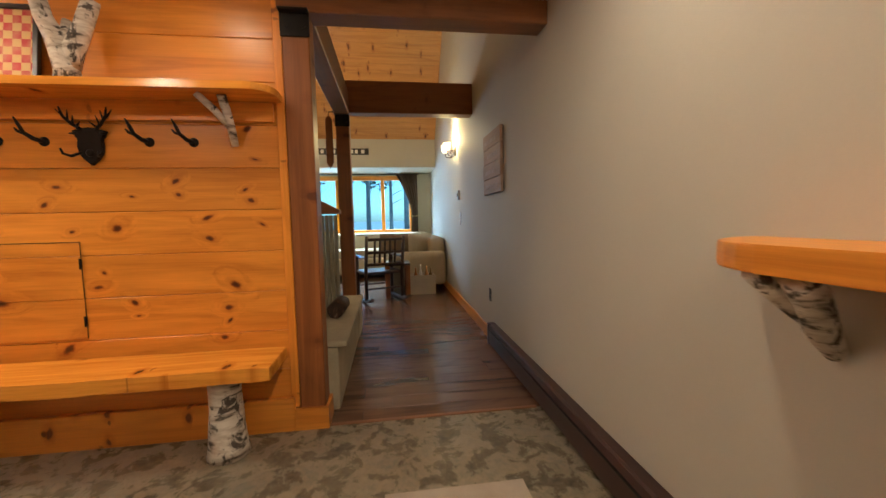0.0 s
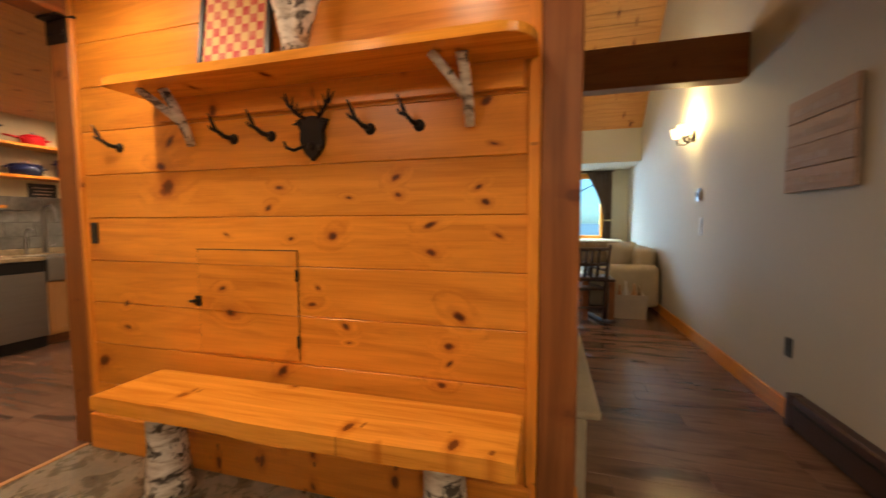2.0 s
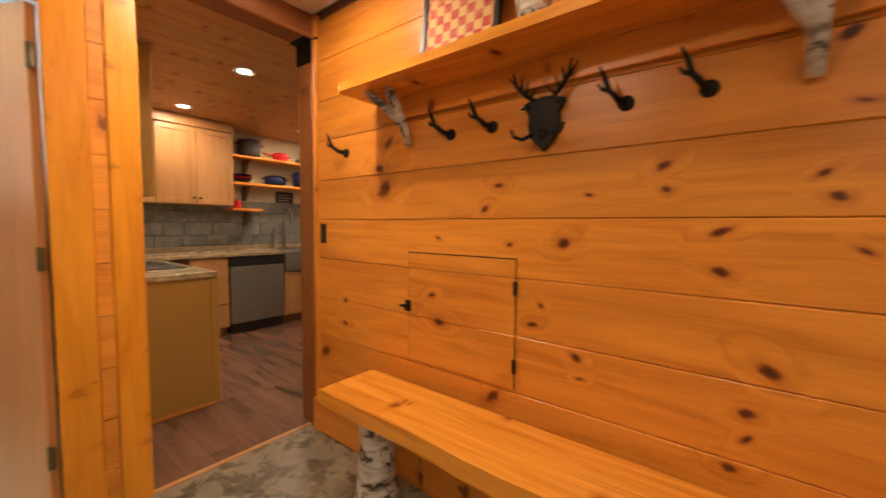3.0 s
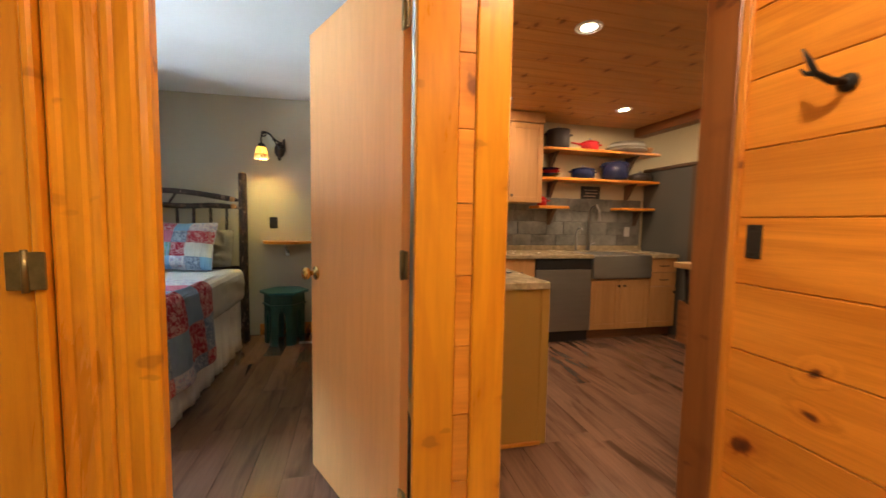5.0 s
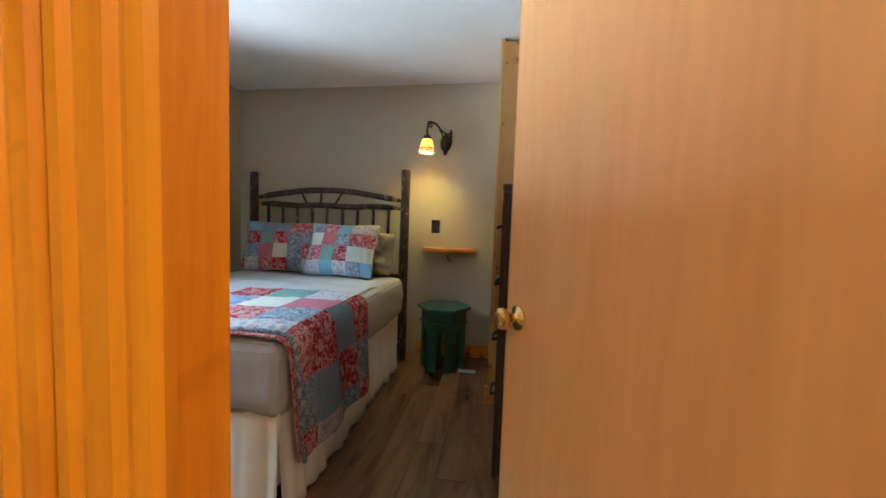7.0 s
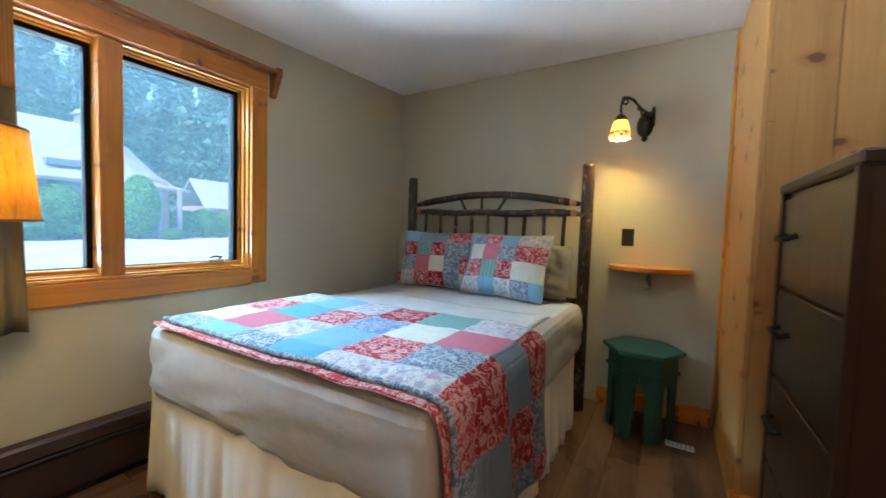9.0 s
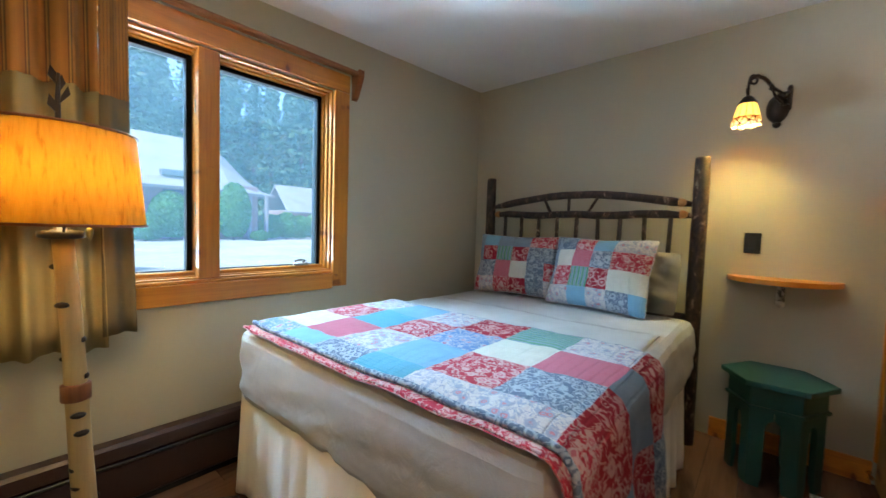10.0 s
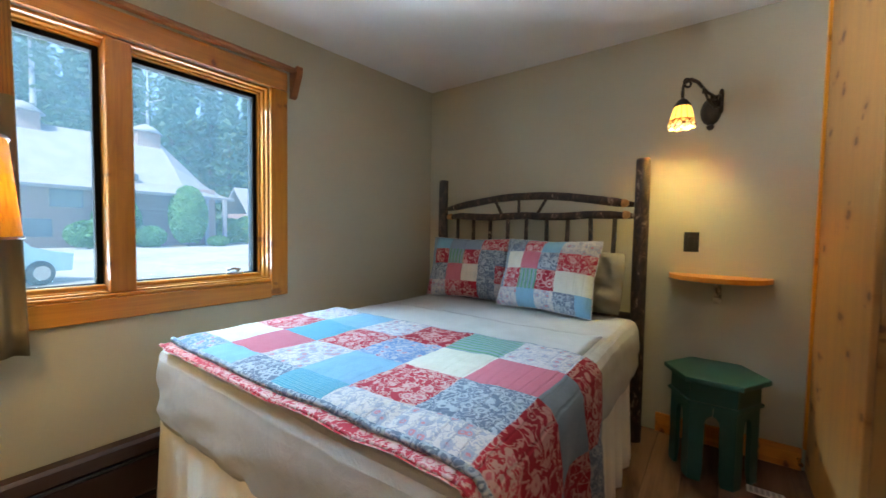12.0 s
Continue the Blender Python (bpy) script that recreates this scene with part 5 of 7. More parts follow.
def floor_lamp():
    L = thing("floor_lamp", (-3.465, -1.3, 0), "peeled log floor lamp with a lit tan parchment shade", "floor lamp")
    part("base", lathe([(0.15, 0.0), (0.15, 0.025), (0.13, 0.035), (0.05, 0.04)], 24, pose(-0.055, 0.045, 0)), M["timber_z"], L)
    pts = [(0.004 * math.sin(5 * z) - 0.05 * (1.13 - z), 0.004 * math.cos(4 * z) + 0.04 * (1.13 - z), z) for z in [0.035 + 0.1 * i for i in range(12)]]
    part("pole", tube(pts, [0.030 - 0.0006 * i for i in range(12)], 14, 0.05, 12), M["peeled"], L, "peeled log pole with dark knots")
    part("ring", lathe([(0.028, 0.665), (0.034, 0.668), (0.034, 0.712), (0.028, 0.715)], 18, pose(-0.022, 0.016, 0)), M["timber_z"], L, "dark leather band")
    # The wide collar is added to shade the pole top from the bulb.
    part("socket", lathe([(0.034, 1.130), (0.050, 1.134), (0.050, 1.150), (0.018, 1.156), (0.016, 1.22)], 18), M["dark_bronze"], L)
    rnd = random.Random(3)
    for i in range(18):
        a, z = rnd.random() * 6.28, 0.15 + 0.053 * i
        part("knot", lathe([(0.014, -0.004), (0.012, 0.003), (0.004, 0.006)], 10, pose(-0.05 * (1.13 - z), 0.04 * (1.13 - z), 0) @ Matrix.Rotation(a, 4, "Z") @ pose(0.0255, 0, z, 0, 90) @ Matrix.Diagonal((0.65, 1.3, 1, 1))), M["dark_bronze"], L)
    sh = part("shade", lathe([(0.190, 1.170), (0.168, 1.430)], 48, None, cap=False), M["shade"], L)
    so = sh.modifiers.new("thick", "SOLIDIFY")
    so.thickness = 0.002
    for r, z in ((0.191, 1.170), (0.169, 1.430)):
        part("shade_trim", tube([(r * math.cos(a), r * math.sin(a), z) for a in [2 * math.pi * k / 36 for k in range(37)]], 0.004, 6), M["timber_z"], L)
    part("harp", tube([(0.0, -0.06, 1.15), (0.0, -0.07, 1.3), (0.0, 0.0, 1.44), (0.0, 0.07, 1.3), (0.0, 0.06, 1.15)], 0.003, 6), M["dark_bronze"], L)
    fin = tube([(0.0, 0.0, 1.43), (0.0, 0.0, 1.445), (0.002, 0.0, 1.46), (0.002, 0.0, 1.52), (0.0, 0.002, 1.585)], [0.018, 0.014, 0.007, 0.006, 0.004], 8)
    for k, (a, z) in enumerate(((0.5, 1.50), (2.6, 1.53), (4.4, 1.56), (5.5, 1.58))):
        add_prism(fin, [(0.0, z - 0.030), (0.016 * math.cos(a) + 0.009, z - 0.005), (0.022 * math.cos(a), z + 0.025), (0.016 * math.cos(a) - 0.010, z + 0.002)], -0.004 + 0.006 * math.sin(a), 0.004 + 0.006 * math.sin(a), 1)
    part("finial", fin, M["dark_bronze"], L, "leaf-shaped dark metal finial")
    part("pull_chain", tube([(-0.055, 0.035, 1.17), (-0.055, 0.035, 1.155), (-0.055, 0.035, 1.142), (-0.055, 0.035, 1.125)], [0.002, 0.009, 0.008, 0.002], 8), M["old_brass"], L)


floor_lamp()

# ---- quilt and pillows ----
def cloth_print(name, base, motif, extra=None, scale=42.0, cut=0.52, kind="print", bands="X"):
    m, nt, b = shader(name)
    tc = node(nt, "ShaderNodeTexCoord")
    info = node(nt, "ShaderNodeObjectInfo")
    off = node(nt, "ShaderNodeVectorMath", operation="MULTIPLY_ADD")
    off.inputs[1].default_value = (3.1, 4.7, 2.3)
    nt.links.new(info.outputs["Random"], off.inputs[0])
    nt.links.new(tc.outputs["Object"], off.inputs[2])
    v = off.outputs[0]
    weave = noise_tex(nt, v, 420.0, 2)
    if kind == "print":
        g = noise_tex(nt, v, scale * 0.7, 2.0, 0.9, 0.5)
        vines = ramp(nt, g, [(cut - 0.075, (0, 0, 0)), (cut - 0.05, (1, 1, 1)), (cut - 0.01, (1, 1, 1)), (cut + 0.015, (0, 0, 0)), (cut + 0.10, (0, 0, 0)), (cut + 0.12, (1, 1, 1))])
        c = mix(nt, vines, base, motif)
        bend = node(nt, "ShaderNodeTexNoise")
        bend.inputs["Scale"].default_value = scale * 1.6
        nt.links.new(v, bend.inputs["Vector"])
        petal = node(nt, "ShaderNodeVectorMath", operation="MULTIPLY_ADD")
        petal.inputs[1].default_value = (0.012, 0.012, 0.012)
        nt.links.new(bend.outputs["Color"], petal.inputs[0])
        nt.links.new(v, petal.inputs[2])
        vo = node(nt, "ShaderNodeTexVoronoi")
        vo.inputs["Scale"].default_value = scale * 0.5
        nt.links.new(petal.outputs[0], vo.inputs["Vector"])
        inner = extra or base
        bloom = ramp(nt, vo.outputs["Distance"], [(0.0, motif), (0.10, motif), (0.13, inner), (0.20, inner), (0.24, motif), (0.36, motif)])
        c = mix(nt, ramp(nt, vo.outputs["Distance"], [(0.36, (1, 1, 1)), (0.40, (0, 0, 0))]), c, bloom)
    elif kind == "stripe":
        w = node(nt, "ShaderNodeTexWave", wave_type="BANDS", bands_direction=bands)
        w.inputs["Scale"].default_value = scale
        w.inputs["Distortion"].default_value = 0.1
        nt.links.new(v, w.inputs["Vector"])
        c = ramp(nt, w.outputs["Fac"], [(0.3, base), (0.45, motif), (0.75, motif), (0.9, extra or base)])
    else:
        g = noise_tex(nt, v, 14.0, 3)
        c = ramp(nt, g, [(0.3, tint(base, 0.9)), (0.7, tint(base, 1.1))])
    c = mix(nt, 0.25, c, ramp(nt, weave, [(0.35, tint(base, 0.6)), (0.65, tint(base, 1.3))]))
    nt.links.new(c, b.inputs["Base Color"])
    b.inputs["Roughness"].default_value = 0.9
    b.inputs["Specular IOR Level"].default_value = 0.2
    seam = node(nt, "ShaderNodeTexWave", wave_type="BANDS", bands_direction="Y", wave_profile="SIN")
    seam.inputs["Scale"].default_value = 9.0
    seam.inputs["Distortion"].default_value = 1.0
    nt.links.new(v, seam.inputs["Vector"])
    rp = ramp(nt, seam.outputs["Fac"], [(0.0, (0, 0, 0)), (0.10, (1, 1, 1))])
    pucker = noise_tex(nt, v, 60.0, 3)
    bump(nt, b, mix(nt, 0.35, rp, pucker), 0.8, 0.005)
    return m


RED, BLUE, GREY, CREAM = (0.40, 0.036, 0.058), (0.19, 0.36, 0.50), (0.13, 0.165, 0.225), (0.56, 0.54, 0.46)
FAB = {
    "R": cloth_print("red_floral", RED, (0.58, 0.44, 0.40), (0.50, 0.17, 0.20), 46, 0.52),
    "K": cloth_print("red_paisley", (0.31, 0.020, 0.035), (0.58, 0.34, 0.31), None, 30, 0.55),
    "W": cloth_print("white_floral", (0.54, 0.49, 0.47), (0.24, 0.28, 0.38), (0.50, 0.12, 0.16), 52, 0.53),
    "F": cloth_print("blue_floral", (0.14, 0.23, 0.40), (0.46, 0.44, 0.46), (0.45, 0.09, 0.13), 50, 0.56),
    "D": cloth_print("grey_damask", GREY, (0.42, 0.46, 0.50), None, 46, 0.51),
    "B": cloth_print("light_blue", BLUE, BLUE, kind="solid"),
    "L": cloth_print("slate_blue", (0.20, 0.26, 0.33), BLUE, kind="solid"),
    "C": cloth_print("cream_cloth", CREAM, CREAM, kind="solid"),
    "T": cloth_print("teal_stripe", (0.07, 0.27, 0.37), (0.24, 0.43, 0.48), None, 24, kind="stripe"),
    "G": cloth_print("green_stripe", (0.10, 0.25, 0.17), (0.38, 0.47, 0.40), (0.15, 0.25, 0.40), 12, kind="stripe"),
    "P": cloth_print("pink_stripe", (0.46, 0.10, 0.14), (0.56, 0.26, 0.29), None, 42, kind="stripe"),
    "V": cloth_print("green_band", (0.10, 0.25, 0.17), (0.38, 0.47, 0.40), (0.15, 0.25, 0.40), 12, kind="stripe", bands="Y"),
    "Q": cloth_print("pink_band", (0.46, 0.10, 0.14), (0.56, 0.26, 0.29), None, 42, kind="stripe", bands="Z"),
}
QX = -4.865


def quilt():
    q = thing("quilt", (0, 0, 0), "folded red, blue and cream patchwork quilt across the bed", "quilt")
    c, edge, rad, z = 0.225, -0.115, 0.05, 0.748

    def lay(a, s, lift):
        """a: distance from the back edge, s: from the side by the window."""
        ys = -1.455 + s
        x = QX + a + 0.05 * max(0, 0.9 - s) * 0.2 + 0.012 * math.sin(3.1 * s)
        bumpz = 0.008 * noise.noise(Vector((x * 6, s * 6, 0))) + 0.004 * noise.noise(Vector((x * 19, s * 19, 3)))
        over = ys - edge
        if over <= 0:
            return Vector((x, ys, z + lift + bumpz))
        arc = rad * math.pi / 2
        if over < arc:
            t = over / rad
            return Vector((x, edge + (rad + lift) * math.sin(t), z - rad + (rad + lift) * math.cos(t) + bumpz))
        d = over - arc
        flare = 0.05 * d + 0.018 * math.sin(x * 17) * min(1, d * 5)
        return Vector((x - 0.10 * d, edge + rad + lift + flare + bumpz, z - rad - d))
    rows = ["WBWKGWKDR", "RTRFCPLKD", "CPWBRDKLW", "FBDTWWRDR"]
    for r, codes in enumerate(rows):
        h = c if r < 3 else 0.125
        for k, code in enumerate(codes):
            wd = c
            if k == 8:
                wd = 0.10

            def f(u, v, r=r, k=k, h=h, wd=wd):
                puff = 0.006 * (math.sin(math.pi * u) * math.sin(math.pi * v)) ** 0.4 if 0 < u < 1 and 0 < v < 1 else 0.0
                fold = 0.0
                if r == 3:
                    fold = -0.018 * u ** 3
                return lay(r * c + h * u, k * c + wd * v, 0.022 + puff + fold)
            part("patch", sheet(8, 8, f), FAB[code], q)
    full = 8 * c + 0.10
    part("upper_layer", sheet(16, 48, lambda u, v: lay(0.004 + u * (3 * c + 0.115), full * v, 0.012)), FAB["C"], q, "cream quilt backing")
    part("under_layer", sheet(18, 48, lambda u, v: lay(0.01 + u * (3 * c + 0.158), full * v * 0.985, 0.003)), FAB["R"], q, "red floral folded underside")
    front = [lay(3 * c + 0.158, full * i / 50 * 0.985, 0.004) for i in range(51)]
    part("binding", tube(front, 0.005, 8), FAB["R"], q)
    hem = [lay(3 * c + 0.118, full * i / 50, 0.012) for i in range(51)]
    part("binding", tube(hem, 0.010, 8), FAB["D"], q)
    back = [lay(0.0, full * i / 50, 0.012) for i in range(51)]
    part("binding", tube(back, 0.011, 8), FAB["D"], q)
    return q


quilt()


def pillow(name, place, w, h, thick, lean, turn, rows, label, plain_mat=None, crumple=0.0):
    p = thing(name, place, label, "pillow")
    p.matrix_basis = pose(*place) @ pose(0, 0, 0, 0, 0, turn) @ pose(0, 0, 0, 0, lean, 0)

    def surf(a, b, side):
        """a across (y), b up (z), both -1 to 1."""
        prof = max(0.0, (1 - abs(a) ** 3.0) * (1 - abs(b) ** 3.0)) ** 0.62
        n = 0.012 * noise.noise(Vector((a * 2.5 + place[1] * 3, b * 2.5, side)))
        n += crumple * (noise.noise(Vector((a * 5, b * 5, side + 9))))
        pin = 1 - 0.07 * (1 - abs(a)) * abs(b)
        if not rows:
            a, b = a * (1 - 0.07 * b * b), b * (1 - 0.07 * a * a)
        return Vector((side * (thick / 2 * prof + n * prof + 0.003), w / 2 * a * (1 - 0.06 * (1 - abs(b))), h / 2 * (1 + b * pin)))
    if rows:
        us = [-1.0, -0.86, -0.46, -0.06, 0.34, 0.74, 1.0]
        vs = [1.0, 0.56, 0.06, -0.50, -1.0]
        for r, codes in enumerate(rows):
            for k, code in enumerate(codes):
                a0, a1, b0, b1 = us[k], us[k + 1], vs[r], vs[r + 1]
                part("patch", sheet(6, 6, lambda u, v, a0=a0, a1=a1, b0=b0, b1=b1: surf(a0 + (a1 - a0) * u, b0 + (b1 - b0) * v, 1) + Vector((0.004 * (math.sin(math.pi * u) * math.sin(math.pi * v)) ** 0.5 if 0 < u < 1 and 0 < v < 1 else 0, 0, 0))), FAB[code], p)
        loop = [surf(math.copysign(min(1, abs(1.41 * math.cos(t))), math.cos(t)), math.copysign(min(1, abs(1.41 * math.sin(t))), math.sin(t)), 0) for t in [2 * math.pi * k / 48 for k in range(49)]]
        part("piping", tube(loop, 0.004, 6), FAB["W"], p)
    else:
        part("front", sheet(20, 16, lambda u, v: surf(-1 + 2 * u, 1 - 2 * v, 1)), plain_mat, p)
    part("back", sheet(14, 14, lambda u, v: surf(-1 + 2 * u, -1 + 2 * v, -1)), plain_mat or FAB["C"], p)


M["grey_linen"] = plain("grey_linen", (0.30, 0.26, 0.19), 0.85, 0, 0.08, 6, 0.5, 0.2, 240)
pillow("pillow", (-5.62, -0.575, 0.745), 0.61, 0.44, 0.16, -19, -7, ["DDRBWW", "LCQDRR", "DRVKCC", "WWBWDB"], "patchwork quilted pillow sham in red and blue")
pillow("pillow", (-5.71, -1.15, 0.745), 0.62, 0.43, 0.15, -16, 7, ["LBLLRR", "LKVKDD", "DDQCDR", "RWRKDW"], "patchwork quilted pillow sham in red and blue")
pillow("pillow", (-5.77, -0.455, 0.745), 0.62, 0.37, 0.22, -14, -5, None, "crumpled grey linen pillow against the headboard", M["grey_linen"], 0.16)
pillow("pillow", (-5.82, -1.12, 0.745), 0.64, 0.40, 0.12, -12, 0, None, "crumpled grey linen pillow against the headboard", M["grey_linen"], 0.03)

cable = thing("power_cord", (-3.95, -1.45, 0.0), "thin black power cord on the floor", "cord")
part("cord", tube([(0.45, -0.2, 0.004), (0.30, -0.02, 0.004), (0.10, 0.10, 0.004), (-0.02, 0.06, 0.004), (-0.06, -0.03, 0.004), (0.02, -0.09, 0.004), (0.07, -0.02, 0.004)], 0.003, 6), M["black"], cable)

# ---- outdoors ----
G = -0.45


def ground_mat():
    m, nt, b = shader("ground")
    v = coords(nt, (1, 1, 1), False)
    g = noise_tex(nt, v, 0.25, 5)
    h = noise_tex(nt, v, 3.0, 5)
    c = ramp(nt, g, [(0.4, (0.30, 0.29, 0.27)), (0.6, (0.40, 0.39, 0.36))])
    c = mix(nt, 0.3, c, ramp(nt, h, [(0.4, (0.22, 0.21, 0.19)), (0.6, (0.46, 0.45, 0.42))]))
    nt.links.new(c, b.inputs["Base Color"])
    b.inputs["Roughness"].default_value = 0.9
    return m


M["gravel"] = ground_mat()
M["leaf"] = plain("leaf", (0.06, 0.115, 0.065), 0.6, 0, 0.45, 0.6, 0.1, 0.3, 6)
M["hedge"] = plain("hedge_leaf", (0.08, 0.20, 0.055), 0.6, 0, 0.35, 1.2, 0.1, 0.3, 9)
M["trunk"] = plain("trunk", (0.10, 0.08, 0.065), 0.9, 0, 0.3, 2, 0.3)
M["pale_trunk"] = plain("pale_trunk", (0.36, 0.34, 0.32), 0.9, 0, 0.3, 2, 0.3)
M["roof"] = plain("pale_shingle", (0.26, 0.25, 0.265), 0.7, 0, 0.12, 0.8, 0.2, 0.3, 5)
M["siding"] = plain("siding", (0.27, 0.20, 0.19), 0.8, 0, 0.1, 1, 0.2, 0.3, 6, (0.3, 0.3, 8))
M["dim_glass"] = plain("dim_glass", (0.10, 0.14, 0.18), 0.1, 0, 0.1, 1)
structure("ground", boxes(((-400, -400, G - 0.5), (400, -2.3, G)), ((-400, -2.3, G - 0.5), (-7.7, 400, G)), ((2.3, -2.3, G - 0.5), (400, 400, G)), ((-7.7, 9.4, G - 0.5), (2.3, 400, G))), M["gravel"], "pale gravel yard and drive")


def leaf_cloud(bm, place, rx, ry, rz, n, size, rnd, cone=False, inner=0.55):
    """Many small leaf clumps filling an uneven crown."""
    for _ in range(n):
        a, t = rnd.random() * 2 * math.pi, rnd.random()
        if cone:
            zz = t ** 1.3
            k = (1 - zz) * (0.35 + 0.65 * rnd.random()) * (0.75 + 0.25 * math.sin(zz * 40 + a))
            p = Vector((rx * k * math.cos(a), ry * k * math.sin(a), rz * zz))
        else:
            ph = math.acos(1 - 1.9 * rnd.random())
            k = inner + (1 - inner) * rnd.random() ** 0.5
            p = Vector((rx * k * math.sin(ph) * math.cos(a), ry * k * math.sin(ph) * math.sin(a), rz * k * math.cos(ph)))
        p = p + Vector(place)
        d = Vector((rnd.uniform(-1, 1), rnd.uniform(-1, 1), rnd.uniform(-0.6, 0.6))).normalized()
        e = d.cross(Vector((rnd.uniform(-1, 1), rnd.uniform(-1, 1), rnd.uniform(-1, 1)))).normalized()
        s = size * (0.6 + 0.8 * rnd.random())
        vs = [bm.verts.new(p + d * s), bm.verts.new(p + e * s * 0.55), bm.verts.new(p - d * s * 0.8), bm.verts.new(p - e * s * 0.5)]
        bm.faces.new(vs)


def shrub(x, y, rx, rz, seed, label):
    s = thing("shrub", (x, y, G), label, "shrub", "garden shrubs")
    rnd = random.Random(seed)
    bm = bmesh.new()
    leaf_cloud(bm, (0, 0, rz * 0.5), rx, rx, rz * 0.5, int(2600 * rx), 0.13, rnd, False, 0.9)
    n, core = 14, []
    for i in range(9):
        ph = math.pi * (0.08 + 0.84 * i / 8)
        core.append((rx * 0.9 * math.sin(ph) ** 0.8, rz * 0.5 - rz * 0.45 * math.cos(ph)))
    add_lathe(bm, core, n)
    part("crown", bm, M["hedge"], s)
    part("stem", tube([(0, 0, 0), (0.02, 0, rz * 0.5)], [0.08, 0.05], 8), M["trunk"], s)


shrub(-17.7, -37.6, 1.45, 5.3, 1, "tall clipped domed green shrub by the lodge")
shrub(-12.9, -38.0, 1.5, 4.1, 2, "rounded green shrub by the lodge")
shrub(-10.9, -36.6, 1.3, 2.0, 3, "low green shrub by the drive")
shrub(-14.6, -36.8, 1.1, 1.7, 4, "low green shrub by the drive")
for k, x in enumerate((-22.4, -24.0, -25.6, -27.4)):
    shrub(x, -40.0, 1.15, 2.6 + 0.3 * (k % 2), 5 + k, "green hedge shrub before the cottage")
shrub(-19.6, -36.4, 0.8, 0.9, 12, "low green shrub by the drive")


def lodge():
    b = thing("lodge", (-10.0, -45.0, G), "dark-sided lodge building with a broad pale roof and cupolas", "house")
    part("wall", box((-10.5, -6.0, 0.0), (14.0, 6.0, 5.2)), M["siding"], b)
    bm = bmesh.new()
    prof = [(-7.6, 4.5), (-5.5, 5.4), (-3.2, 7.4), (0.0, 9.9), (3.2, 7.4), (5.5, 5.4), (7.6, 4.5)]
    for x0, x1, s0, s1 in ((15.0, -8.0, 1, 1), (-8.0, -12.6, 1, 0.0)):
        r0 = [bm.verts.new((x0, y * (0.25 + 0.75 * s0), 4.5 + (z - 4.5) * s0)) for y, z in prof]
        r1 = [bm.verts.new((x1, y * (0.72 + 0.28 * s1), 4.5 + (z - 4.5) * s1)) for y, z in prof]
        for k in range(6):
            bm.faces.new((r0[k], r0[k + 1], r1[k + 1], r1[k]))
    bmesh.ops.recalc_face_normals(bm, faces=bm.faces)
    bmesh.ops.solidify(bm, geom=bm.faces[:], thickness=0.25)
    roof = part("roof", bm, M["roof"], b)
    for x in (-6.9, 1.2):
        cu = box((x - 0.9, -0.9, 8.8), (x + 0.9, 0.9, 10.6))
        part("cupola", cu, M["siding"], roof)
        part("cupola_roof", lathe([(1.4, 10.6), (0.9, 11.1), (0.1, 11.5)], 8, pose(x, 0, 0)), M["roof"], roof)
    part("skylight", box((-4.6, 5.0, 5.5), (-2.6, 5.9, 6.0), 0.02), M["dim_glass"], roof)
    for x, z in ((-3.5, 3.0), (-0.2, 3.0), (4.0, 3.0), (8.0, 3.0), (1.5, 0.8), (5.5, 0.8)):
        wn_ = part("window", box((x - 0.9, 6.0, z), (x + 0.9, 6.06, z + 1.3), 0.01), M["dim_glass"], b)
        part("frame", boxes(((x - 1.0, 6.01, z - 0.1), (x + 1.0, 6.05, z)), ((x - 1.0, 6.01, z + 1.3), (x + 1.0, 6.05, z + 1.4))), M["siding"], wn_)
    for x in (-11.2, -9.6):
        part("porch_post", box((x - 0.15, 6.2, 0.0), (x + 0.15, 6.5, 4.4), 0.01), M["roof"], b)


lodge()


def cottage():
    b = thing("cottage", (-34.0, -54.0, G), "small cottage with a steep grey shingle roof", "house")
    part("wall", box((-4.0, -3.0, 0.0), (4.0, 3.0, 3.6)), M["siding"], b)
    part("roof", prism([(-3.8, 3.4), (0.0, 7.2), (3.8, 3.4), (3.8, 3.2), (0.0, 6.9), (-3.8, 3.2)], -4.6, 4.6, 0), M["roof"], b)
    for x in (-2.0, 1.6):
        part("window", box((x - 0.6, 3.0, 1.2), (x + 0.6, 3.06, 2.5), 0.01), M["dim_glass"], b)


cottage()


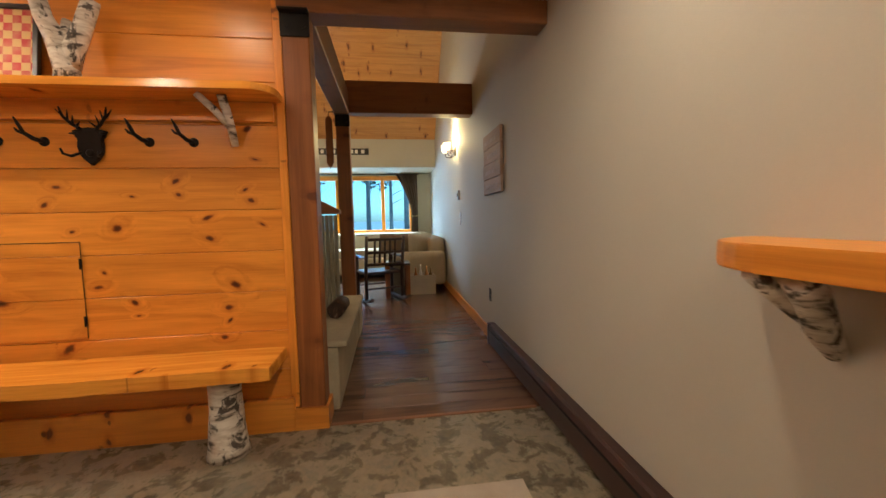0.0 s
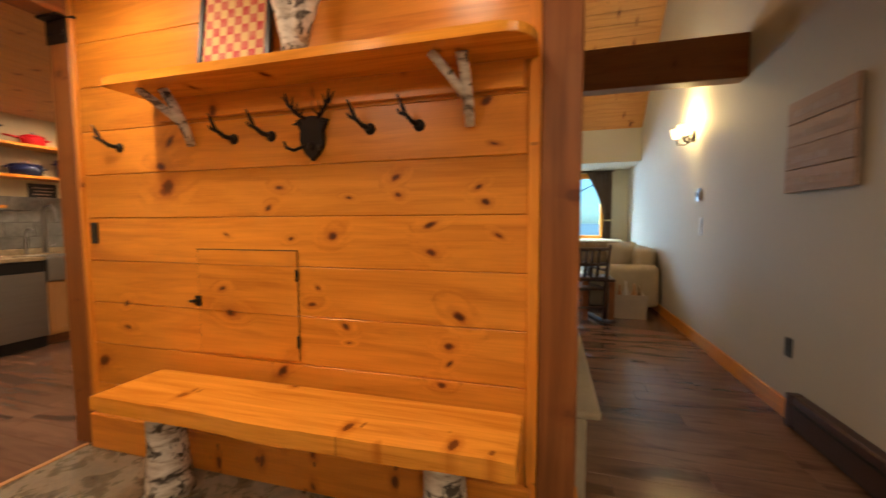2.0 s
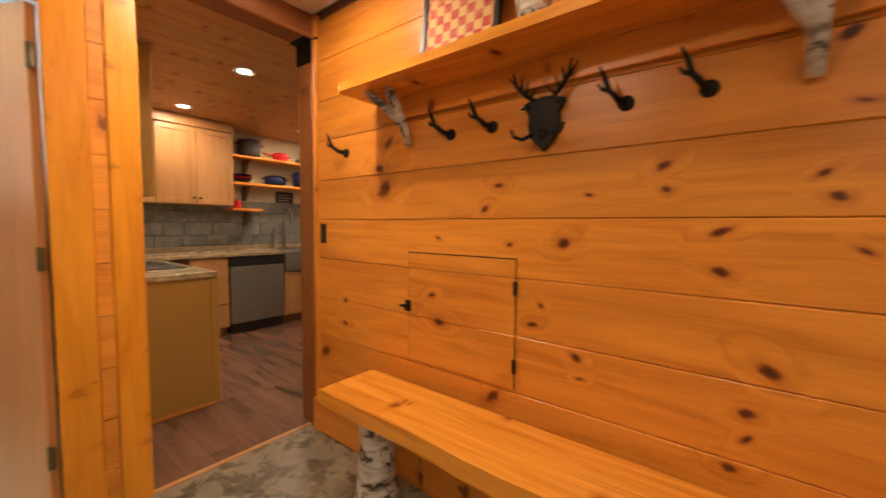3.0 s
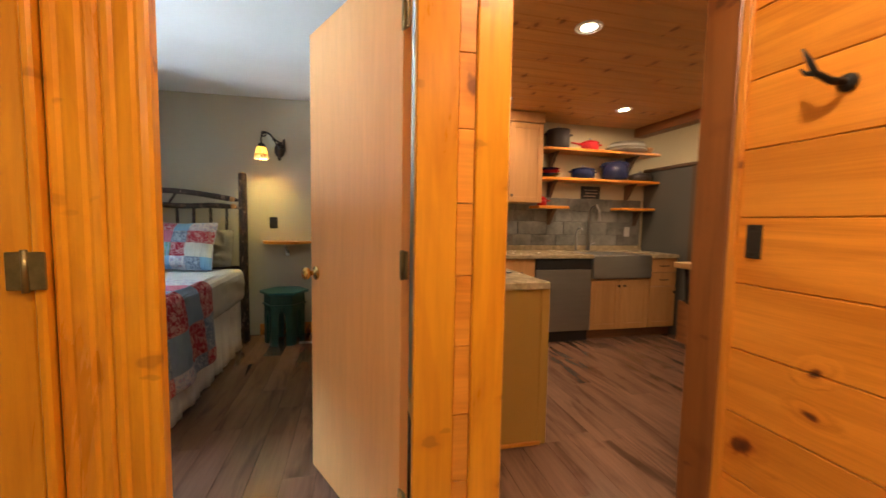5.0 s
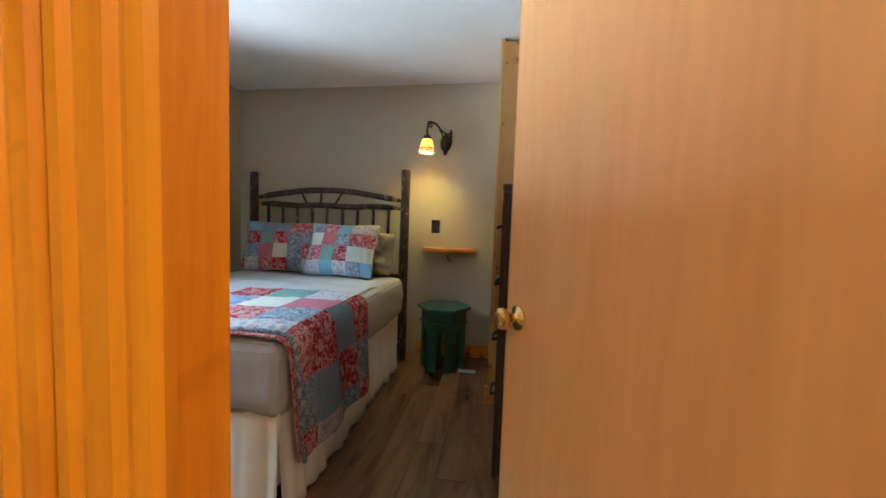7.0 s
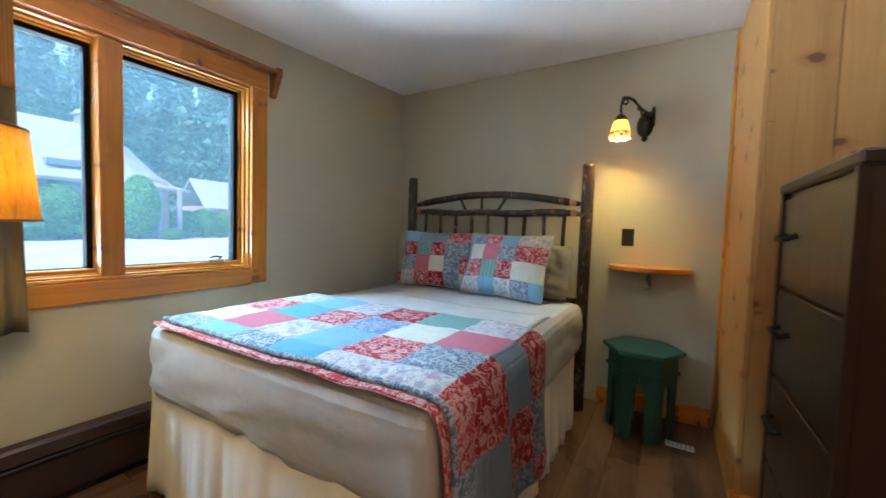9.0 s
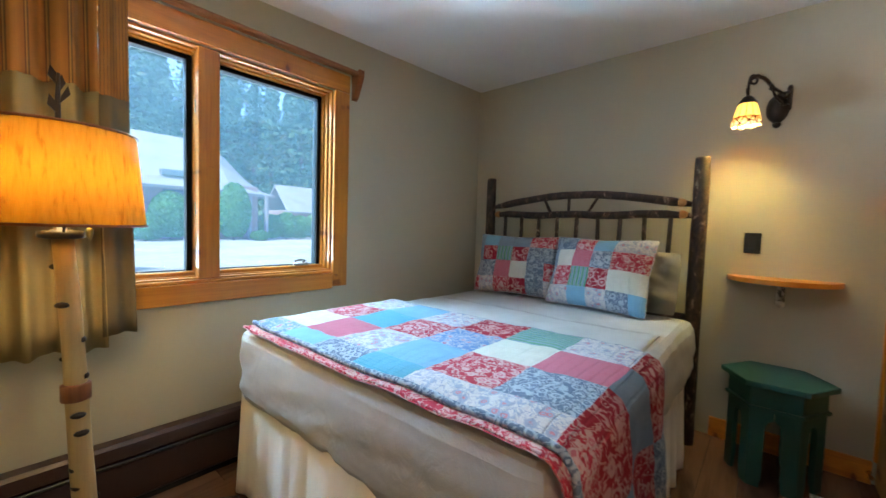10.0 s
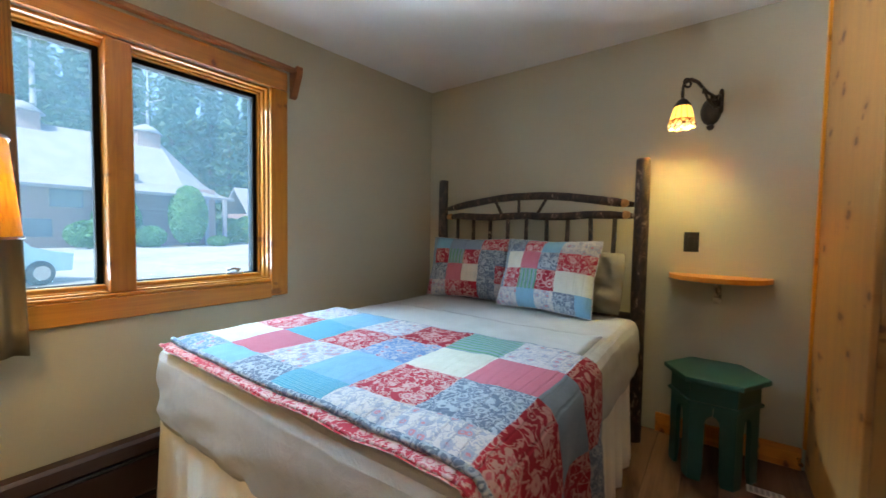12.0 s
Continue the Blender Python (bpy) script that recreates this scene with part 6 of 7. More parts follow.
def vehicle():
    v = thing("parked_van", (-3.85, -14.9, G), "pale teal van parked on the drive", "vehicle", turn=25)
    body = prism([(-2.2, 0.35), (-2.25, 0.85), (-1.2, 1.0), (-0.7, 1.62), (1.6, 1.7), (2.2, 1.55), (2.3, 0.9), (2.25, 0.35)], -0.85, 0.85, 1, 0.06)
    part("body", body, plain("teal_paint", (0.34, 0.50, 0.52), 0.3), v)
    for s in (-0.856, 0.856):
        part("side_window", prism([(-0.95, 1.02), (-0.62, 1.5), (0.9, 1.56), (0.9, 1.02)], s - 0.006, s + 0.006, 1), M["dim_glass"], v)
    part("windscreen", prism([(-1.18, 1.03), (-0.75, 1.57), (-0.72, 1.57), (-1.14, 1.02)], -0.7, 0.7, 1), M["dim_glass"], v)
    for x in (-1.4, 1.5):
        for y in (-0.82, 0.82):
            w = part("wheel", lathe([(0.1, -0.1), (0.32, -0.1), (0.34, -0.05), (0.34, 0.05), (0.32, 0.1), (0.1, 0.1)], 20, pose(x, y, 0.34, 90)), M["black"], v)
            part("rim", lathe([(0.2, -0.11), (0.18, 0.11)], 14, pose(x, y, 0.34, 90)), M["steel"], w)


vehicle()


def tree(x, y, h, seed, conifer, base=G):
    t = thing("tree", (x, y, base), "tall dark green conifer in the hillside wood" if conifer else "tall slender leafy tree behind the house", "tree", "hillside trees")
    rnd = random.Random(seed)
    tr = tube([(0, 0, 0), (0.1 * rnd.uniform(-1, 1), 0, h * 0.5), (0.2 * rnd.uniform(-1, 1), 0.1, h * 0.95)], [0.018 * h, 0.012 * h, 0.002 * h], 7)
    for i in range(9):
        z, a = h * (0.25 + 0.07 * i), rnd.random() * 6.28
        ln = h * 0.2 * (1 - 0.08 * i)
        add_tube(tr, [(0, 0, z), (ln * math.cos(a), ln * math.sin(a), z + (0.0 if conifer else ln * 0.5))], [0.004 * h, 0.001 * h], 5)
    part("trunk", tr, M["trunk" if conifer else "pale_trunk"], t)
    bm = bmesh.new()
    if conifer:
        leaf_cloud(bm, (0, 0, h * 0.10), h * 0.19, h * 0.19, h * 0.9, 2400, 0.020 * h, rnd, True)
    else:
        for i in range(7):
            a = rnd.random() * 6.28
            leaf_cloud(bm, (h * 0.12 * math.cos(a), h * 0.12 * math.sin(a), h * (0.45 + 0.07 * i)), h * 0.13, h * 0.13, h * 0.10, 240, 0.014 * h, rnd, False, 0.3)
    part("crown", bm, M["leaf"], t)


rt = random.Random(11)
for i in range(46):
    row = i % 3
    tree(-75 + i * 1.75 + rt.uniform(-1.5, 1.5), -62 - 12 * row - rt.random() * 6, rt.uniform(24, 34) + 5 * row, i, rt.random() < 0.7)
for i in range(12):
    tree(-12 + i * 2.0 + rt.uniform(-0.5, 0.5), 30 + rt.random() * 16, rt.uniform(12, 18), 100 + i, False)
hill = bmesh.new()
HN = 40
hv = []
for i in range(HN + 1):
    hv.append([hill.verts.new((-180 + 300 * i / HN, -72 - 14 * j, G - 0.3 + (6.5 * j if j else 0) + 2.0 * noise.noise(Vector((i * 0.4, j * 0.7, 2))) * (j > 0))) for j in range(7)])
for i in range(HN):
    for j in range(6):
        hill.faces.new((hv[i][j], hv[i + 1][j], hv[i + 1][j + 1], hv[i][j + 1]))
bmesh.ops.recalc_face_normals(hill, faces=hill.faces)
structure("hillside", hill, M["leaf"], "dark green wooded hillside")

# ---- closing roof ----
structure("roof_slab", boxes(((-7.6, -3.3, 3.21), (-2.06, 9.2, 3.3)), ((-7.6, -3.3, 2.62), (1.05, 2.05, 2.7))), M["white_ceiling"], "unseen flat slab over the back rooms, blocks the sky")

# ---- entry: hatch, hooks, shelf things ----
hatch = thing("access_hatch", (-1.914, 2.199, 0.0), "small pine access door flush in the plank wall", "hatch")
zs = [0.59, 0.797, 1.0195, 1.088]
gap = bmesh.new()
for x in (-0.279, 0.277):
    add_box(gap, (x - 0.001, -0.0035, 0.588), (x + 0.001, 0.0, 1.09))
add_box(gap, (-0.279, -0.0035, 1.088), (0.279, 0.0, 1.092))
part("shadow_gap", gap, M["black"], hatch)
for a, b in zip(zs, zs[1:]):
    part("board", box((-0.278, -0.005, a), (0.276, 0.0, b - 0.002), 0.001), M["bench_boards"], hatch)
for z in (0.68, 0.98):
    hb = box((0.268, -0.009, z - 0.025), (0.284, -0.0045, z + 0.025), 0.002)
    add_tube(hb, [(0.276, -0.012, z - 0.027), (0.276, -0.012, z + 0.027)], 0.004, 8)
    part("hinge", hb, M["iron"], hatch, "black iron hinge")
lt = box((-0.295, -0.014, 0.815), (-0.262, -0.007, 0.865), 0.002)
add_tube(lt, [(-0.32, -0.02, 0.838), (-0.29, -0.024, 0.840), (-0.262, -0.018, 0.845)], [0.006, 0.008, 0.005], 8)
part("latch", lt, M["iron"], hatch, "black iron latch")


def antler_hook(x, z, seed):
    h = thing("coat_hook", (x, 2.2, z), "black iron antler-shaped coat hook", "hook", "coat hooks on the plank wall")
    part("button", lathe([(0.024, 0.0), (0.023, 0.006), (0.015, 0.012), (0.004, 0.014)], 16, pose(0, 0, 0, 90)), M["iron"], h)
    br = tube([(0, -0.006, 0), (-0.015, -0.04, 0.006), (-0.035, -0.065, 0.03), (-0.045, -0.075, 0.065), (-0.06, -0.08, 0.10)], [0.011, 0.010, 0.009, 0.008, 0.003], 8, 0.1, seed)
    add_tube(br, [(-0.03, -0.06, 0.025), (-0.055, -0.07, 0.035), (-0.065, -0.075, 0.05)], [0.008, 0.006, 0.003], 8)
    part("branch", br, M["iron"], h)


for k, x in enumerate((-2.66, -1.955, -1.752, -1.273, -1.062)):
    antler_hook(x, 1.595, k)

dh = bmesh.new()
half = [(0.0, 0.062), (0.026, 0.060), (0.046, 0.054), (0.076, 0.046), (0.062, 0.016), (0.047, 0.002), (0.057, -0.03), (0.050, -0.068), (0.032, -0.094), (0.018, -0.106), (0.0, -0.124)]
add_prism(dh, half + [(-x, z) for x, z in half[-2:0:-1]], -0.026, 0.0, 1, 0.004)
add_lathe(dh, [(0.020, 0.0), (0.018, 0.006), (0.010, 0.010)], 14, pose(0, -0.024, -0.065, 90))
for s in (-1, 1):
    add_tube(dh, [(s * 0.03, -0.02, 0.05), (s * 0.065, -0.035, 0.075), (s * 0.095, -0.045, 0.11), (s * 0.105, -0.05, 0.155)], [0.008, 0.008, 0.007, 0.003], 8)
    for px, pz, qx, qz in ((0.06, 0.072, 0.05, 0.115), (0.08, 0.09, 0.072, 0.14), (0.092, 0.105, 0.125, 0.145), (0.045, 0.06, 0.02, 0.085)):
        add_tube(dh, [(s * px, -0.035, pz), (s * qx, -0.045, qz)], [0.006, 0.002], 6)
    add_tube(dh, [(s * 0.05, -0.02, 0.035), (s * 0.085, -0.03, 0.03)], [0.010, 0.003], 6)
    add_tube(dh, [(s * 0.035, -0.02, -0.06), (s * 0.06, -0.06, -0.085), (s * 0.085, -0.075, -0.075), (s * 0.095, -0.075, -0.05)], [0.007, 0.007, 0.006, 0.005], 8)
deer = tagged(new("deer_head_hook", mesh_of("deer_head_hook", dh, M["iron"])), "black iron deer head plaque with two coat hooks", "hook")
deer.matrix_basis = pose(-1.535, 2.2, 1.60)

plate("light_switch", (-2.87, 2.199, 1.163), 0, 0.05, 0.11, M["black"], "black wall switch on the plank wall")


def checker_mat():
    m, nt, b = shader("checker_cloth")
    v = coords(nt, (1, 1, 1), False)
    ck = node(nt, "ShaderNodeTexChecker")
    ck.inputs["Scale"].default_value = 26.0
    ck.inputs["Color1"].default_value = (0.50, 0.05, 0.05, 1)
    ck.inputs["Color2"].default_value = (0.66, 0.45, 0.18, 1)
    nt.links.new(v, ck.inputs["Vector"])
    g = noise_tex(nt, v, 14, 4)
    c = mix(nt, ramp(nt, g, [(0.4, (0, 0, 0)), (0.7, (0.5, 0.5, 0.5))]), ck.outputs["Color"], (0.62, 0.40, 0.20))
    nt.links.new(c, b.inputs["Base Color"])
    b.inputs["Roughness"].default_value, b.inputs["Specular IOR Level"].default_value = 0.6, 0.25
    return m


M["checker"] = checker_mat()
pic = thing("framed_checkerboard", (-1.89, 2.125, 1.836), "red and yellow checkerboard in a black frame leaning on the wall", "picture")
pic.matrix_basis = pose(-1.885, 2.13, 1.836, -7)
fr = bmesh.new()
for lo, hi in (((-0.19, -0.012, 0.0), (-0.165, 0.012, 0.40)), ((0.165, -0.012, 0.0), (0.19, 0.012, 0.40)), ((-0.165, -0.012, 0.0), (0.165, 0.012, 0.025)), ((-0.165, -0.012, 0.375), (0.165, 0.012, 0.40))):
    add_box(fr, lo, hi, 0.003)
part("frame", fr, M["black"], pic)
part("board", box((-0.166, -0.003, 0.024), (0.166, 0.006, 0.376)), M["checker"], pic)

bl = thing("birch_branch", (-1.535, 2.075, 1.836), "forked white birch branch standing on the shelf", "branch")
bt = tube([(0, 0, 0), (0.004, 0, 0.06), (0.0, 0, 0.11), (-0.03, 0.0, 0.2), (-0.075, 0, 0.30), (-0.10, 0.0, 0.42)], [0.052, 0.05, 0.052, 0.042, 0.036, 0.034], 16, 0.08, 2)
add_tube(bt, [(0.012, 0, 0.08), (0.04, 0.0, 0.16), (0.085, 0, 0.26), (0.13, 0.0, 0.38)], [0.045, 0.042, 0.038, 0.036], 14, 0.08, 4)
add_tube(bt, [(-0.01, 0, 0.15), (0.0, 0.03, 0.30)], [0.03, 0.018], 10, 0.1, 5)
part("trunk", bt, M["birch"], bl)

# right wall half shelf
rs = thing("wall_shelf", (0.869, 0.34, 1.055), "thick amber pine wall shelf with rounded end on birch", "shelf")
out = [(0.0, -0.65), (-0.25, -0.65)] + [(-0.25 + 0.0 + 0.25 * (1 - math.cos(math.pi / 2 * i / 8)), 0.30 + 0.23 * math.sin(math.pi / 2 * i / 8)) for i in range(9)]
part("board", prism(out, 0.0, 0.056, 2, 0.006), M["pine_y"], rs)
for y in (0.33, -0.40):
    bk = tube([(-0.012, y, -0.185), (-0.05, y, -0.135), (-0.13, y - 0.04, -0.06), (-0.20, y - 0.07, -0.002)], [0.020, 0.030, 0.031, 0.032], 12, 0.12, 3)
    add_tube(bk, [(-0.06, y, -0.12), (-0.15, y, -0.055), (-0.225, y + 0.0, -0.002)], [0.022, 0.022, 0.018], 10, 0.12, 6)
    part("bracket", bk, M["birch"], rs, "forked birch branch bracket")

rug = thing("door_mat", (0.19, 1.17, 0.0), "thin pale beige woven mat on the slate floor", "mat")
M["mat"] = plain("mat_cloth", (0.42, 0.35, 0.28), 0.95, 0, 0.12, 8, 0.8, 0.1, 180)
part("mat_body", box((-0.31, -0.4, 0.0), (0.30, 0.4, 0.010), 0.003), M["mat"], rug)

# floor transition strips
structure("threshold_hall", box((-0.44, 2.185, 0.0), (0.80, 2.215, 0.006), 0.002), M["timber_x"], "brown floor transition strip")
structure("threshold_kitchen", box((-3.015, 1.39, 0.0), (-2.985, 2.18, 0.006), 0.002), M["maple"], "tan floor transition strip")

# ---- hall ----
h2 = heater("baseboard_heater", 5.6, "long dark brown metal baseboard heater along the hall")
h2.matrix_basis = pose(0.869, -2.2, 0, 0, 0, 90) @ Matrix.Diagonal((1, 1, 0.72, 1))
structure("baseboard_hall", box((0.852, 3.405, 0.0), (0.869, 8.69, 0.12), 0.003), M["pine_y"], "amber pine baseboard")
plate("hall_outlet", (0.869, 3.53, 0.44), -90, 0.075, 0.12, M["black"], "black duplex outlet low on the hall wall", "outlet")
plate("hall_outlet", (0.869, 6.7, 0.40), -90, 0.075, 0.12, M["white_plastic"], "white duplex outlet low on the hall wall", "outlet")
plate("light_switch", (0.869, 5.02, 1.21), -90, 0.075, 0.085, M["white_plastic"], "white wall switch in the hall")
plate("light_switch", (0.869, 5.02, 1.12), -90, 0.075, 0.085, M["white_plastic"], "white wall switch in the hall")
th = thing("thermostat", (0.869, 5.08, 1.48), "grey plastic wall thermostat", "thermostat", turn=-90)
part("body", box((-0.04, -0.03, -0.06), (0.04, 0.0, 0.06), 0.006, 2), M["steel"], th)
part("dial", lathe([(0.025, 0.0), (0.024, 0.006)], 16, pose(0, -0.03, 0.0, 90)), M["dark_bronze"], th)

M["grey_plank"] = wood("weathered_plank", (0.36, 0.24, 0.17), (0.24, 0.15, 0.105), 1, 0.3, rough=0.7, per_piece=0.2)
M["faded_paint"] = plain("faded_paint", (0.40, 0.30, 0.235), 0.8, 0, 0.2, 20, 0.2)
sg = thing("plank_sign", (0.869, 3.33, 1.385), "weathered plank wall sign with faded lettering", "sign")
for k in range(4):
    part("plank", box((-0.032 - 0.003 * (k % 2), -0.285 + 0.004 * k, 0.135 * k), (-0.008, 0.285 - 0.003 * k, 0.135 * k + 0.132), 0.003), M["grey_plank"], sg)
part("batten", boxes(((-0.008, -0.2, 0.02), (0.0, -0.15, 0.52)), ((-0.008, 0.15, 0.02), (0.0, 0.2, 0.52))), M["timber_z"], sg)
for z, a, b in ((0.46, -0.15, 0.22), (0.33, -0.2, 0.1), (0.19, -0.1, 0.2), (0.06, -0.2, 0.18)):
    y = a
    rr = random.Random(int(z * 100))
    while y < b:
        wd = 0.015 + 0.03 * rr.random()
        part("letter_bar", box((-0.0365, y, z - 0.018), (-0.0352, y + wd, z + 0.02)), M["faded_paint"], sg)
        y += wd + 0.012


def hall_sconce():
    s = thing("hall_sconce", (0.869, 5.32, 2.10), "wrought iron wall sconce with two lit frosted cups", "wall lamp")
    part("back_plate", lathe([(0.045, 0.0), (0.04, 0.012), (0.02, 0.02)], 18, pose(0, 0, 0, 0, -90) @ Matrix.Diagonal((1.6, 1, 1, 1))), M["dark_bronze"], s)
    for y in (-0.10, 0.10):
        part("arm", tube([(-0.015, 0, -0.02), (-0.06, y * 0.5, -0.08), (-0.12, y, -0.07), (-0.135, y, -0.01)], [0.008, 0.008, 0.007, 0.008], 8), M["dark_bronze"], s)
        part("scroll", tube([(-0.05 + 0.025 * math.cos(a), y * 0.4, -0.02 + 0.025 * math.sin(a)) for a in [k * 0.5 for k in range(11)]], 0.005, 6), M["dark_bronze"], s)
        part("cup", lathe([(0.012, -0.01), (0.035, 0.0), (0.048, 0.03), (0.052, 0.07), (0.058, 0.09)], 18, pose(-0.135, y, 0), cap=False), M["cup"], s, "frosted glass cup, lit")


M["cup"] = glow("lit_cup", (1.0, 0.74, 0.36), 1.6)
hall_sconce()


def strap(place, h, turn=0):
    b = thing("beam_bracket", place, "black steel timber bracket", "bracket", "timber frame brackets", turn)
    part("plate", box((-0.075, -0.006, -h), (0.075, 0.0, 0.0), 0.002), M["iron"], b)
    part("ledge", box((-0.075, -0.045, -0.012), (0.075, -0.0005, 0.0), 0.002), M["iron"], b)
    for x in (-0.045, 0.045):
        part("bolt", lathe([(0.012, 0.0), (0.012, 0.008)], 6, pose(x, -0.006, -h * 0.6, 90)), M["iron"], b)


strap((-0.525, 2.184, 2.27), 0.13)
strap((-3.025, 2.184, 2.27), 0.13)
strap((-0.525, 4.219, 2.29), 0.13)
strap((-2.954, 2.26, 2.27), 0.13, 90)

pad = thing("hanging_paddle", (-0.66, 4.20, 1.72), "dark wooden paddle hanging from the beam", "paddle")
part("blade", prism([(0.0, 0.0), (0.035, 0.06), (0.035, 0.50), (0.012, 0.54), (-0.012, 0.54), (-0.035, 0.50), (-0.035, 0.06)], -0.01, 0.01, 1, 0.004), M["timber_z"], pad)
part("hook", tube([(0, 0, 0.54), (0, 0, 0.58), (0.06, 0.01, 0.585)], 0.006, 8), M["iron"], pad)

# ---- hearth side of the hall ----
M["stone"] = plain("pale_stone", (0.40, 0.35, 0.25), 0.8, 0, 0.15, 4, 0.5, 0.3, 60)
he = thing("hearth_bench", (-0.80, 3.2, 0), "low pale stone hearth ledge beside the hall", "hearth")
part("ledge", box((-0.40, -0.83, 0.0), (0.40, 0.62, 0.40), 0.02, 2), M["stone"], he)
part("cap", box((-0.40, -0.84, 0.401), (0.455, 0.63, 0.44), 0.015, 2), M["stone"], he)
part("far_ledge", box((-0.40, 0.66, 0.0), (0.41, 0.99, 0.36), 0.02, 2), M["stone"], he)
lg = thing("firewood_log", (-0.47, 3.06, 0.44), "short dark split log lying on the hearth", "log")
part("log", tube([(-0.02, -0.14, 0.062), (0.0, 0.14, 0.062)], [0.062, 0.06], 14, 0.08, 3), M["bark"], lg)
M["olive"] = plain("olive_cloth", (0.24, 0.225, 0.16), 0.9, 0, 0.1, 5, 0.4)
sc = thing("slatted_screen", (-0.67, 3.32, 0.44), "olive pleated screen with a wooden cap", "screen")
for k in range(9):
    part("slat", box((-0.14 + 0.035 * k, -0.012 - 0.006 * (k % 2), 0.0), (-0.14 + 0.035 * k + 0.031, 0.012, 0.78), 0.006), M["olive"], sc)
part("cap", prism([(-0.16, 0.79), (0.20, 0.79), (0.20, 0.82), (0.05, 0.90), (-0.12, 0.93), (-0.16, 0.90)], -0.05, 0.05, 1, 0.006), M["timber_x"], sc)

# ---- living room ----
lw = thing("window_2", (0, 8.70, 0), "wide pine living room window with three panes", "window")
lw["kind"] = "structure"
part("frame_head", box((-2.2, -0.022, 2.05), (0.47, 0.10, 2.14), 0.003), M["pine_x"], lw)
part("frame_sill", box((-2.2, -0.04, 0.86), (0.47, 0.10, 0.955), 0.003), M["pine_x"], lw)
for x in (-2.16, -1.18, -0.20, 0.42):
    part("frame_post", box((x - 0.035, -0.024, 0.956), (x + 0.035, 0.10, 2.049), 0.003), M["pine_z"], lw)
for a, b in ((-2.12, -1.22), (-1.14, -0.24), (-0.16, 0.38)):
    g = part("pane", box((a, 0.05, 0.957), (b, 0.054, 2.048)), M["daylight_tint_glass"], lw)
    g.visible_shadow = False
M["brown_cloth"] = plain("brown_cloth", (0.085, 0.055, 0.038), 0.9, 0, 0.12, 5, 0.4)
tc_ = thing("curtain", (0.56, 8.58, 0), "brown curtain tied back beside the window", "curtain")


def tied(u, v):
    z = 2.16 - 1.35 * v
    tie = 1.25
    wide = 0.40 if z > tie else 0.16
    k = max(0.0, min(1.0, (z - tie) / (2.16 - tie)))
    w = 0.13 + 0.33 * k ** 1.6 if z > tie else 0.13 + 0.06 * (tie - z)
    return (-w * u, 0.02 * math.sin(u * 34) + 0.012 * math.sin(u * 61), z)


part("drape", sheet(48, 16, tied, 0.004), M["brown_cloth"], tc_)
part("tie", tube([(-0.15, -0.03, 1.25), (-0.07, -0.04, 1.24), (0.01, -0.03, 1.26)], 0.012, 8), M["khaki"], tc_)
part("rod", tube([(-2.7, 0.02, 2.17), (0.04, 0.02, 2.17)], 0.012, 8), M["dark_bronze"], tc_)

so_ = thing("soffit_sign", (-0.90, 7.698, 2.50), "long black sign with white lettering on the soffit", "sign")
part("board", box((-0.47, -0.012, -0.06), (0.47, 0.0, 0.06), 0.002), M["black"], so_)
for k, x in enumerate((-0.40, -0.30, -0.20, -0.06, 0.04, 0.14, 0.24, 0.36)):
    part("letter_bar", box((x - 0.03, -0.0145, -0.035), (x + 0.025 + 0.008 * (k % 3), -0.0125, 0.035), 0.001), M["white_plastic"], so_)

M["sofa"] = plain("sofa_cloth", (0.50, 0.42, 0.28), 0.9, 0, 0.12, 5, 0.6, 0.2, 160)
M["cushion"] = plain("cushion_cloth", (0.20, 0.14, 0.08), 0.9, 0, 0.15, 8, 0.6, 0.2, 120)


def soft(lo, hi, r=0.07):
    bm = box(lo, hi, r, 4)
    for f in bm.faces:
        f.smooth = True
    return bm


def sofa():
    s = thing("sofa", (0.36, 7.3, 0), "cream upholstered sectional sofa with loose cushions", "sofa")
    part("base", soft((-0.42, -0.86, 0.08), (0.48, 0.9, 0.40)), M["sofa"], s)
    part("arm", soft((-0.44, -1.06, 0.08), (0.48, -0.82, 0.64), 0.10), M["sofa"], s)
    part("back", soft((0.22, -0.84, 0.30), (0.49, 0.95, 0.86), 0.10), M["sofa"], s)
    for y in (-0.80, -0.02):
        part("seat_cushion", soft((-0.42, y, 0.40), (0.22, y + 0.76, 0.56), 0.06), M["sofa"], s)
    part("base", soft((-2.1, 0.50, 0.08), (-0.43, 1.28, 0.42)), M["sofa"], s)
    part("back", soft((-2.1, 1.02, 0.30), (0.40, 1.30, 0.90), 0.10), M["sofa"], s)
    for x in (-2.05, -1.25):
        part("seat_cushion", soft((x, 0.50, 0.42), (x + 0.78, 1.04, 0.58), 0.06), M["sofa"], s)


sofa()
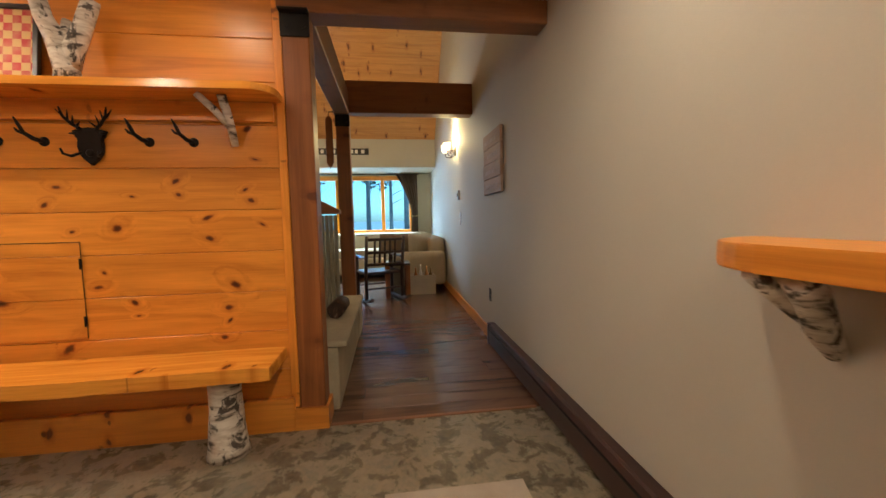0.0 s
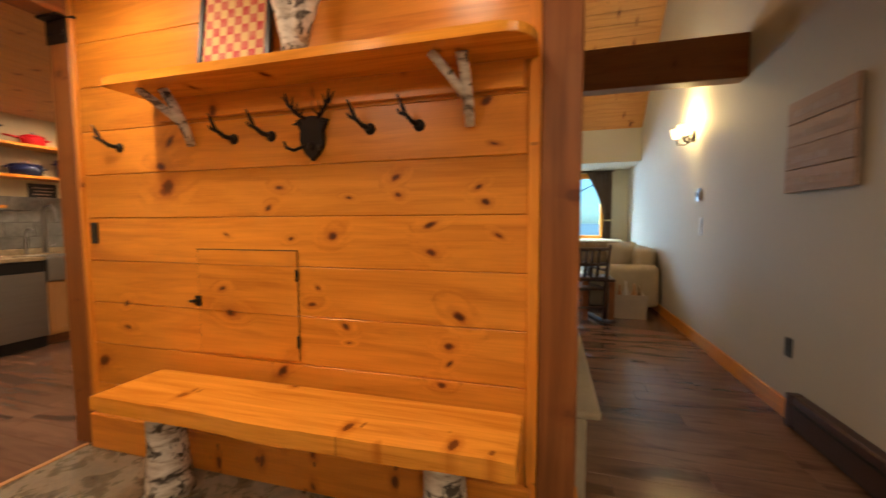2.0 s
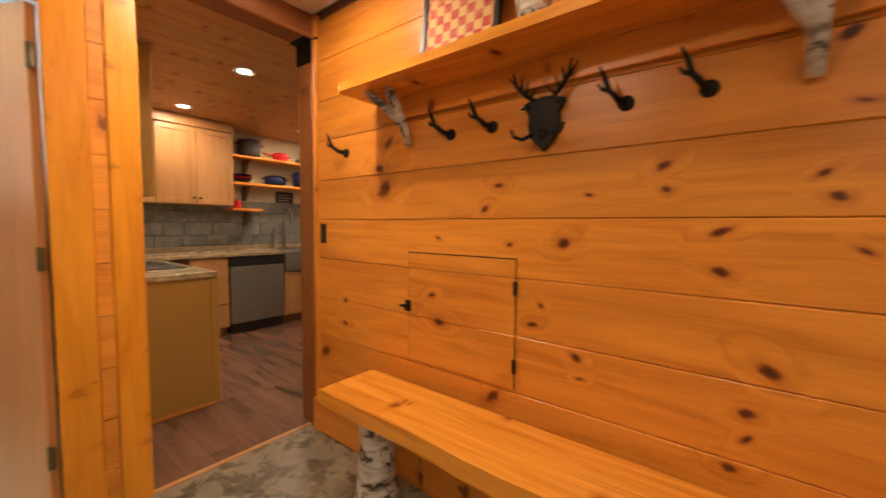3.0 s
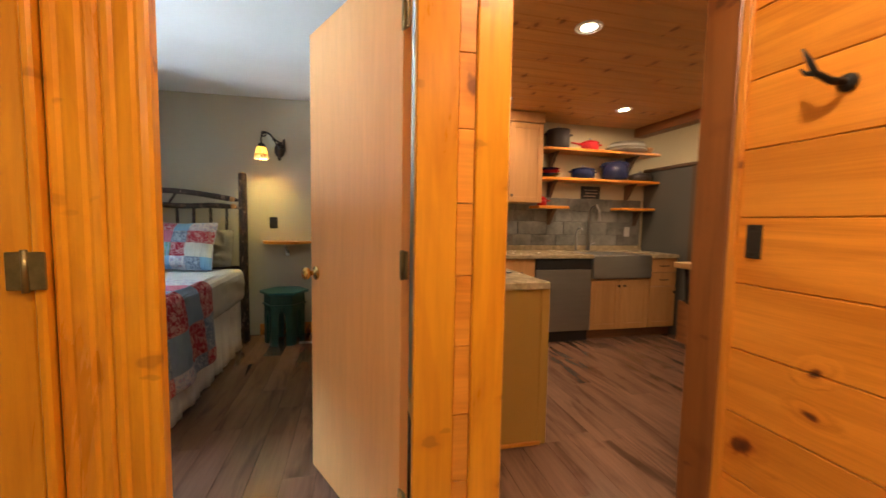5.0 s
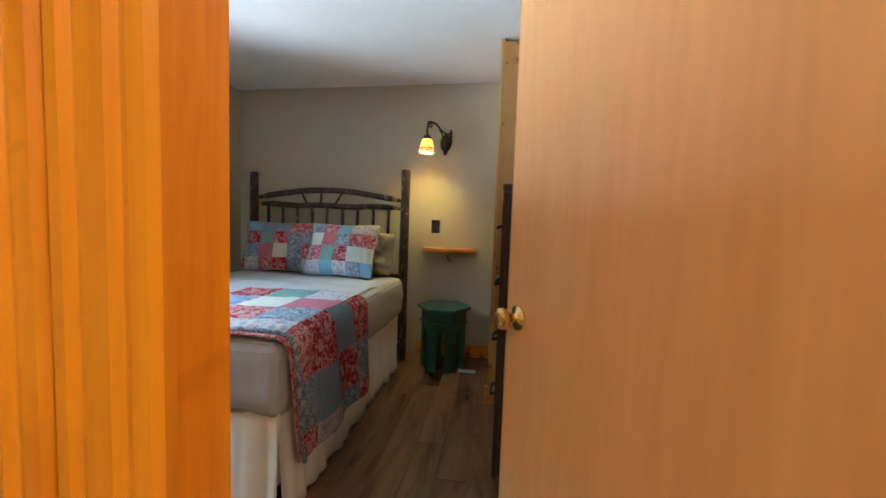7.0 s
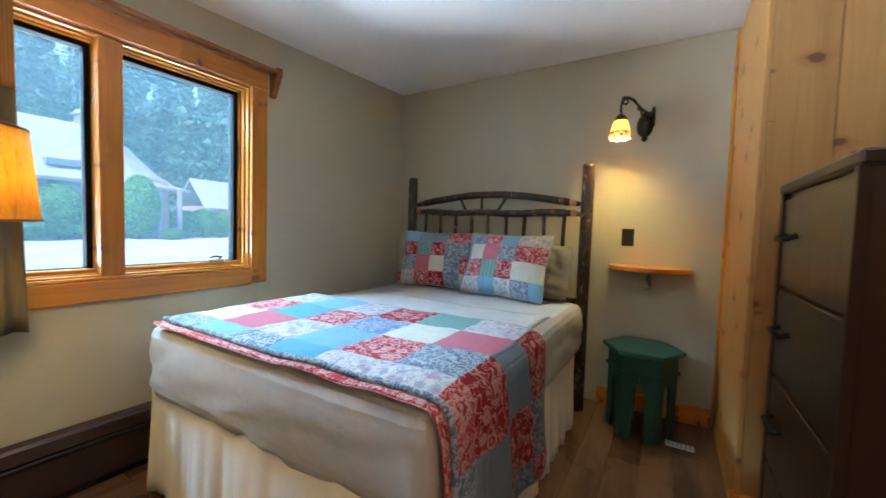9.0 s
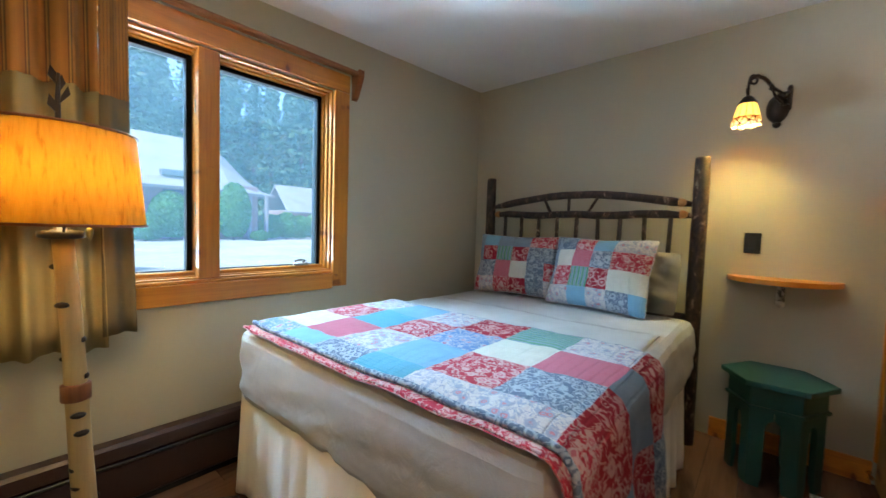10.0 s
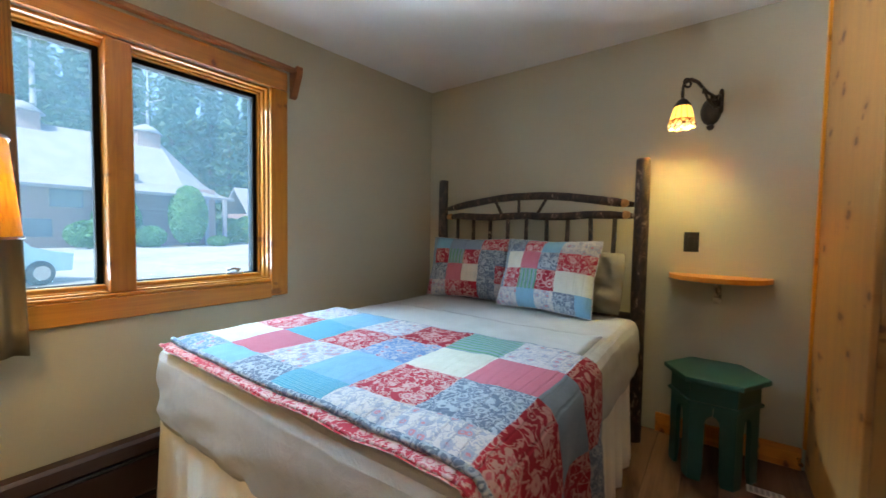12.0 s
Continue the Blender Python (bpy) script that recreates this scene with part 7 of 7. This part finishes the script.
for x, y, z, t, key, lab in ((0.45, 6.75, 0.56, 30, "sofa", "plump cream throw cushion on the sofa"), (0.20, 6.85, 0.56, 10, "cushion", "brown throw cushion on the sofa"), (-0.02, 6.95, 0.56, -15, "cushion", "brown throw cushion on the sofa"), (0.42, 7.5, 0.56, 60, "sofa", "plump cream throw cushion on the sofa")):
    c = thing("throw_cushion", (x, y, z), lab, "cushion", "sofa cushions", t)
    bm = sheet(12, 12, lambda u, v: (0.24 * (2 * u - 1), -0.10 * max(0, (1 - abs(2 * u - 1) ** 3) * (1 - abs(2 * v - 1) ** 3)) ** 0.6, 0.36 * v))
    g2 = sheet(12, 12, lambda u, v: (0.24 * (2 * u - 1), 0.10 * max(0, (1 - abs(2 * u - 1) ** 3) * (1 - abs(2 * v - 1) ** 3)) ** 0.6, 0.36 * v))
    part("front", bm, M[key], c)
    part("back", g2, M[key], c)

M["dark_log"] = wood("dark_log", (0.05, 0.024, 0.013), (0.025, 0.012, 0.008), 2, 0.0, rough=0.4)


def rocking_chair():
    c = thing("rocking_chair", (-0.24, 5.72, 0), "dark rustic log rocking chair with slatted back", "chair", turn=200)
    part("seat", box((-0.28, -0.23, 0.40), (0.28, 0.23, 0.44), 0.015, 2), M["dark_log"], c)
    for x in (-0.27, 0.27):
        part("back_post", tube([(x, 0.22, 0.05), (x, 0.23, 0.45), (x, 0.32, 0.95)], [0.026, 0.025, 0.020], 10, 0.1, 1), M["dark_log"], c)
        part("front_leg", tube([(x, -0.21, 0.05), (x, -0.21, 0.64)], [0.025, 0.022], 10, 0.1, 2), M["dark_log"], c)
        part("armrest", box((x - 0.04, -0.27, 0.635), (x + 0.04, 0.25, 0.66), 0.010), M["dark_log"], c)
        part("rocker", tube([(x, -0.42, 0.07), (x, -0.2, 0.03), (x, 0.1, 0.024), (x, 0.35, 0.05), (x, 0.5, 0.10)], 0.024, 8), M["dark_log"], c)
    for z in (0.55, 0.72, 0.90):
        part("back_rail", tube([(-0.27, 0.25 + 0.12 * (z - 0.5), z), (0.27, 0.25 + 0.12 * (z - 0.5), z)], 0.022, 8), M["dark_log"], c)
    for i in range(5):
        x = -0.15 + 0.075 * i
        part("back_slat", tube([(x, 0.25, 0.55), (x, 0.305, 0.90)], 0.017, 8), M["dark_log"], c)
    for y in (-0.21, 0.225):
        part("stretcher", tube([(-0.27, y, 0.2), (0.27, y, 0.2)], 0.014, 8), M["dark_log"], c)


rocking_chair()
et = thing("end_table", (0.06, 5.95, 0), "small dark wooden end table", "table")
part("tabletop", box((-0.22, -0.25, 0.49), (0.16, 0.25, 0.52), 0.006), M["dark_log"], et)
for x in (-0.18, 0.12):
    for y in (-0.21, 0.21):
        part("leg", box((x - 0.035, y - 0.035, 0.0), (x + 0.035, y + 0.035, 0.489), 0.004), M["timber_z"], et)
bx = thing("storage_box", (0.42, 6.06, 0), "cream cardboard box holding odds and ends", "box")
M["carton"] = plain("carton", (0.48, 0.42, 0.33), 0.85, 0, 0.08, 6, 0.2)
part("box_body", boxes(((-0.20, -0.13, 0.0), (0.20, -0.12, 0.28)), ((-0.20, 0.12, 0.0), (0.20, 0.13, 0.28)), ((-0.20, -0.12, 0.0), (-0.19, 0.12, 0.28)), ((0.19, -0.12, 0.0), (0.20, 0.12, 0.28)), ((-0.19, -0.12, 0.0), (0.19, 0.12, 0.01))), M["carton"], bx)
for ya, yb in ((-0.14, -0.131), (0.131, 0.14)):
    part("lid_rim", box((-0.21, ya, 0.24), (0.21, yb, 0.30)), M["carton"], bx)
for k, (x, y, r, h, key) in enumerate(((-0.1, -0.02, 0.03, 0.40, "timber_z"), (-0.02, 0.03, 0.028, 0.44, "white_plastic"), (0.07, -0.03, 0.035, 0.42, "maple"), (0.14, 0.02, 0.03, 0.39, "cushion"))):
    b = thing("bottle", (0.42 + x, 6.06 + y, 0.011), "bottle standing in the cardboard box", "bottle", "bottles in the box")
    part("bottle_body", lathe([(r, 0.0), (r, h * 0.7), (r * 0.4, h * 0.82), (r * 0.4, h)], 14), M[key], b)

# ---- recessed lights ----
M["lens"] = glow("light_lens", (1.0, 0.86, 0.66), 14.0)
# The last fixture only goes with the added entry lamp behind the start.
for x, y, z in ((-3.95, 2.26, Z_KIT), (-5.29, 2.28, Z_KIT), (-5.28, 3.55, Z_KIT), (-3.95, 3.55, Z_KIT), (-2.42, 1.62, Z_ENTRY), (-0.95, 1.62, Z_ENTRY), (0.30, 1.02, Z_ENTRY), (-1.9, 0.35, Z_ENTRY), (0.30, -0.9, Z_ENTRY)):
    r = thing("recessed_light", (x, y, z - 0.002), "round white recessed ceiling light, lit", "ceiling light", "recessed lights")
    part("trim_ring", tube([(0.072 * math.cos(a), 0.072 * math.sin(a), -0.002) for a in [2 * math.pi * k / 28 for k in range(29)]], 0.006, 8), M["white_plastic"], r)
    part("reflector", lathe([(0.068, -0.001), (0.044, -0.002)], 24, None, cap=False), M["white_plastic"], r)
    part("lens", lathe([(0.044, -0.0015), (0.042, -0.004), (0.02, -0.005)], 24), M["lens"], r)

# ---- kitchen shelves and ware ----
def wall_board(y0, y1, z, depth, label, knees):
    s = thing("floating_shelf", (KX + 0.001, (y0 + y1) / 2, z), label, "shelf", "kitchen shelves")
    w = (y1 - y0) / 2
    part("board", box((0.0, -w, -0.028), (depth, w, 0.0), 0.004), M["pine_y"], s)
    for y in knees:
        part("bracket", prism([(0.0, -0.03), (depth * 0.7, -0.03), (depth * 0.45, -0.07), (0.04, -0.20), (0.0, -0.22)], y - (y0 + y1) / 2 - 0.02, y - (y0 + y1) / 2 + 0.02, 1, 0.003), M["old_timber"], s)


wall_board(2.89, 4.39, 2.03, 0.26, "long amber pine kitchen wall shelf", (3.12, 4.14))
wall_board(2.89, 4.39, 1.71, 0.26, "long amber pine kitchen wall shelf", (3.12, 4.14))
wall_board(2.875, 3.24, 1.40, 0.26, "short amber pine kitchen wall shelf", (3.12,))
wall_board(3.93, 4.38, 1.40, 0.22, "short amber pine kitchen wall shelf", (4.26,))

M["red_enamel"] = plain("red_enamel", (0.50, 0.02, 0.025), 0.2, 0, 0.1, 8, 0.02)
M["blue_enamel"] = plain("blue_enamel", (0.012, 0.018, 0.06), 0.18, 0, 0.1, 8, 0.02)
M["stoneware"] = plain("stoneware", (0.30, 0.26, 0.20), 0.5, 0, 0.2, 12, 0.1)
M["cast"] = plain("cast_grey", (0.05, 0.038, 0.035), 0.5, 0.2, 0.2, 12, 0.2)


def pot(name, y, z, r, h, key, label, lid=True, handle=False, cat="pot"):
    p = thing(name, (KX + 0.14, y, z), label, cat)
    part("pot_body", lathe([(r * 0.85, 0.0), (r, h * 0.15), (r, h), (r * 0.94, h), (r * 0.9, h * 0.2), (0.01, h * 0.12)], 22), M[key], p)
    if lid:
        d = part("lid", lathe([(r * 1.02, h), (r * 1.0, h + 0.012), (r * 0.5, h + 0.03), (0.012, h + 0.035)], 22), M[key], p)
        part("lid_knob", lathe([(0.006, h + 0.034), (0.016, h + 0.045), (0.014, h + 0.056), (0.004, h + 0.06)], 12), M["steel"], d)
    for s in (-1, 1):
        part("grip", tube([(0.03, s * r, h * 0.8), (0.03, s * (r + 0.03), h * 0.82), (-0.03, s * (r + 0.03), h * 0.82), (-0.03, s * r, h * 0.8)], 0.008, 8), M[key], p)
    if handle:
        part("long_handle", tube([(0.0, -r, h * 0.8), (0.0, -r - 0.14, h * 0.95)], [0.012, 0.009], 8), M[key], p)


pot("stew_pot", 3.14, 2.03, 0.125, 0.19, "cast", "dark grey lidded pot on the top shelf")
pot("saucepan", 3.54, 2.03, 0.095, 0.085, "red_enamel", "red enamel saucepan on the top shelf", True, True)
pot("casserole", 3.46, 1.71, 0.13, 0.10, "blue_enamel", "dark blue enamel casserole on the shelf")
pot("dutch_oven", 3.88, 1.71, 0.15, 0.19, "blue_enamel", "large dark blue enamel dutch oven")
pot("skillet_pot", 4.22, 1.71, 0.12, 0.07, "cast", "black cast iron pan on the shelf")
pot("small_pot", 2.97, 1.40, 0.05, 0.07, "red_enamel", "small red enamel pot with lid")
for k in range(4):
    b = thing("plate", (KX + 0.14, 3.99 + 0.01 * k, 2.03 + 0.03 * k), "pale stoneware platter in a stack", "plate", "stacked platters")
    part("dish", lathe([(0.10, 0.0), (0.23 - 0.02 * k, 0.022), (0.24 - 0.02 * k, 0.026), (0.10, 0.008)], 26), M["stoneware" if k % 2 else "white_plastic"], b)
for k in range(3):
    b = thing("bowl", (KX + 0.14, 3.04, 1.71 + 0.03 * k), "red and dark enamel bowl in a stack", "bowl", "stacked bowls")
    part("dish", lathe([(0.06, 0.0), (0.12, 0.04), (0.123, 0.042), (0.06, 0.006)], 22), M["red_enamel" if k % 2 else "blue_enamel"], b)
b = thing("basket", (KX + 0.13, 4.29, 2.03), "small tan basket on the top shelf", "basket")
part("basket_body", lathe([(0.06, 0.0), (0.085, 0.07), (0.08, 0.07), (0.055, 0.01)], 18), M["maple"], b)

ks = thing("kitchen_sign", (KX + 0.001, 3.66, 1.55), "small black chalk sign with pale lettering", "sign")
part("board", box((0.0, -0.125, -0.10), (0.015, 0.125, 0.10), 0.003), M["black"], ks)
for k, (a, b2) in enumerate(((-0.09, 0.08), (-0.07, 0.09), (-0.09, 0.06), (-0.05, 0.06))):
    part("letter_bar", box((0.0155, a, 0.05 - 0.035 * k), (0.0165, b2, 0.06 - 0.035 * k)), M["faded_paint"], ks)
plate("kitchen_outlet", (KX + 0.022, 4.17, 1.12), 90, 0.075, 0.115, M["white_plastic"], "white outlet on the stone backsplash", "outlet")

fa = thing("faucet", (KX + 0.10, 3.60, 0.90), "tall brushed steel spring kitchen faucet", "faucet")
part("column", tube([(0, 0, 0), (0, 0, 0.42), (0.04, 0, 0.50), (0.12, 0, 0.52), (0.18, 0, 0.46), (0.19, 0, 0.34)], [0.022, 0.014, 0.012, 0.012, 0.013, 0.016], 12), M["steel"], fa)
part("lever", tube([(0.0, 0.02, 0.06), (0.02, 0.07, 0.09)], [0.008, 0.006], 8), M["steel"], fa)
part("side_spray", tube([(0, -0.16, 0), (0, -0.16, 0.22), (0.06, -0.16, 0.27), (0.12, -0.16, 0.24)], [0.014, 0.009, 0.009, 0.009], 10), M["steel"], fa)

ck_ = thing("cooktop", (-4.45, 1.66, 0.899), "black glass cooktop on the granite counter", "cooktop")
part("glass_top", box((-0.38, -0.22, 0.0), (0.38, 0.22, 0.008), 0.003), M["black"], ck_)
for x, y in ((-0.2, -0.1), (-0.2, 0.1), (0.18, -0.1), (0.18, 0.1)):
    part("burner_ring", lathe([(0.085, 0.0085), (0.08, 0.009)], 24, pose(x, y, 0)), M["cast"], ck_)

# grey enclosure, rough post and wine cooler
M["grey_panel"] = plain("grey_panel", (0.085, 0.08, 0.07), 0.6, 0, 0.06, 3, 0.1)
en = thing("fridge_enclosure", (KX, 4.43, 0), "tall grey painted appliance enclosure", "cabinet")
part("side_panel", box((0.002, -0.03, 0.0), (0.70, 0.0, 1.84), 0.003), M["grey_panel"], en)
part("top_trim", box((0.002, -0.05, 1.841), (1.26, 0.62, 1.875), 0.004), M["old_timber"], en)
part("barn_post", box((0.702, -0.05, 0.0), (0.80, 0.06, 1.84), 0.006), M["old_timber"], en, "rough barnwood post")
part("upper_box", box((0.81, -0.02, 1.60), (1.26, 0.60, 1.84), 0.003), M["maple"], en)
wc = thing("wine_cooler", (KX + 1.03, 4.73, 0), "tall glass-door wine cooler with steel frame", "fridge")
part("cabinet_body", box((-0.22, -0.30, 0.02), (0.22, 0.30, 1.595), 0.004), M["black"], wc)
dfr = bmesh.new()
for lo, hi in (((-0.22, -0.335, 0.05), (-0.175, -0.302, 1.59)), ((0.175, -0.335, 0.05), (0.22, -0.302, 1.59)), ((-0.175, -0.335, 0.05), (0.175, -0.302, 0.11)), ((-0.175, -0.335, 1.53), (0.175, -0.302, 1.59))):
    add_box(dfr, lo, hi, 0.003)
dd = part("door", dfr, M["steel"], wc, "brushed steel door frame")
part("handle", tube([(-0.197, -0.336, 0.9), (-0.197, -0.37, 0.92), (-0.197, -0.37, 1.40), (-0.197, -0.336, 1.42)], 0.009, 10), M["steel"], dd)
for k in range(9):
    part("rack", box((-0.173, -0.312, 0.2 + 0.145 * k), (0.173, -0.303, 0.212 + 0.145 * k), 0.002), M["old_timber"], wc)
part("display", box((-0.02, -0.3375, 1.545), (0.02, -0.3355, 1.565)), glow("blue_led", (0.1, 0.15, 1.0), 2.0), wc)

# industrial cart
M["cart_wood"] = wood("cart_wood", (0.40, 0.24, 0.10), (0.26, 0.14, 0.055), 0, 0.4, rough=0.5)
ca = thing("kitchen_cart", (-4.24, 4.06, 0), "industrial kitchen cart, plank top, iron frame and wheels", "cart")
part("top", box((-0.42, -0.42, 0.845), (0.85, 0.42, 0.895), 0.006), M["cart_wood"], ca)
for x in (-0.33, 0.72):
    part("frame_leg", tube([(x - 0.03, -0.34, 0.845), (x, -0.34, 0.55), (x + 0.10, -0.34, 0.30), (x + 0.14, -0.34, 0.16)], 0.018, 10), M["iron"], ca)
    part("frame_leg", tube([(x - 0.03, 0.34, 0.845), (x, 0.34, 0.55), (x + 0.10, 0.34, 0.30), (x + 0.14, 0.34, 0.16)], 0.018, 10), M["iron"], ca)
part("lower_shelf", box((-0.36, -0.36, 0.54), (0.80, 0.36, 0.57), 0.004), M["iron"], ca)
part("side_board", prism([(-0.40, 0.56), (-0.34, 0.56), (0.10, 0.24), (0.75, 0.24), (0.75, 0.16), (-0.40, 0.20)], -0.365, -0.340, 1, 0.003), M["timber_x"], ca)
part("bed_board", box((-0.33, -0.33, 0.17), (0.75, 0.33, 0.20), 0.004), M["cart_wood"], ca)
for x, y in ((-0.10, -0.40), (0.62, -0.40), (-0.10, 0.40), (0.62, 0.40)):
    w = part("wheel", tube([(x + 0.085 * math.cos(a), y, 0.10 + 0.085 * math.sin(a)) for a in [2 * math.pi * k / 20 for k in range(21)]], 0.016, 8), M["iron"], ca)
    sp = lathe([(0.025, -0.025), (0.025, 0.025)], 12, pose(x, y, 0.10, 90))
    for k in range(5):
        a = 2 * math.pi * k / 5
        add_tube(sp, [(x, y, 0.10), (x + 0.08 * math.cos(a), y, 0.10 + 0.08 * math.sin(a))], 0.008, 6)
    part("spokes", sp, M["iron"], w)
part("axle", tube([(-0.10, -0.40, 0.10), (-0.10, 0.40, 0.10)], 0.012, 8), M["iron"], ca)
part("axle", tube([(0.62, -0.40, 0.10), (0.62, 0.40, 0.10)], 0.012, 8), M["iron"], ca)
cb = thing("cutting_board", (-4.19, 3.96, 0.571), "pale wooden cutting board on the cart shelf", "board")
part("slab", box((-0.2, -0.14, 0.0), (0.2, 0.14, 0.03), 0.005), M["maple"], cb)
cb2 = thing("cutting_board", (-4.16, 3.98, 0.602), "small tan wooden board on the cart shelf", "board")
part("slab", box((-0.14, -0.1, 0.0), (0.14, 0.1, 0.025), 0.005), M["pine_x"], cb2)

# stone backsplash
M["stone_tile"] = plain("stone_tile", (0.20, 0.195, 0.175), 0.6, 0, 0.4, 5, 0.5, 0.4, 30)
bs = structure("backsplash", boxes(((KX + 0.001, 1.40, 0.90), (KX + 0.006, 4.365, 1.37))), M["grey_panel"], "grey split stone tile backsplash")
rs_ = random.Random(6)
row = 0
z = 0.955
lip = structure("backsplash_lip", box((KX + 0.007, 1.40, 0.899), (KX + 0.028, 4.365, 0.952), 0.003), M["counter"], "low granite upstand")
while z < 1.36:
    h = 0.15 if row % 2 else 0.125
    y = 1.40
    while y < 4.33:
        w = rs_.uniform(0.18, 0.36)
        w = min(w, 4.36 - y)
        piece("stone", mesh_of("stone", box((0, 0, 0), (0.013 + 0.008 * rs_.random(), w - 0.004, h - 0.004), 0.003), M["stone_tile"]), bs, pose(KX + 0.0055, y, z))
        y += w
    z += h
    row += 1

# ---- floor pieces ----
planks("floor_hall", -2.0, 0.87, 2.2, 8.7, "dark brown wood plank floor")
planks("floor_kitchen", KX, -3.0, 1.37, 7.2, "dark brown wood plank floor")
planks("floor_bedroom", BX, WX - WALL, WY, 1.29, "dark brown wood plank floor")
